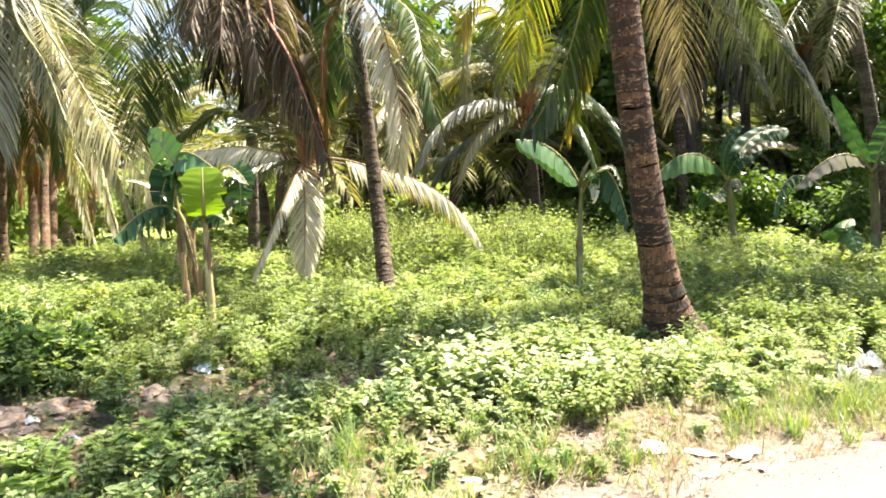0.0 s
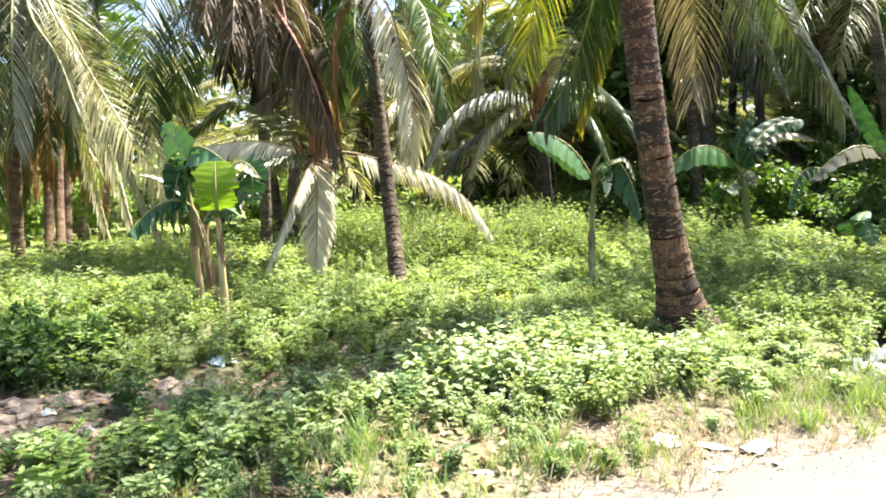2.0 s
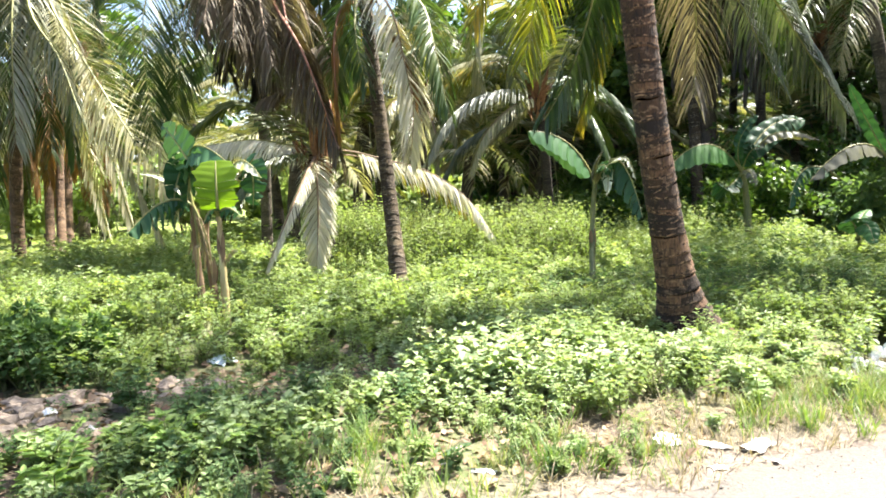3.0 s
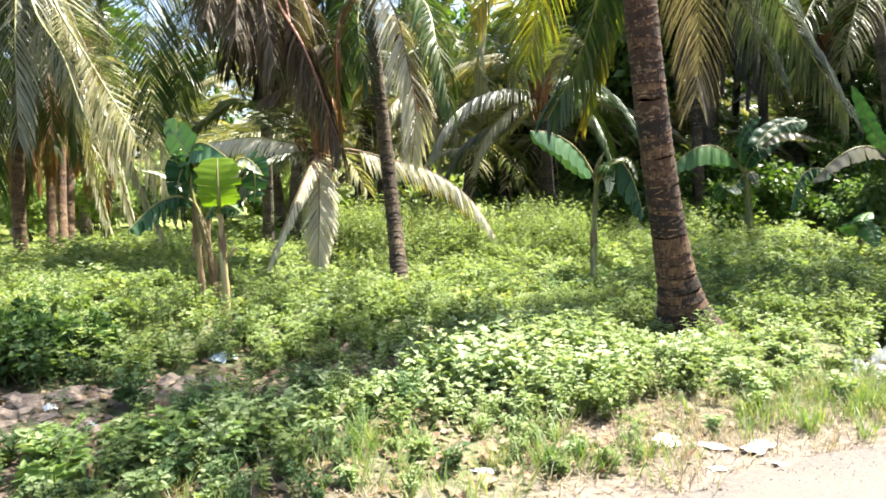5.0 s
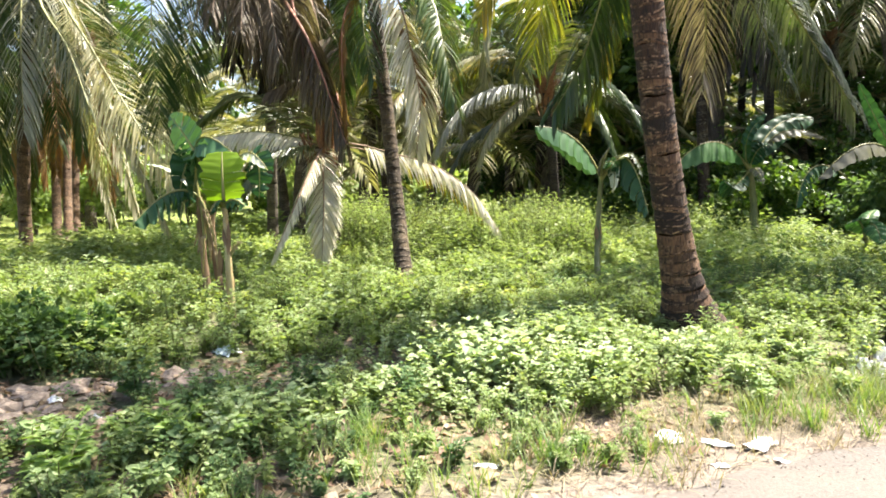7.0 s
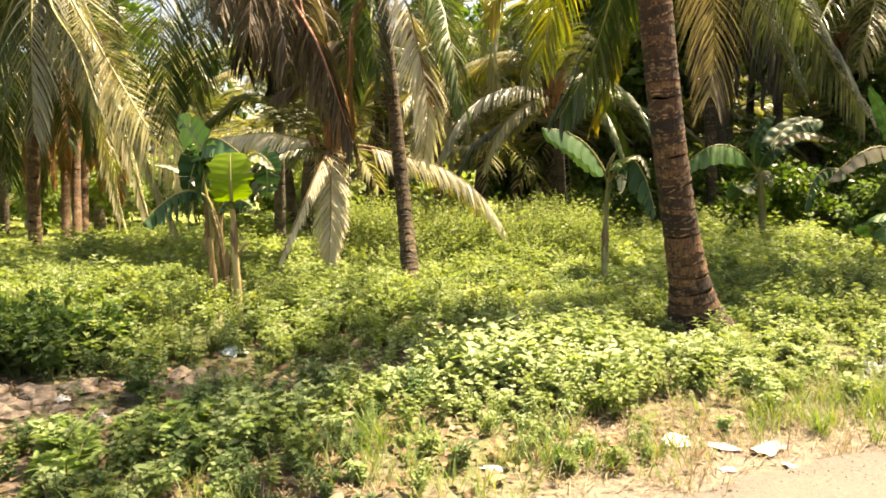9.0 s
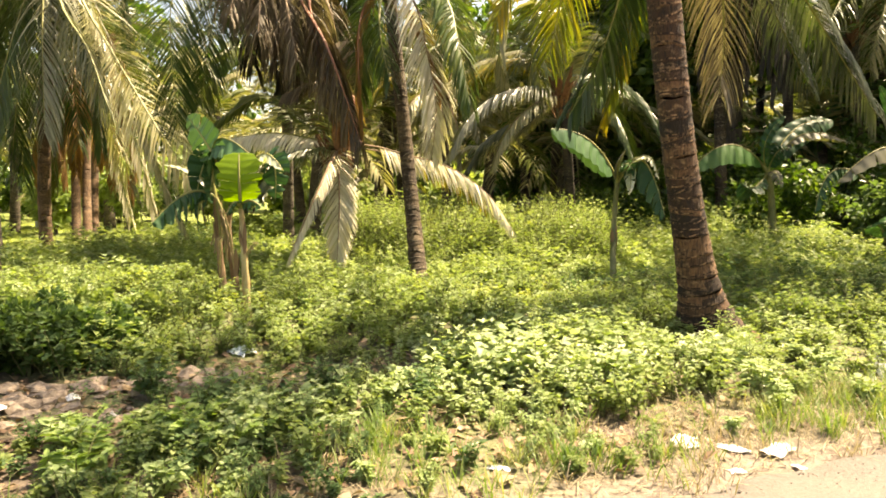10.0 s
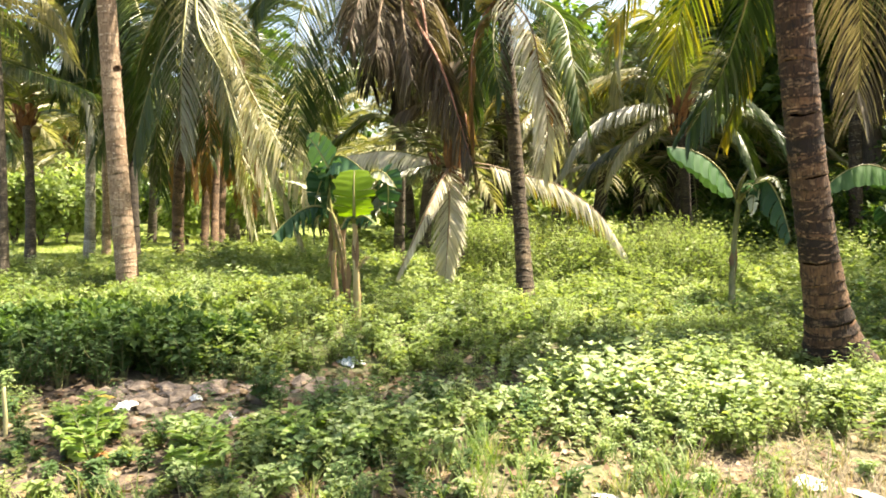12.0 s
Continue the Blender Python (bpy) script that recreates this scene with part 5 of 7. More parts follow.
banana_stem(banana_e, (q4[0], q4[1], -0.1), (q4[0], q4[1], 0.35), bf, 0.05, 0.035, BANANA_STEM, 8)
banana_leaf(banana_e, bf, (6.48, 11.50, 0.87), (6.19, 11.30, 0.84), 0.36, BANANA_LEAF, 0.1, 0.3, 0.4, 61, 30)
banana_leaf(banana_e, bf, (6.65, 11.40, 0.83), (6.62, 11.10, 0.54), 0.36, BANANA_LEAF, 0.1, 0.3, 0.4, 62, 30)
banana_leaf(banana_e, bf, (6.78, 11.80, 0.90), (7.15, 12.20, 1.03), 0.34, BANANA_LEAF, 0.1, 0.3, 0.3, 63, 0)

# Distant banana plants at the foot of the trees
def far_banana(x, y, tall, seed):
    rng = random.Random(seed)
    ob = base_of("banana_plant", (x, y, 0.0), "banana plant at the foot of the trees", "banana plant", "banana plants")
    top = (x + 0.1, y, tall * 0.55)
    banana_stem(ob, (x, y, -0.1), (x, y, tall * 0.3), top, 0.1, 0.07, BANANA_STEM, seed)
    for i in range(7):
        a = i * 0.9 + rng.uniform(-0.3, 0.3)
        ln = tall * rng.uniform(0.5, 0.75)
        h = Vector((math.sin(a), math.cos(a), 0))
        up = rng.uniform(0.3, 0.75)
        pm = Vector(top) + h * ln * 0.45 + Vector((0, 0, ln * up * 0.6))
        p2 = Vector(top) + h * ln * 0.85 + Vector((0, 0, ln * (up - 0.3) * 0.8))
        banana_leaf(ob, top, pm, p2, 0.5, BANANA_LEAF, 0.25, 0.3, 0.4, seed * 10 + i, 0)


far_banana(*(1.19, 24.88), 2.2, 71)
far_banana(*(9.67, 20.36), 2.6, 72)
far_banana(*(8.36, 21.91), 2.4, 73)
far_banana(*(0.14, 22.70), 1.8, 74)
far_banana(*(11.92, 23.84), 3.0, 75)
far_banana(*(7.15, 24.30), 2.4, 76)
far_banana(*(13.34, 23.70), 4.2, 77)
far_banana(*(11.43, 25.26), 3.6, 78)


# ---------------------------------------------------------------- broadleaf trees behind
def leaf_cloud(centres, radii, count, size, rng, flatten=0.8):
    """Folded diamond leaves strewn in and on a set of clumps, thinner towards their middle."""
    k = rng.integers(0, len(centres), count)
    d = unit(rng.normal(0, 1, (count, 3)))
    r = radii[k] * rng.uniform(0.35, 1.08, count) ** 0.6
    pos = centres[k] + d * r[:, None] * np.array([1, 1, flatten])
    way = unit(d + rng.normal(0, 0.7, (count, 3)) + np.array([0, 0, -0.35]))
    acr = unit(np.cross(way, rng.normal(0, 0.6, (count, 3)) + np.array([0, 0, 1.0])))
    nrm = np.cross(acr, way)
    ln = size * rng.uniform(0.6, 1.35, count)[:, None]
    wd = ln * rng.uniform(0.24, 0.38, count)[:, None]
    mid = pos + way * ln * 0.45
    v = np.stack([pos, mid + acr * wd + nrm * wd * 0.3, pos + way * ln, mid - acr * wd + nrm * wd * 0.3], 1)
    b = np.arange(count) * 4
    t = np.concatenate([np.stack([b, b + 1, b + 2], -1), np.stack([b, b + 2, b + 3], -1)])
    return v.reshape(-1, 3), t


def broadleaf(x, y, tall, spread, seed, leaves=5000, size=0.2, low=0.25, label="broad-leaved tree with dense dark green foliage"):
    rng = np.random.default_rng(seed)
    ob = base_of("tree", (x, y, 0.0), label, "tree", "trees behind the grove")
    top = np.array([rng.uniform(-0.4, 0.4), rng.uniform(-0.3, 0.3), tall * 0.75])
    pts, tan = bezier((0, 0, -0.15), (top[0] * 0.3, top[1] * 0.5, tall * 0.4), top, 12)
    v, q = tube(pts, np.linspace(tall * 0.024, tall * 0.007, 12), 9)
    vs, fs, off = [v], [q], len(v)
    cen, rad = [], []
    for i in range(16):
        f = rng.uniform(low, 1.0)
        k = int(f * 11)
        a = i * 2.4 + rng.uniform(-0.4, 0.4)
        ln = spread * rng.uniform(0.4, 1.0) * (1.15 - 0.5 * f)
        tip = pts[k] + np.array([math.cos(a) * ln, math.sin(a) * ln, ln * rng.uniform(0.1, 0.6)])
        lp, _ = bezier(pts[k], (pts[k] + tip) / 2 + np.array([0, 0, -0.1 * ln]), tip, 6)
        v, q = tube(lp, np.linspace(tall * 0.009, 0.01, 6), 6)
        vs.append(v)
        fs.append(q + off)
        off += len(v)
        for w in (0.55, 0.8, 1.0):
            cen.append(lp[int(w * 5)] + rng.normal(0, 0.15, 3))
            rad.append(spread * rng.uniform(0.16, 0.34))
    part("trunk", mesh_of("trunk", np.concatenate(vs), [np.concatenate(fs)]), TREE_BARK, ob)
    v, t = leaf_cloud(np.array(cen), np.array(rad), leaves, size, rng)
    part("crown", mesh_of("crown", v, [t], False), TREE_LEAF, ob)
    return ob


for i, (tx, ty, th, sp) in enumerate(((5.0, 21.5, 6.5, 2.6), (12.0, 23.0, 9.5, 3.4), (15.5, 25.5, 10.0, 3.6), (2.2, 23.5, 6.0, 2.4),
                                      (19.5, 26.0, 8.5, 3.4))):
    broadleaf(tx, ty, th, sp, 400 + i, 5500, 0.34, 0.3)
# Trees added out of view on the right, to keep sun off that side.
for i, (tx, ty, th, sp) in enumerate(((12.5, 11.5, 9, 3.2), (13.5, 8.2, 9, 3.2), (16.5, 15.0, 11, 4.0), (19.0, 18.5, 12, 4.2), (15.5, 18.5, 11, 3.6), (23.0, 22.0, 13, 4.5), (19.5, 13.0, 11, 4.0))):
    broadleaf(tx, ty, th, sp, 420 + i, 6000, 0.36, 0.2, "unseen broad-leaved tree added to shade the right side")
for i, (tx, ty, th, sp) in enumerate(((-2.5, 36, 13, 4.5), (-7.5, 42, 12, 4.5), (-16.5, 44, 13, 4.5), (-22, 42, 14, 5), (-30, 40, 14, 5.5), (4, 34, 13, 4.5), (11, 34, 14, 4.5), (19, 36, 14, 5),
                                      (28, 38, 15, 5.5), (-38, 36, 14, 6), (-30, 31, 12, 5), (0.5, 42, 15, 5), (8, 41, 15, 5), (15, 42, 15, 5), (37, 36, 15, 6))):
    broadleaf(tx, ty, th, sp, 430 + i, 6500, 0.58, 0.05, "distant broad-leaved tree closing the grove")


# High crowns added only to block sun from the ground behind the palms.
for i, (tx, ty, th, sp) in enumerate(((7.0, 19.6, 12.0, 3.0), (4.4, 22.6, 12.5, 3.2))):
    broadleaf(tx, ty, th, sp, 450 + i, 7000, 0.36, 0.5, "tall broad-leaved tree added to shade the back of the grove")


def shrub(x, y, tall, spread_m, seed, leaves, size, mat, label):
    """A bush of thin forking stems with small clumps of leaves."""
    rng = np.random.default_rng(seed)
    ob = base_of("shrub", (x, y, 0.0), label, "shrub", "shrubs")
    vs, fs, off, cen, rad = [], [], 0, [], []
    for i in range(9):
        a = i * 2.4
        tip = np.array([math.cos(a) * spread_m * rng.uniform(0.2, 1), math.sin(a) * spread_m * rng.uniform(0.2, 1), tall * rng.uniform(0.55, 1)])
        pts, _ = bezier((rng.normal(0, 0.06), rng.normal(0, 0.06), -0.05), tip * np.array([0.4, 0.4, 0.55]), tip, 7)
        v, q = tube(pts, np.linspace(0.018, 0.006, 7), 5)
        vs.append(v)
        fs.append(q + off)
        off += len(v)
        for k in (3, 4, 5, 6):
            cen.append(pts[k] + rng.normal(0, 0.06, 3))
            rad.append(tall * rng.uniform(0.1, 0.2))
    part("stem", mesh_of("stem", np.concatenate(vs), [np.concatenate(fs)]), TREE_BARK, ob)
    v, t = leaf_cloud(np.array(cen), np.array(rad), leaves, size, rng)
    v[:, 2] = np.maximum(v[:, 2], 0.02)
    part("foliage", mesh_of("foliage", v, [t], False), mat, ob)


for i, ((sx, sy), th, sp) in enumerate((((-16.29, 18.47), 2.2, 1.1), ((-15.87, 18.97), 2.5, 1.1), ((-16.73, 17.98), 2.1, 1.0), ((-15.46, 19.80), 2.2, 1.1), ((-17.62, 17.57), 2.2, 1.1), ((-12.58, 20.49), 2.0, 1.1), ((-11.02, 21.89), 2.2, 1.1))):
    shrub(sx, sy, th, sp, 470 + i, 2200, 0.2, SHRUB_LIGHT, "bright green leafy shrub behind the lawn")
for i, ((sx, sy), th, sp) in enumerate((((6.2, 16.2), 1.5, 0.8), ((7.6, 17.2), 2.0, 1.0), ((8.8, 15.6), 1.6, 0.8), ((9.8, 17.5), 2.4, 1.0), ((5.0, 17.8), 1.9, 1.0), ((11.2, 16.0), 1.8, 0.9), ((3.9, 17.0), 1.5, 0.9),
                                           ((2.8, 16.6), 1.4, 0.8), ((6.9, 18.8), 3.0, 1.1), ((10.8, 19.0), 3.0, 1.2))):
    shrub(sx, sy, th, sp, 460 + i, 2400, 0.15, (WEED_DEEP, TREE_LEAF)[i % 2] if sx > 7.2 else TREE_LEAF, "leafy shrub in the shade of the trees")
for i, ((sx, sy), th, sp) in enumerate((((-5.07, 4.91), 0.46, 0.5), ((-4.61, 4.95), 0.5, 0.5), ((-4.21, 5.05), 0.52, 0.5), ((-3.86, 5.23), 0.55, 0.5), ((-3.49, 5.41), 0.52, 0.5), ((-3.21, 5.66), 0.5, 0.45),
                                        ((-3.30, 6.37), 0.42, 0.4), ((-4.64, 5.80), 0.55, 0.6), ((-4.00, 6.10), 0.5, 0.6))):
    shrub(sx, sy, th, sp, 455 + 31 * i, 4200, 0.068, (BUSH_LEAF, WEED_LEAF)[i >= 6], "low dense green bush behind the rubble strip")
for i in range(26):
    a = -46 + i * 3.1
    d = 27 + 3 * math.sin(i * 2.1)
    shrub(d * math.tan(radians(a)) if abs(a) < 45 else -29, d, 2.2 + 0.6 * math.sin(i * 1.7), 1.5, 480 + i, 1400, 0.3, (WEED_LEAF, TREE_LEAF, WEED_LIGHT)[i % 3], "leafy shrub at the back of the grove")


# ---------------------------------------------------------------- ground and road
def ground_height(x, y):
    x, y = np.asarray(x, float), np.asarray(y, float)
    h = 0.035 * np.sin(1.1 * x + 0.6 * y) * np.sin(0.8 * y - 0.4 * x) + 0.018 * np.sin(3.1 * x + 1.3) * np.sin(2.7 * y)
    edge = road_side(x, y)
    return h * np.clip(edge / 1.2, 0, 1) + 0.03 * np.clip(edge / 0.5, 0, 1)


ROAD_A, ROAD_B = np.array((0.93, 3.34)), np.array((2.44, 3.95))
ROAD_WAY = unit(ROAD_B - ROAD_A)
ROAD_IN = np.array([-ROAD_WAY[1], ROAD_WAY[0]])


def road_side(x, y):
    """Metres from the road's edge, positive in the grove."""
    w = 0.06 * np.sin(2.3 * np.asarray(x)) + 0.03 * np.sin(6.1 * np.asarray(x) + 1)
    return (np.asarray(x) - ROAD_A[0]) * ROAD_IN[0] + (np.asarray(y) - ROAD_A[1]) * ROAD_IN[1] + w


def grid_axis(lo, hi, fine_lo, fine_hi, step):
    out = [np.arange(fine_lo, fine_hi, step)]
    a = np.geomspace(step, max(hi - fine_hi, step * 2), 26)
    b = np.geomspace(step, max(fine_lo - lo, step * 2), 26)
    return np.concatenate([(fine_lo - b)[::-1], out[0], fine_hi + a])


def build_ground():
    xs, ys = grid_axis(-900, 900, -9, 9, 0.12), grid_axis(-900, 900, 0.5, 16, 0.12)
    X, Y = np.meshgrid(xs, ys)
    Z = ground_height(X, Y)
    rng = np.random.default_rng(3)
    near = (np.abs(X) < 9) & (Y > 0) & (Y < 16)
    Z = Z + rng.normal(0, 0.008, Z.shape) * near * (road_side(X, Y) > 0.1)
    Z = np.where(road_side(X, Y) < -0.05, -0.05, Z)
    n, m = X.shape
    i, j = np.meshgrid(np.arange(n - 1), np.arange(m - 1), indexing="ij")
    q = np.stack([i * m + j, i * m + j + 1, (i + 1) * m + j + 1, (i + 1) * m + j], -1).reshape(-1, 4)
    ob = part("ground", mesh_of("ground", np.stack([X, Y, Z], -1), [q]), SOIL)
    tagged(ob, "brown soil and thin grass of the grove", "ground", kind="structure")


def build_road():
    s = np.arange(-40, 40.01, 0.1)
    across = np.array([0.0, 0.03, 0.4, 1.5, 3.5, 6.0])
    rng = np.random.default_rng(4)
    S, C = np.meshgrid(s, across, indexing="ij")
    px = ROAD_A[0] + ROAD_WAY[0] * S
    py = ROAD_A[1] + ROAD_WAY[1] * S
    shift = 0.05 * np.sin(2.3 * px) + 0.02 * np.sin(9 * S)
    X = px - ROAD_IN[0] * (C + shift)
    Y = py - ROAD_IN[1] * (C + shift)
    Z = np.where(C < 0.01, -0.02, 0.012) + 0.02 * np.minimum(C, 3) / 3 + rng.normal(0, 0.0015, S.shape)
    n, m = S.shape
    i, j = np.meshgrid(np.arange(n - 1), np.arange(m - 1), indexing="ij")
    q = np.stack([i * m + j, i * m + j + 1, (i + 1) * m + j + 1, (i + 1) * m + j], -1).reshape(-1, 4)[:, ::-1]
    ob = part("road", mesh_of("road", np.stack([X, Y, Z], -1), [q]), ROAD)
    tagged(ob, "pale dusty worn road with a ragged edge", "road", kind="structure")


build_ground()
build_road()


# ---------------------------------------------------------------- weeds
def weed_template(kind, seed):
    """Leaves and stems of one weed, one metre tall: arrays to be scattered. Kinds: broad, fine, feather."""
    rng = np.random.default_rng(seed)
    pos, way, nrm, size, ratio = [], [], [], [], []
    stems = []
    shoots = {"broad": 5, "fine": 7, "feather": 5, "low": 4, "lance": 6}[kind]
    for k in range(shoots):
        a = k * 2.4 + rng.uniform(-0.5, 0.5)
        lean = rng.uniform(0.5, 1.25) if kind == "feather" else rng.uniform(0.1, 0.75)
        h = rng.uniform(0.6, 1.0)
        tip = np.array([math.cos(a) * lean * h * 0.8, math.sin(a) * lean * h * 0.8, h])
        pm = tip * 0.5 + np.array([math.cos(a), math.sin(a), 0]) * rng.uniform(-0.08, 0.08) + np.array([0, 0, 0.06])
        pts, tan = bezier((rng.normal(0, 0.04), rng.normal(0, 0.04), -0.08), pm, tip, 9)
        stems.append(pts)
        nodes = {"broad": 8, "fine": 13, "feather": 9, "low": 6, "lance": 9}[kind]
        for j in range(nodes):
            f = 0.22 + 0.78 * (j + rng.uniform(0, 0.5)) / nodes
            p = pts[min(int(f * 8), 8)] + (pts[min(int(f * 8) + 1, 8)] - pts[min(int(f * 8), 8)]) * (f * 8 % 1)
            t = tan[min(int(f * 8), 8)]
            b0 = j * 1.57 + rng.uniform(-0.4, 0.4)
            for e in (0, math.pi):
                out = np.array([math.cos(b0 + e), math.sin(b0 + e), 0])
                if kind == "feather":
                    side = unit(np.cross(t, [0, 0, 1.0])) * (1 if e else -1)
                    pos.append(p)
                    way.append(unit(side + t * rng.uniform(0.3, 0.8) + np.array([0, 0, rng.uniform(-0.4, 0.25)])))
                    nrm.append(unit(np.array([0, 0, 1.0]) + rng.normal(0, 0.4, 3)))
                    size.append(0.27 * (1.15 - 0.6 * abs(f - 0.5)) * rng.uniform(0.7, 1.15))
                    ratio.append(0.2)
                    continue
                pos.append(p + out * 0.02)
                way.append(unit(out + t * rng.uniform(0.1, 0.6) + np.array([0, 0, rng.uniform(-0.5, 0.1)])))
                nrm.append(unit(np.array([0, 0, 1.0]) + out * 0.3 + rng.normal(0, 0.25, 3)))
                size.append({"broad": 0.2, "fine": 0.13, "low": 0.26, "lance": 0.27}[kind] * rng.uniform(0.65, 1.2) * (1.1 - 0.35 * f))
                ratio.append({"broad": 0.36, "fine": 0.25, "low": 0.42, "lance": 0.16}[kind] * rng.uniform(0.85, 1.15))
        for e in range(4):
            a2 = e * 1.57 + 0.4
            pos.append(tip)
            way.append(unit(np.array([math.cos(a2), math.sin(a2), 0.6])))
            nrm.append(unit(np.array([-math.cos(a2), -math.sin(a2), 1.2])))
            size.append({"broad": 0.11, "fine": 0.08, "feather": 0.12, "low": 0.14, "lance": 0.17}[kind])
            ratio.append(0.27)
    return [np.array(a, float) for a in (pos, way, nrm, size, ratio)], stems


def leaves_mesh(pos, way, nrm, size, ratio, detail=True):
    """Ovate leaves folded along the midrib, one island each."""
    acr = unit(np.cross(way, nrm))
    up = np.cross(acr, way)
    L = size[:, None]
    W = L * ratio[:, None]
    n = len(pos)
    if detail:
        a, b = pos + way * L * 0.3 - up * L * 0.0, pos + way * L * 0.68 - up * L * 0.06
        v = np.stack([pos, a + acr * W + up * W * 0.35, b + acr * W * 0.72 + up * W * 0.2, pos + way * L - up * L * 0.16,
                      b - acr * W * 0.72 + up * W * 0.2, a - acr * W + up * W * 0.35, a, b], 1)
        i = np.arange(n)[:, None] * 8
        t = np.concatenate([i + np.array([[0, 1, 6]]), i + np.array([[2, 3, 7]]), i + np.array([[3, 4, 7]]), i + np.array([[0, 6, 5]])])
        q = np.concatenate([i + np.array([[1, 2, 7, 6]]), i + np.array([[6, 7, 4, 5]])])
        return v.reshape(-1, 3), [t, q]
    m = pos + way * L * 0.42
    v = np.stack([pos, m + acr * W + up * W * 0.3, pos + way * L - up * L * 0.1, m - acr * W + up * W * 0.3], 1)
    i = np.arange(n)[:, None] * 4
    return v.reshape(-1, 3), [np.concatenate([i + np.array([[0, 1, 2]]), i + np.array([[0, 2, 3]])])]


TEMPLATES = {k: [weed_template(k, 500 + 10 * i + j) for j in range(4)] for i, k in enumerate(("broad", "fine", "feather", "low", "lance"))}


def spread(places, heights, kinds, seed, detail=True, thin=1.0, leaf_scale=1.0, stems=True):
    """All the leaves and stems of many weeds: two meshes' worth of arrays."""
    rng = np.random.default_rng(seed)
    out = [[] for _ in range(5)]
    sv, sf, off = [], [], 0
    for (x, y), h, kd in zip(places, heights, kinds):
        (pos, way, nrm, size, ratio), st = TEMPLATES[kd][rng.integers(0, 4)]
        a = rng.uniform(0, 6.28)
        ca, sa = math.cos(a), math.sin(a)
        m = np.array([[ca, -sa, 0], [sa, ca, 0], [0, 0, 1]])
        wide = rng.uniform(0.85, 1.25)
        keep = rng.random(len(pos)) < thin
        g = float(ground_height(x, y))
        scale3 = np.array([h * wide, h * wide, h])
        out[0].append((pos[keep] @ m.T) * scale3 + np.array([x, y, g]))
        out[1].append(way[keep] @ m.T)
        out[2].append(nrm[keep] @ m.T)
        out[3].append(size[keep] * (0.22 + 0.55 * min(h, 0.5)) * leaf_scale * rng.choice([0.8, 1.0, 1.25], p=[0.45, 0.4, 0.15]))
        out[4].append(ratio[keep])
        if stems:
            for p in st:
                p = p[::2 if detail else 4]
                v, q = tube((p @ m.T) * scale3 + np.array([x, y, g]), np.linspace(0.006, 0.002, len(p)), 3)
                sv.append(v)
                sf.append(q + off)
                off += len(v)
    lv, lf = leaves_mesh(*[np.concatenate(o) for o in out], detail=detail)
    return lv, lf, (np.concatenate(sv) if stems else None), (np.concatenate(sf) if stems else None)


def hump(x, y, cx, cy, rx, ry):
    return np.exp(-((x - cx) / rx) ** 2 - ((y - cy) / ry) ** 2)


BUSH_AT = (-3.35, 4.63)
BAND = (np.array((-3.44, 4.43)), np.array((-2.29, 5.06)), np.array((-0.74, 5.46)))
HEAP_AT = (3.36, 5.74)
PALE_AT = (0.22, 5.05)
BARE_AT = (0.05, 3.74)
STONY_AT = (-2.85, 4.2)
EARTH_AT = (1.46, 4.63)
PAINTED_SUN_AT = (2.91, 6.14)
PAINTED_SHADE_AT = (4.27, 9.20)
LANCE_AT = (2.0, 6.1)


def front_left(x, y):
    """1 on the low ground between the road and the strip of rubble."""
    return np.clip((-0.1 - np.asarray(x)) / 0.6, 0, 1) * np.clip((5.0 - np.asarray(y)) / 0.5, 0, 1)


def front_right(x, y):
    """1 on the strip of dry grass and litter beside the road, towards the heap."""
    return np.clip((np.asarray(x) - 0.7) / 0.4, 0, 1) * np.clip((1.15 - road_side(x, y)) / 0.4, 0, 1)


def band(x, y):
    """1 on the strip of rubble and dead leaves that runs along before the bush, 0 away from it."""
    x, y = np.asarray(x, float), np.asarray(y, float)
    near = np.full(x.shape, 9.0)
    for a, b in zip(BAND, BAND[1:]):
        u = np.clip(((x - a[0]) * (b - a)[0] + (y - a[1]) * (b - a)[1]) / np.dot(b - a, b - a), 0, 1)
        near = np.minimum(near, np.hypot(x - a[0] - u * (b - a)[0], y - a[1] - u * (b - a)[1]))
    return np.exp(-(near / 0.43) ** 2)


def cover(x, y):
    """How thick the weeds grow, 0 to 1."""
    e = road_side(x, y)
    c = np.clip((e - 0.1 - 0.12 * np.clip(x, 0, 1)) / (0.4 + 0.6 * np.clip(x, 0, 1)), 0, 1) * (1 - 0.85 * hump(x, y, *EARTH_AT, 0.4, 0.25))
    c = c * (1 - 0.98 * np.clip(1.25 * band(x, y), 0, 1)) * (1 - 0.26 * front_left(x, y)) * (1 - 0.97 * hump(x, y, HEAP_AT[0] - 0.05, HEAP_AT[1] - 0.25, 0.6, 0.8)) * (1 - 0.96 * hump(x, y, *STONY_AT, 0.62, 0.42)) * (1 - 0.97 * hump(x, y, *BARE_AT, 0.85, 0.5)) * (1 - 0.8 * front_right(x, y)) * (1 - 0.9 * hump(x, y, -2.0, 5.85, 0.3, 0.28)) * (1 - 0.85 * hump(x, y, -2.85, 6.15, 0.3, 0.25))
    lawn = np.clip((y - 11.0) / 1.2, 0, 1) * np.clip((-x - 7.6) / 1.2, 0, 1)
    return c * (1 - 0.97 * lawn)


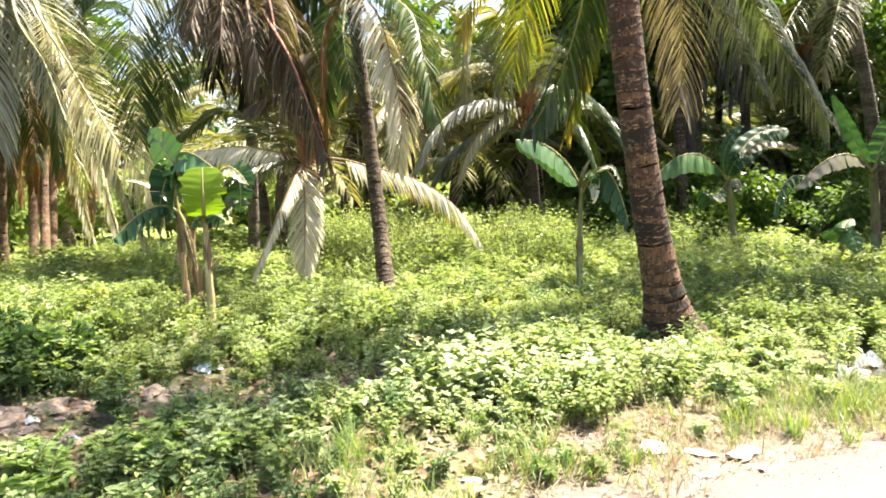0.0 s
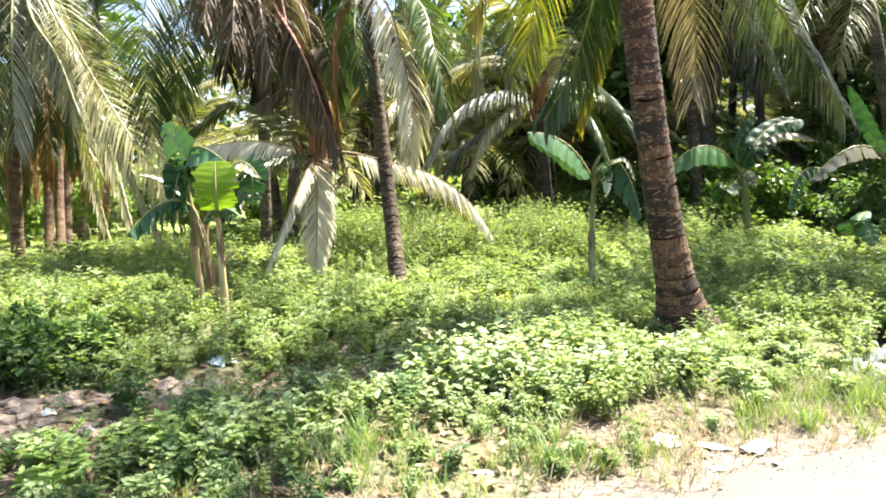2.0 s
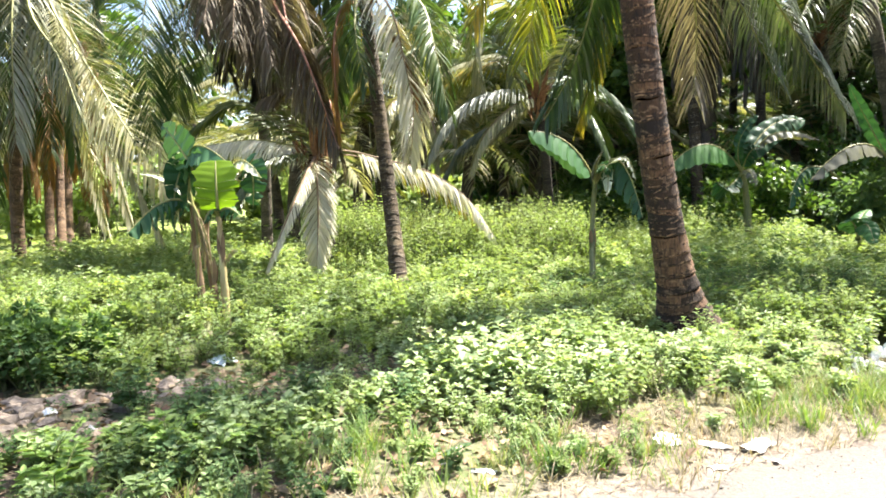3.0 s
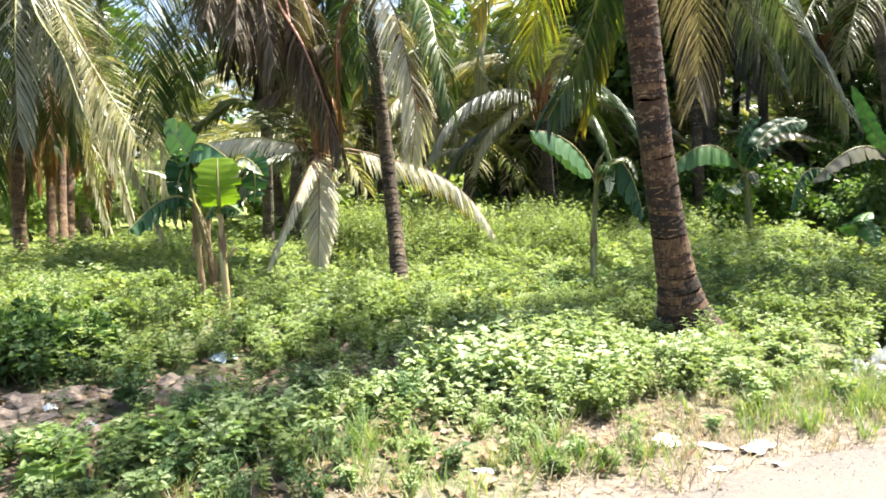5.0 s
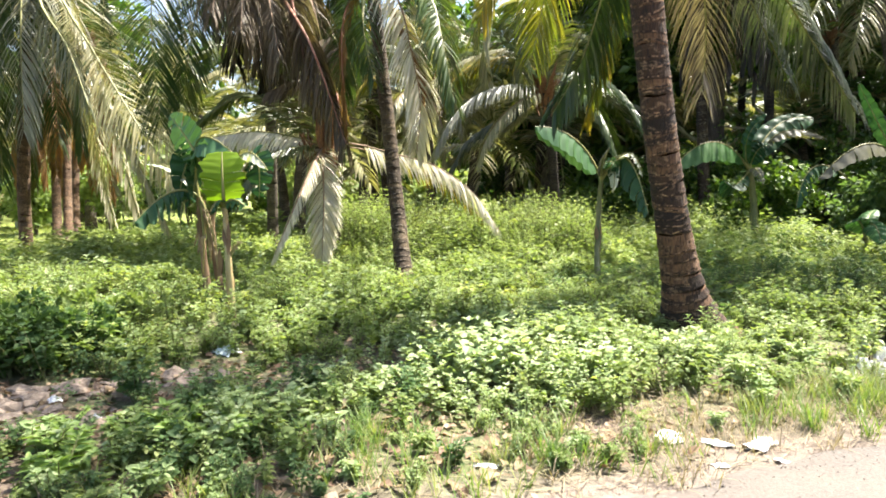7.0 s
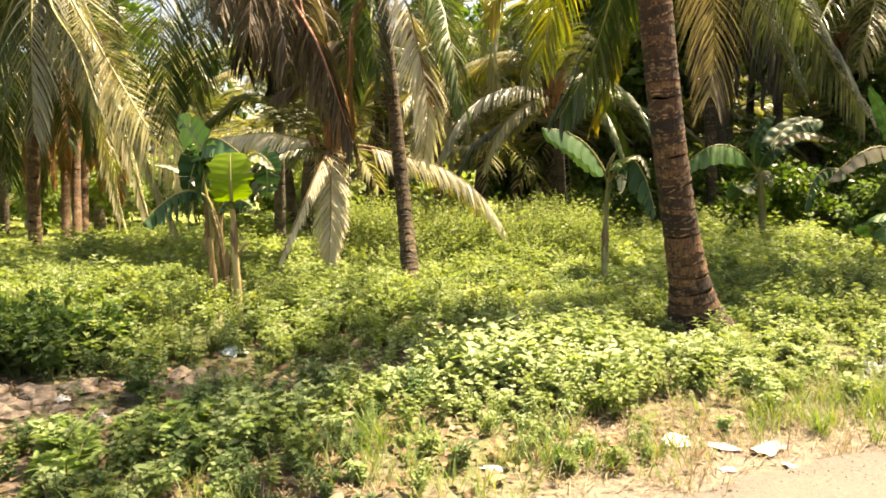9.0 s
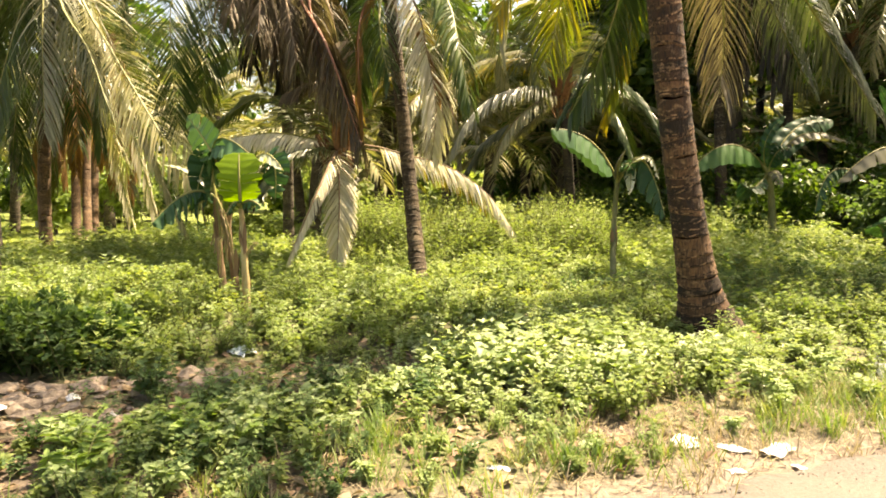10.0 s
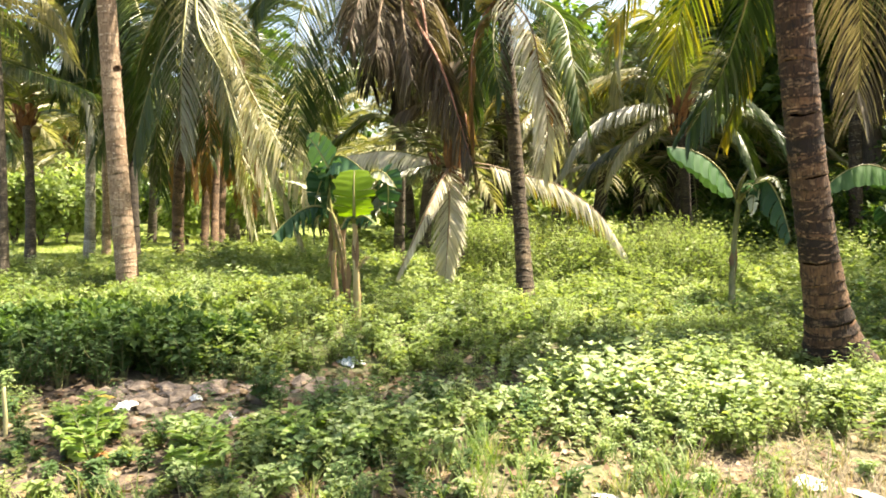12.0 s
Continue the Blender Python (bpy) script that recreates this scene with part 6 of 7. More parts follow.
def clumps(x, y):
    """Slow uneven variation over the ground, about -1 to 1."""
    return (np.sin(2.9 * x + 1.3 * np.sin(1.7 * y + 0.4)) * np.sin(2.3 * y + 0.9 * np.sin(2.1 * x)) + 0.6 * np.sin(1.1 * x - 0.8 * y + 2.0) + 0.5 * np.sin(5.3 * x + 2.2 * y) * np.sin(4.7 * y - 1.4 * x)) / 1.7


def tallness(x, y):
    """Height of the weeds in metres."""
    e = road_side(x, y)
    h = 0.25 + 0.08 * np.sin(1.7 * x + 0.5) * np.sin(1.3 * y) + 0.015 * np.clip(y - 6, 0, 12)
    h = h * (0.6 + 0.4 * np.clip(e / 1.6, 0, 1))
    h = h * (1 - 0.34 * front_left(x, y)) * (1 - 0.6 * band(x, y)) + 0.17 * hump(x, y, *PALE_AT, 0.95, 0.6)
    h = h + 0.3 * hump(x, y, *BUSH_AT, 1.5, 0.6) + 0.35 * hump(x, y, -6.0, 12.0, 2.0, 2.0) + 0.4 * hump(x, y, 5.0, 15.0, 3.0, 3.0) + 0.17 * hump(x, y, -2.95, 7.6, 0.7, 0.55)
    return h * (1 + 0.38 * clumps(x, y))


def scatter(x0, x1, y0, y1, per_m2, seed, clear=None):
    rng = np.random.default_rng(seed)
    n = int((x1 - x0) * (y1 - y0) * per_m2)
    x, y = rng.uniform(x0, x1, n), rng.uniform(y0, y1, n)
    # only the wedge in front of the camera's turning, with some room beside it
    ok = (x > -0.98 * y - 1.0) & (x < 0.66 * y + 1.0) & (rng.random(n) < cover(x, y))
    x, y = x[ok], y[ok]
    h = tallness(x, y) * rng.uniform(0.6, 1.3, len(x))
    return np.stack([x, y], 1), h, rng


def mound(x, y):
    """Height in metres of the thicket of tall weeds in the middle of the grove."""
    wide = np.clip((x + 2.9) / 0.8, 0, 1) * np.clip((2.75 - x) / 0.5, 0, 1)
    return 1.28 * wide * np.clip((y - 10.6) / 1.6, 0, 1) * (1 + 0.12 * clumps(x * 1.3, y))


def weed_patch(x0, x1, y0, y1, per_m2, seed, shares, label, mats, tall=None, **kw):
    """A stretch of weeds, one object of foliage for each leaf colour."""
    pl, h, rng = scatter(x0, x1, y0, y1, per_m2, seed)
    if tall:
        h = tall(pl[:, 0], pl[:, 1]) * rng.uniform(0.7, 1.08, len(pl))
        pl, h = pl[h > 0.35], h[h > 0.35]
    tone = 0.1 + 0.75 * rng.random(len(pl)) + 0.27 * clumps(pl[:, 0] + 3.1, pl[:, 1] * 0.8 + 1.7)
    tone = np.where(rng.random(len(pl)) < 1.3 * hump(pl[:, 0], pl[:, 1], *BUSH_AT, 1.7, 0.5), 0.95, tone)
    # Central clump of paler leaves; sun gleam is put into their whitish tone too.
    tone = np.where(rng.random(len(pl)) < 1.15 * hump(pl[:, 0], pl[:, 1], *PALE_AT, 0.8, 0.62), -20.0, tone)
    # Shade behind the near trunk, painted by choosing the deep green leaf colour.
    tone = np.where(rng.random(len(pl)) < 0.95 * hump(pl[:, 0], pl[:, 1], *PAINTED_SHADE_AT, 1.7, 1.5), 0.95, tone)
    # Sunlit patches painted with light and yellow leaf colours: left, middle, then right.
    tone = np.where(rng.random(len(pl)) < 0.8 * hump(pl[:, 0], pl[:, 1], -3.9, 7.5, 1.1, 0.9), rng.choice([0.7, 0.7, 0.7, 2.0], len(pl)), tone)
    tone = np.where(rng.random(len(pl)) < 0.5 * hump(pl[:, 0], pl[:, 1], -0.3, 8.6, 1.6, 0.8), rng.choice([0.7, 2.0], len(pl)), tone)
    tone = np.where(rng.random(len(pl)) < 0.75 * hump(pl[:, 0], pl[:, 1], *PAINTED_SUN_AT, 1.1, 0.8), rng.choice([0.3, 0.3, 0.7, 0.7, -20.0], len(pl)), tone)
    # Shade on the front left, painted with more of the deep green leaves.
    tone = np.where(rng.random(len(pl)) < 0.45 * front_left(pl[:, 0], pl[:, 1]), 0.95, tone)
    kinds = rng.choice(list(shares), len(pl), p=list(shares.values()))
    kinds = np.where((tone == -20.0) & (rng.random(len(pl)) < 0.6), "low", kinds)
    lance = rng.random(len(pl)) < 0.85 * hump(pl[:, 0], pl[:, 1], *LANCE_AT, 0.8, 0.6)
    kinds = np.where(lance, "lance", kinds)
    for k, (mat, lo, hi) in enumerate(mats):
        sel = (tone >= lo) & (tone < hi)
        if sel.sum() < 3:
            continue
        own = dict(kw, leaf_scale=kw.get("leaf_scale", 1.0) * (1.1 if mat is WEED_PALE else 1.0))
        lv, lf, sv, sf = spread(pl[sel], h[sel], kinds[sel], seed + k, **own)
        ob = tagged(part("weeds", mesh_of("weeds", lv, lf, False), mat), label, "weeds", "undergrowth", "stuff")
        if sv is not None:
            part("stalk", mesh_of("stalk", sv, [sf]), STEM_GREEN, ob)


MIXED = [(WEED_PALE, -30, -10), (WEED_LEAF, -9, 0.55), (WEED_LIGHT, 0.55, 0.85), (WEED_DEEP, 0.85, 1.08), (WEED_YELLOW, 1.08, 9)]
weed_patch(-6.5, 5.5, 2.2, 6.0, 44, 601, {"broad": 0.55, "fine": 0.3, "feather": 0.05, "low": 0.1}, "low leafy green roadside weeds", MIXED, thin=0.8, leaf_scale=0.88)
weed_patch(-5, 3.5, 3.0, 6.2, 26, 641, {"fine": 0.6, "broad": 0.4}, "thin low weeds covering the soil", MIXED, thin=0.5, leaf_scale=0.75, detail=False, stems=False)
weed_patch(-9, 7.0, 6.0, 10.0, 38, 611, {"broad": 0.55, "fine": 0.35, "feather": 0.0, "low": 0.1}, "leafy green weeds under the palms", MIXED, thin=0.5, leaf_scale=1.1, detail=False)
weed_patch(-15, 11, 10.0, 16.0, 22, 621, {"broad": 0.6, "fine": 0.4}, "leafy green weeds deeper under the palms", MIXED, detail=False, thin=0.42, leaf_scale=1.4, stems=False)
weed_patch(-3.2, 3.0, 10.8, 14.4, 40, 626, {"broad": 0.5, "fine": 0.5}, "tall leafy thicket of weeds under the palms", [(WEED_LEAF, -30, 0.55), (WEED_LIGHT, 0.55, 0.9), (WEED_YELLOW, 0.9, 9)], tall=mound, detail=False, leaf_scale=0.85)
weed_patch(-26, 19, 16.0, 27.0, 6, 631, {"broad": 0.7, "fine": 0.3}, "tall weeds at the back of the grove", MIXED, detail=False, thin=0.6, leaf_scale=2.2, stems=False)


def grass(x0, x1, y0, y1, per_m2, seed, tall, mat, label, keep, blades=7):
    """Tufts of arching grass blades."""
    rng = np.random.default_rng(seed)
    n = int((x1 - x0) * (y1 - y0) * per_m2)
    x, y = rng.uniform(x0, x1, n), rng.uniform(y0, y1, n)
    ok = (rng.random(n) < keep(x, y)) & (x > -0.98 * y - 1.0) & (x < 0.66 * y + 1.0)
    x, y = np.repeat(x[ok], blades), np.repeat(y[ok], blades)
    x, y = x + rng.normal(0, 0.025, len(x)), y + rng.normal(0, 0.025, len(x))
    m = len(x)
    a = rng.uniform(0, 6.28, m)
    start = np.stack([x, y, ground_height(x, y) - 0.01], 1)
    way = unit(np.stack([np.cos(a) * 0.45, np.sin(a) * 0.45, np.ones(m)], 1))
    acr = np.stack([-np.sin(a), np.cos(a), np.zeros(m)], 1)
    v, q = strips(start, way, acr, tall * rng.uniform(0.5, 1.25, m), np.full(m, 0.0055) * rng.uniform(0.6, 1.4, m), rng.uniform(0.1, 0.5, m), rng)
    tagged(part("grass", mesh_of("grass", v, [q], False), mat), label, "grass", "undergrowth", "stuff")


def verge(x, y):
    e = road_side(x, y)
    return (0.45 + 0.2 * np.clip(x - 0.6, 0, 1)) * np.clip(1 - np.abs(e - 0.55) / 0.6, 0, 1) * np.clip(0.85 + 0.4 * np.sin(2.1 * x + 0.6) + 2 * np.clip(x - 1.7, 0, 1), 0, 1) * (1 - 0.6 * np.clip((x - 0.1) * 2, 0, 1) * np.clip(2.6 - x, 0, 1)) * (1 - 0.9 * hump(x, y, *BARE_AT, 0.75, 0.3)) * (1 - 0.8 * hump(x, y, *EARTH_AT, 0.35, 0.2))


grass(-3.0, 4.5, 2.2, 6.5, 140, 651, 0.2, GRASS, "rough green grass tufts along the road edge", verge, 13)
grass(-3.0, 4.5, 2.2, 6.5, 60, 652, 0.15, STRAW, "dry straw-coloured grass along the road edge", lambda x, y: np.clip(1 - np.abs(road_side(x, y) - 0.7) / 0.8, 0, 1) * (0.25 + 0.75 * np.clip((x - 0.1) * 2, 0, 1)) * (1 + front_right(x, y)) * (1 - 0.8 * hump(x, y, *BARE_AT, 0.75, 0.3)), 7)
grass(1.8, 4.2, 3.9, 5.6, 150, 654, 0.22, GRASS, "long bright green grass at the road edge", lambda x, y: np.clip(1.2 * hump(x, y, 2.85, 4.75, 0.4, 0.22) + 0.9 * hump(x, y, 1.95, 4.4, 0.22, 0.16), 0, 1), 14)
grass(-1.6, 1.6, 3.0, 4.6, 150, 655, 0.22, GRASS, "tufts of tall green grass at the road edge", lambda x, y: np.clip(1.1 * hump(x, y, 0.56, 3.62, 0.16, 0.1) + hump(x, y, -0.62, 3.85, 0.3, 0.16) + 0.8 * hump(x, y, 1.0, 3.75, 0.14, 0.09), 0, 1), 14)
grass(-26, -5.0, 9.0, 26.0, 40, 653, 0.13, LAWN_GRASS_LIT, "short grass of the lawn under the palms", lambda x, y: np.clip((y - 10.5) / 1.5, 0, 1) * np.clip((-x - 7.0) / 1.5, 0, 1), 6)


def thatch(x0, x1, y0, y1, per_m2, seed, mat, label, keep):
    """Dead grass stalks lying on the soil."""
    rng = np.random.default_rng(seed)
    n = int((x1 - x0) * (y1 - y0) * per_m2)
    x, y = rng.uniform(x0, x1, n), rng.uniform(y0, y1, n)
    ok = rng.random(n) < keep(x, y)
    x, y = x[ok], y[ok]
    m = len(x)
    a = rng.uniform(0, 6.28, m)
    start = np.stack([x, y, ground_height(x, y) + rng.uniform(0.004, 0.03, m)], 1)
    way = unit(np.stack([np.cos(a), np.sin(a), rng.uniform(0, 0.25, m)], 1))
    v, q = strips(start, way, np.stack([-np.sin(a), np.cos(a), np.zeros(m)], 1), rng.uniform(0.06, 0.22, m), rng.uniform(0.003, 0.007, m), rng.uniform(0.02, 0.12, m), rng)
    v[:, 2] = np.maximum(v[:, 2], ground_height(v[:, 0], v[:, 1]) + 0.002)
    tagged(part("dry_grass", mesh_of("dry_grass", v, [q], False), mat), label, "dry grass", "litter", "stuff")


thatch(-4.5, 4.5, 2.2, 6.0, 700, 671, STRAW, "straw-coloured dead grass lying on the verge", lambda x, y: np.clip(1.2 - np.abs(road_side(x, y) - 0.6) / 0.9, 0, 1) * (road_side(x, y) > 0.0) * (0.4 + 0.6 * np.clip((x - 0.1) * 2, 0, 1)) * (1 - 0.85 * hump(x, y, *BARE_AT, 0.8, 0.4)))


def litter(x0, x1, y0, y1, per_m2, seed, size, mat, label, keep):
    rng = np.random.default_rng(seed)
    n = int((x1 - x0) * (y1 - y0) * per_m2)
    x, y = rng.uniform(x0, x1, n), rng.uniform(y0, y1, n)
    ok = rng.random(n) < keep(x, y)
    x, y = x[ok], y[ok]
    m = len(x)
    a = rng.uniform(0, 6.28, m)
    pos = np.stack([x, y, ground_height(x, y) + rng.uniform(0.005, 0.03, m)], 1)
    way = unit(np.stack([np.cos(a), np.sin(a), rng.normal(0, 0.25, m)], 1))
    nrm = unit(np.stack([rng.normal(0, 0.35, m), rng.normal(0, 0.35, m), np.ones(m)], 1))
    v, f = leaves_mesh(pos, way, nrm, size * rng.uniform(0.5, 1.5, m), rng.uniform(0.25, 0.5, m))
    tagged(part("leaf_litter", mesh_of("leaf_litter", v, f, False), mat), label, "dead leaves", "litter", "stuff")


litter(-6, 4, 2.3, 7.0, 240, 661, 0.062, LITTER, "dry brown fallen leaves on the soil",
       lambda x, y: np.clip(0.2 + 1.3 * band(x, y) + 0.6 * front_left(x, y) + 1.3 * hump(x, y, *BARE_AT, 1.1, 0.5) + 1.2 * hump(x, y, *STONY_AT, 0.7, 0.5), 0, 1) * np.clip((road_side(x, y) - 0.15) / 0.4, 0, 1))


def gravel(per_m, seed):
    """Loose pebbles along the road's edge."""
    rng = np.random.default_rng(seed)
    n = per_m * 9
    t = rng.uniform(-3.5, 5.5, n)
    e = rng.normal(-0.05, 0.16, n)
    x = ROAD_A[0] + ROAD_WAY[0] * t + ROAD_IN[0] * e
    y = ROAD_A[1] + ROAD_WAY[1] * t + ROAD_IN[1] * e
    r = rng.uniform(0.002, 0.007, n) * np.where(rng.random(n) < 0.05, 2, 1)
    z = np.where(road_side(x, y) < 0, 0.013, ground_height(x, y)) + r * 0.3
    c = np.stack([x, y, z], 1)
    ax = np.array([[1, 0, 0], [-1, 0, 0], [0, 1, 0], [0, -1, 0], [0, 0, 0.7], [0, 0, -0.7]], float)
    v = c[:, None] + ax[None] * (r[:, None, None] * rng.uniform(0.6, 1.3, (n, 6, 1)))
    f = np.array([[0, 2, 4], [2, 1, 4], [1, 3, 4], [3, 0, 4], [2, 0, 5], [1, 2, 5], [3, 1, 5], [0, 3, 5]])
    f = (np.arange(n)[:, None, None] * 6 + f[None]).reshape(-1, 3)
    tagged(part("gravel", mesh_of("gravel", v.reshape(-1, 3), [f], False), ROAD), "loose grey-brown gravel along the road edge", "gravel", "litter", "stuff")


gravel(140, 681)


def single_weed(kind, variant, tall, mat, label):
    """A weed that stands out by itself: woody stalk and its foliage."""
    (pos, way, nrm, size, ratio), st = TEMPLATES[kind][variant]
    ob = base_of("weed_plant", (0, 0, 0), label, "weed", "roadside weeds")
    sv, sf, off = [], [], 0
    for p in st:
        v, q = tube(p * tall, np.linspace(0.006, 0.002, len(p)), 4)
        sv.append(v)
        sf.append(q + off)
        off += len(v)
    part("stalk", mesh_of("stalk", np.concatenate(sv), [np.concatenate(sf)]), STEM_GREEN, ob)
    v, f = leaves_mesh(pos * tall, way, nrm, size * (0.22 + 0.55 * tall), ratio)
    part("foliage", mesh_of("foliage", v, f, False), mat, ob)
    return ob


FERNY = [single_weed("feather", i, 0.23 + 0.025 * i, WEED_FRESH, "bright green weed with feathery leaves beside the road") for i in range(4)]
LEAFY = [single_weed("broad", i, 0.2 + 0.03 * i, (WEED_LEAF, WEED_LIGHT)[i % 2], "low weed with broad green leaves beside the road") for i in range(4)]
TALL = [single_weed("fine", i, 0.42 + 0.05 * i, WEED_LEAF, "slender upright weed rising above the others") for i in range(4)]
rng = random.Random(23)
spots = [("f", at) for at in ((-2.29, 3.76), (-2.10, 3.55), (-1.72, 3.66), (-1.66, 3.90), (-2.78, 3.50), (-2.95, 3.66), (-2.62, 3.30), (-1.30, 3.62), (-1.95, 3.25))]
for k in range(20):
    spots.append(("l", (rng.uniform(-2.2, -0.7), rng.uniform(3.4, 4.5))))
for k in range(8):
    spots.append(("l", (rng.uniform(0.5, 2.4), rng.uniform(4.5, 5.2))))
for k in range(40):
    spots.append(("t", (rng.uniform(-5.0, 5.0), rng.uniform(6.2, 11.0))))
for k in range(14):
    spots.append(("t", (rng.uniform(3.2, 5.6), rng.uniform(6.4, 8.6))))
for k, (which, (wx, wy)) in enumerate(spots):
    if road_side(wx, wy) < 0.3:
        continue
    home = {"f": FERNY, "l": LEAFY, "t": TALL}[which]
    m = pose(wx, wy, float(ground_height(wx, wy)) - 0.01, 0, 0, rng.uniform(0, 360))
    if home[k % 4].location.length == 0:
        home[k % 4].matrix_basis = m
    else:
        copy_thing(home[k % 4], m)
for ob in FERNY + LEAFY + TALL:
    if ob.location.length == 0:
        ob.location = (-1.5 + 0.2 * rng.random(), 4.4, 0.03)


# ---------------------------------------------------------------- rubble and rubbish
def chunk_mesh(name, sx, sy, sz, seed, cuts=1):
    bm = bmesh.new()
    bmesh.ops.create_icosphere(bm, subdivisions=cuts, radius=1)
    for v in bm.verts:
        k = 1 + 0.55 * noise.noise(v.co * 1.7 + Vector((seed * 3.1, 0, 0))) + 0.35 * noise.noise(v.co * 4.1 + Vector((0, seed * 2.3, 0)))
        v.co = Vector((v.co.x * sx * k, v.co.y * sy * k, v.co.z * sz * k))
    me = bpy.data.meshes.new(name)
    bm.to_mesh(me)
    bm.free()
    return me


def crumpled(name, sx, sy, seed, high=0.03):
    """A crumpled thin sheet with some thickness."""
    rng = np.random.default_rng(seed)
    n = 17
    u = np.linspace(-1, 1, n)
    X, Y = np.meshgrid(u, u)
    r = np.hypot(X, Y)
    X, Y = X * (1 - 0.22 * np.clip(r - 0.75, 0, 1)), Y * (1 - 0.22 * np.clip(r - 0.75, 0, 1))
    Z = np.zeros_like(X)
    for k in range(7):
        a, f, p = rng.uniform(0, 3.14), rng.uniform(2, 9), rng.uniform(0, 6.28)
        Z += np.abs(np.sin((X * np.cos(a) + Y * np.sin(a)) * f + p)) / f ** 0.6
    Z = high * (Z / 2.2) * np.clip(1.15 - r * 0.8, 0.1, 1) + rng.normal(0, high * 0.06, X.shape)
    Z -= Z.min()
    top = np.stack([X * sx * (1 + 0.15 * np.sin(Y * 4 + seed)), Y * sy * (1 + 0.15 * np.cos(X * 5 + seed)), Z], -1).reshape(-1, 3)
    bot = top - np.array([0, 0, 0.003])
    i, j = np.meshgrid(np.arange(n - 1), np.arange(n - 1), indexing="ij")
    q = np.stack([i * n + j, i * n + j + 1, (i + 1) * n + j + 1, (i + 1) * n + j], -1).reshape(-1, 4)
    ring = np.concatenate([np.arange(n), np.arange(1, n) * n + n - 1, (n - 1) * n + np.arange(n - 2, -1, -1), np.arange(n - 2, 0, -1) * n])
    nxt = np.roll(ring, -1)
    rim = np.stack([ring, ring + n * n, nxt + n * n, nxt], -1)
    return mesh_of(name, np.concatenate([top, bot]), [q, q[:, ::-1] + n * n, rim], False)


rng = random.Random(17)
for k in range(185):
    u = rng.random() ** 1.6 * 1.4
    i0 = 0 if u < 1 else 1
    at = BAND[i0] + (BAND[i0 + 1] - BAND[i0]) * (u - i0)
    if k >= 120:
        at = (STONY_AT[0] + rng.gauss(0, 0.3), STONY_AT[1] + rng.gauss(0, 0.12))
    cx = at[0] + rng.gauss(0, 0.06)
    cy = at[1] + rng.gauss(0, 0.15)
    s = rng.uniform(0.018, 0.05) if k % 4 else rng.uniform(0.055, 0.1)
    st = part("rubble_stone", chunk_mesh("rubble_stone", s * rng.uniform(1.0, 1.6), s, s * rng.uniform(0.4, 0.7), k), RUBBLE)
    st.location = (cx, cy, float(ground_height(cx, cy)) + s * 0.2)
    st.rotation_euler = (rng.uniform(-0.3, 0.3), rng.uniform(-0.3, 0.3), rng.uniform(0, 6.28))
    tagged(st, "broken grey-brown rubble piece lying in leaf litter", "stone", "rubble stones")

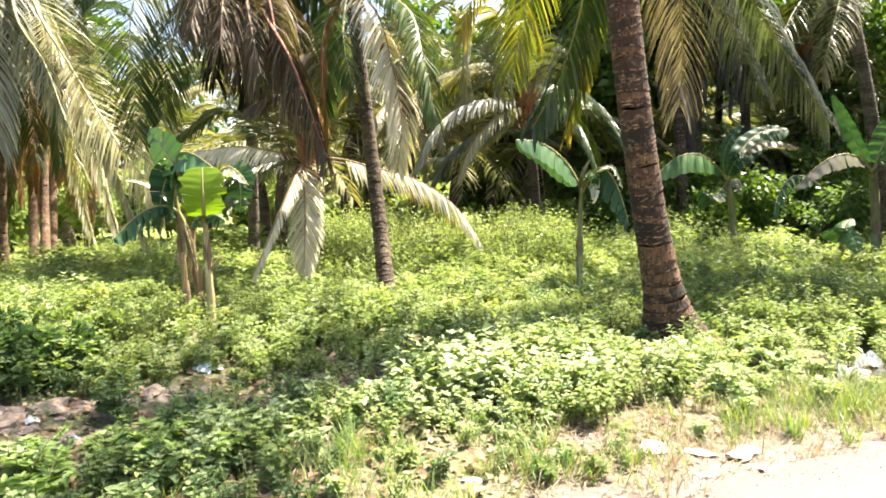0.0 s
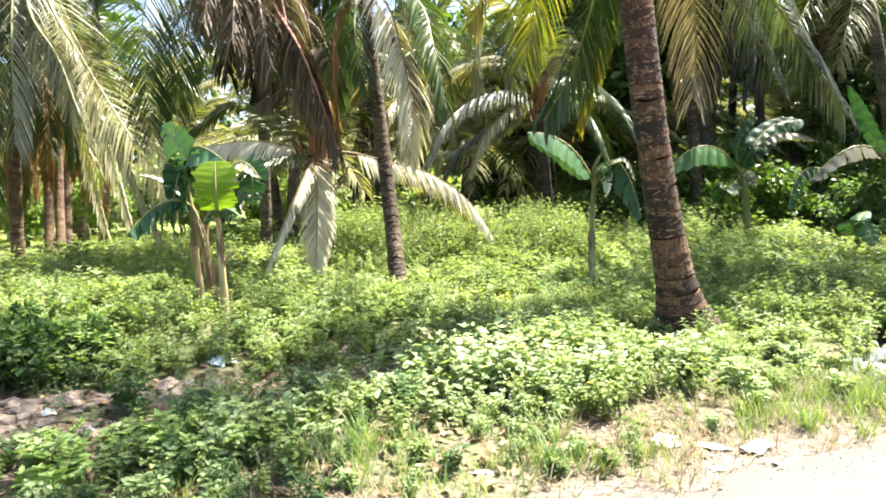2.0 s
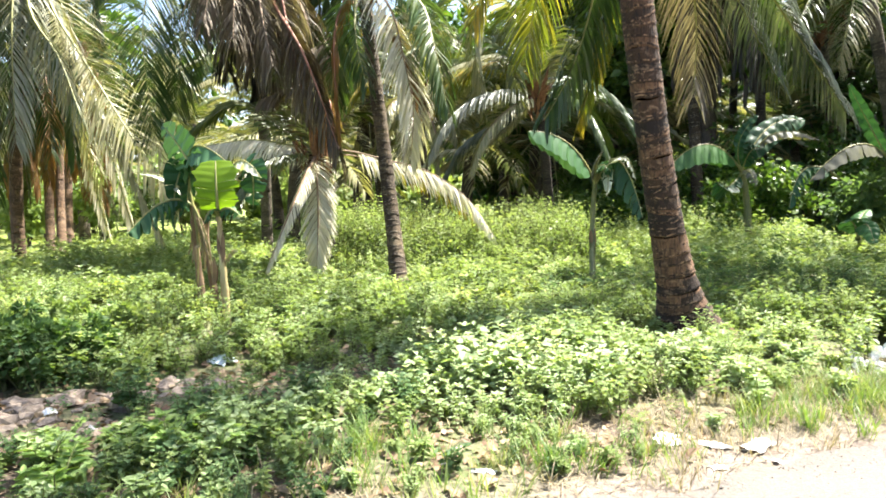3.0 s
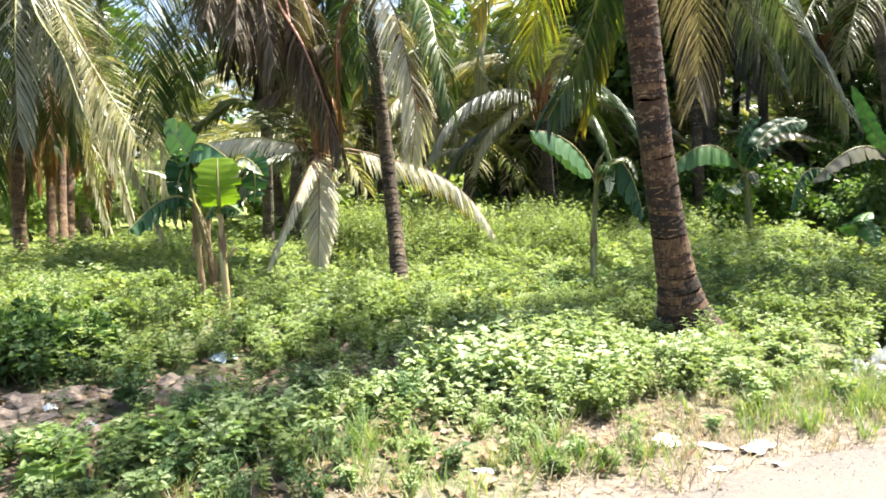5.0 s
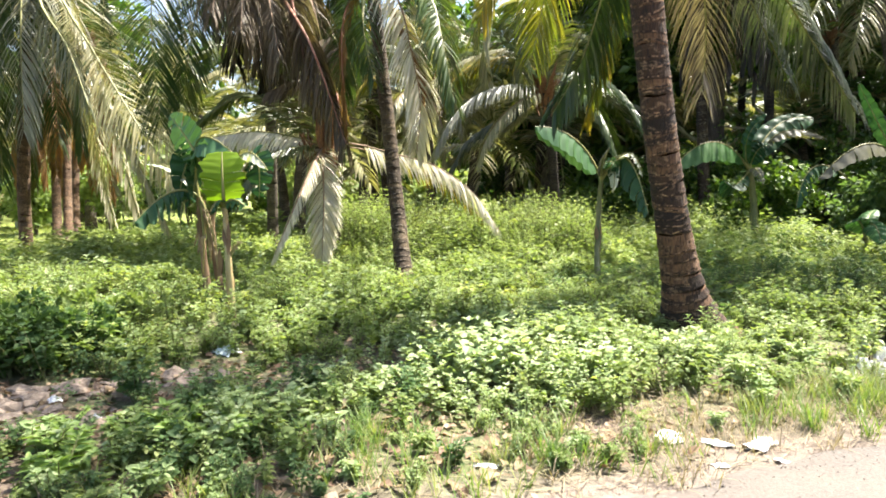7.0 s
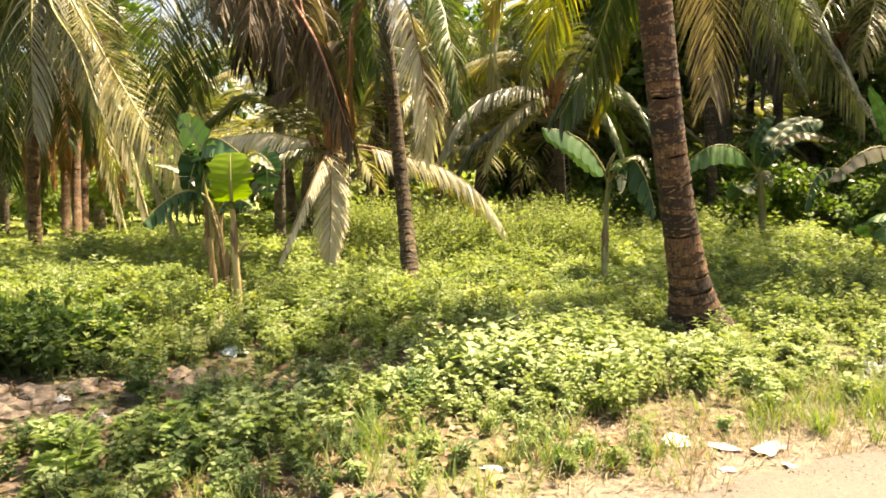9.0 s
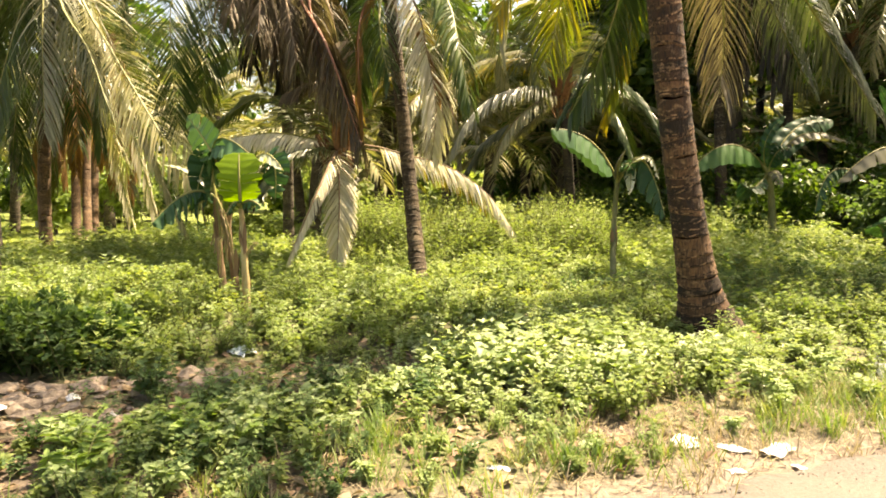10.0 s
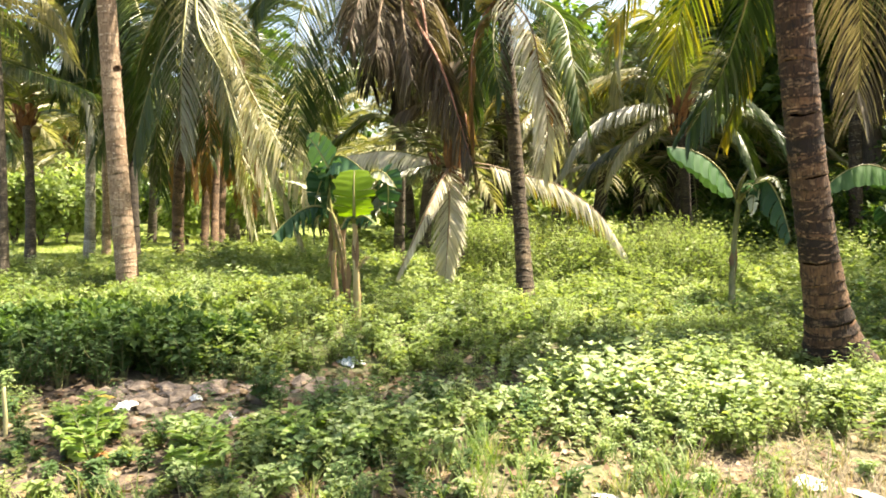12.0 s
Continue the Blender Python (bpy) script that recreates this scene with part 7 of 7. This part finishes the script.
for (gx, gy), sx, sy, mat, nm, label, cat, hi, seed in (
        ((1.21, 3.96), 0.11, 0.08, PAPER, "plastic_scrap", "crumpled white plastic scrap at the road edge", "rubbish", 0.015, 1),
        ((1.42, 3.93), 0.14, 0.045, PAPER, "paper_strip", "flat strip of white paper at the road edge", "rubbish", 0.012, 2),
        ((1.72, 3.92), 0.13, 0.065, CARTON, "torn_carton", "torn grey-white carton at the road edge", "rubbish", 0.018, 3),
        ((1.74, 3.70), 0.04, 0.02, PAPER, "paper_scrap", "small white paper scrap on the road", "rubbish", 0.01, 4),
        ((1.38, 3.62), 0.045, 0.03, PAPER, "paper_scrap", "small white paper scrap on the road", "rubbish", 0.01, 5),
        ((3.42, 5.92), 0.1, 0.07, PAPER, "plastic_sheet", "crumpled white plastic sheet among weeds", "rubbish", 0.16, 6),
        ((3.54, 5.75), 0.11, 0.08, PAPER, "plastic_sheet", "crumpled white plastic sheet among weeds", "rubbish", 0.16, 7),
        ((3.17, 5.46), 0.08, 0.05, PAPER, "plastic_sheet", "crumpled white plastic sheet among weeds", "rubbish", 0.13, 18),
        ((3.36, 5.58), 0.09, 0.06, CARTON, "carton_scrap", "torn grey-white carton scrap among weeds", "rubbish", 0.08, 19),
        ((3.28, 5.78), 0.06, 0.05, PAPER, "plastic_sheet", "crumpled white plastic sheet among weeds", "rubbish", 0.09, 25),
        ((3.50, 5.50), 0.05, 0.04, CARTON, "carton_scrap", "torn grey-white carton scrap among weeds", "rubbish", 0.07, 26),
        ((3.24, 5.62), 0.05, 0.035, PAPER, "plastic_sheet", "crumpled white plastic sheet among weeds", "rubbish", 0.08, 27),
        ((3.00, 5.34), 0.07, 0.04, PAPER, "plastic_sheet", "crumpled white plastic sheet among weeds", "rubbish", 0.1, 20),
        ((3.17, 5.25), 0.06, 0.04, PAPER, "plastic_sheet", "crumpled white plastic sheet among weeds", "rubbish", 0.1, 21),
        ((2.10, 5.06), 0.03, 0.02, PAPER, "paper_scrap", "small white paper scrap among weeds", "rubbish", 0.03, 22),
        ((-0.07, 3.65), 0.03, 0.02, PAPER, "paper_scrap", "small white paper scrap on the verge", "rubbish", 0.02, 23),
        ((0.13, 3.53), 0.07, 0.03, PAPER, "paper_strip", "flat strip of pale paper on bare soil", "rubbish", 0.01, 24),
        ((-2.08, 6.08), 0.12, 0.15, BLUE_BAG, "plastic_bag", "crumpled bluish-white plastic bag among weeds", "rubbish", 0.08, 8),
        ((-2.65, 4.42), 0.045, 0.04, PAPER, "plastic_cup", "small white plastic piece among weeds", "rubbish", 0.045, 9),
        ((-2.29, 4.23), 0.045, 0.035, PAPER, "plastic_cup", "small white plastic piece among weeds", "rubbish", 0.05, 10),
        ((-2.95, 4.07), 0.085, 0.06, PAPER, "white_wrapper", "crumpled white wrapper in the litter", "rubbish", 0.04, 11),
        ((-3.22, 4.22), 0.06, 0.04, YELLOW_WRAP, "yellow_wrapper", "yellow food wrapper in the litter", "rubbish", 0.025, 12),
        ((-3.20, 4.03), 0.065, 0.045, ORANGE_WRAP, "orange_wrapper", "orange-brown wrapper in the litter", "rubbish", 0.025, 13),
        ((-1.76, 3.27), 0.035, 0.02, YELLOW_WRAP, "yellow_wrapper", "yellow food wrapper at the road edge", "rubbish", 0.02, 14),
        ((-2.86, 6.33), 0.09, 0.06, PAPER, "paper_strip", "pale torn paper among weeds", "rubbish", 0.03, 15),
        ((-3.10, 6.27), 0.07, 0.05, PAPER, "paper_strip", "pale torn paper among weeds", "rubbish", 0.03, 16),
        ((-2.62, 3.42), 0.06, 0.045, ORANGE_WRAP, "red_wrapper", "faded reddish wrapper on the soil", "rubbish", 0.02, 17)):
    ob = part(nm, crumpled(nm, sx, sy, seed, hi), mat)
    lifted = 0.05 if hump(gx, gy, *STONY_AT, 0.6, 0.4) > 0.5 else 0.008
    ob.location = (gx, gy, float(ground_height(gx, gy)) + lifted)
    ob.rotation_euler = (0, 0, seed * 1.3)
    tagged(ob, label, cat, "rubbish")


# ---------------------------------------------------------------- small fixed things
def knot_hole():
    """The dark hole in the tan trunk: a ring of worn bark round a hollow."""
    bm = bmesh.new()
    n = 14
    rings = []
    for r, out in ((0.062, 0.0), (0.055, 0.016), (0.036, 0.01), (0.024, -0.03), (0.004, -0.05)):
        rings.append([bm.verts.new((r * math.cos(6.283 * k / n) * 1.25, -out, r * math.sin(6.283 * k / n) * (0.85 + 0.1 * math.sin(k)))) for k in range(n)])
    for a, b in zip(rings, rings[1:]):
        for k in range(n):
            bm.faces.new((a[k], a[(k + 1) % n], b[(k + 1) % n], b[k]))
    me = bpy.data.meshes.new("knot_hole")
    bm.to_mesh(me)
    bm.free()
    ob = part("knot_hole", me, BARK_RED, palm_h, "dark knot hole in the trunk")
    return ob


hole = knot_hole()
hole.location = Vector((-6.73, 9.20, 3.39)) - palm_h.location

post_at = (-15.68, 24.44)
post = base_of("post", (post_at[0], post_at[1], 0.0), "slender whitewashed post at the far side of the lawn", "post")
v, q = tube([(0, 0, -0.1), (0.01, 0, 0.5), (-0.02, 0, 1.1), (-0.06, 0, 1.75)], [0.05, 0.048, 0.045, 0.042], 8)
part("pole", mesh_of("pole", v, [q, np.arange(24, 32)[None]]), POST_PAINT, post)
bm = bmesh.new()
bmesh.ops.create_cube(bm, size=1)
for bv in bm.verts:
    bv.co = Vector((bv.co.x * 0.4, bv.co.y * 0.06, bv.co.z * 0.22))
bmesh.ops.bevel(bm, geom=bm.edges[:], offset=0.015, segments=2, affect="EDGES")
me = bpy.data.meshes.new("board")
bm.to_mesh(me)
bm.free()
board = part("board", me, PAPER, post, "small white board")
board.location = (-0.08, -0.06, 1.8)

stake_at = (-3.39, 3.54)
v, q = tube([(0, 0, -0.08), (0.005, 0, 0.12), (-0.004, 0, 0.26), (0.004, 0, 0.3)], [0.013, 0.013, 0.012, 0.007], 7)
stake = part("stake", mesh_of("stake", v, [q, np.arange(21, 28)[None]]), STRAW_WOOD)
stake.location = (stake_at[0], stake_at[1], float(ground_height(*stake_at)))
tagged(stake, "short pale yellowish stake standing in the verge", "stake")
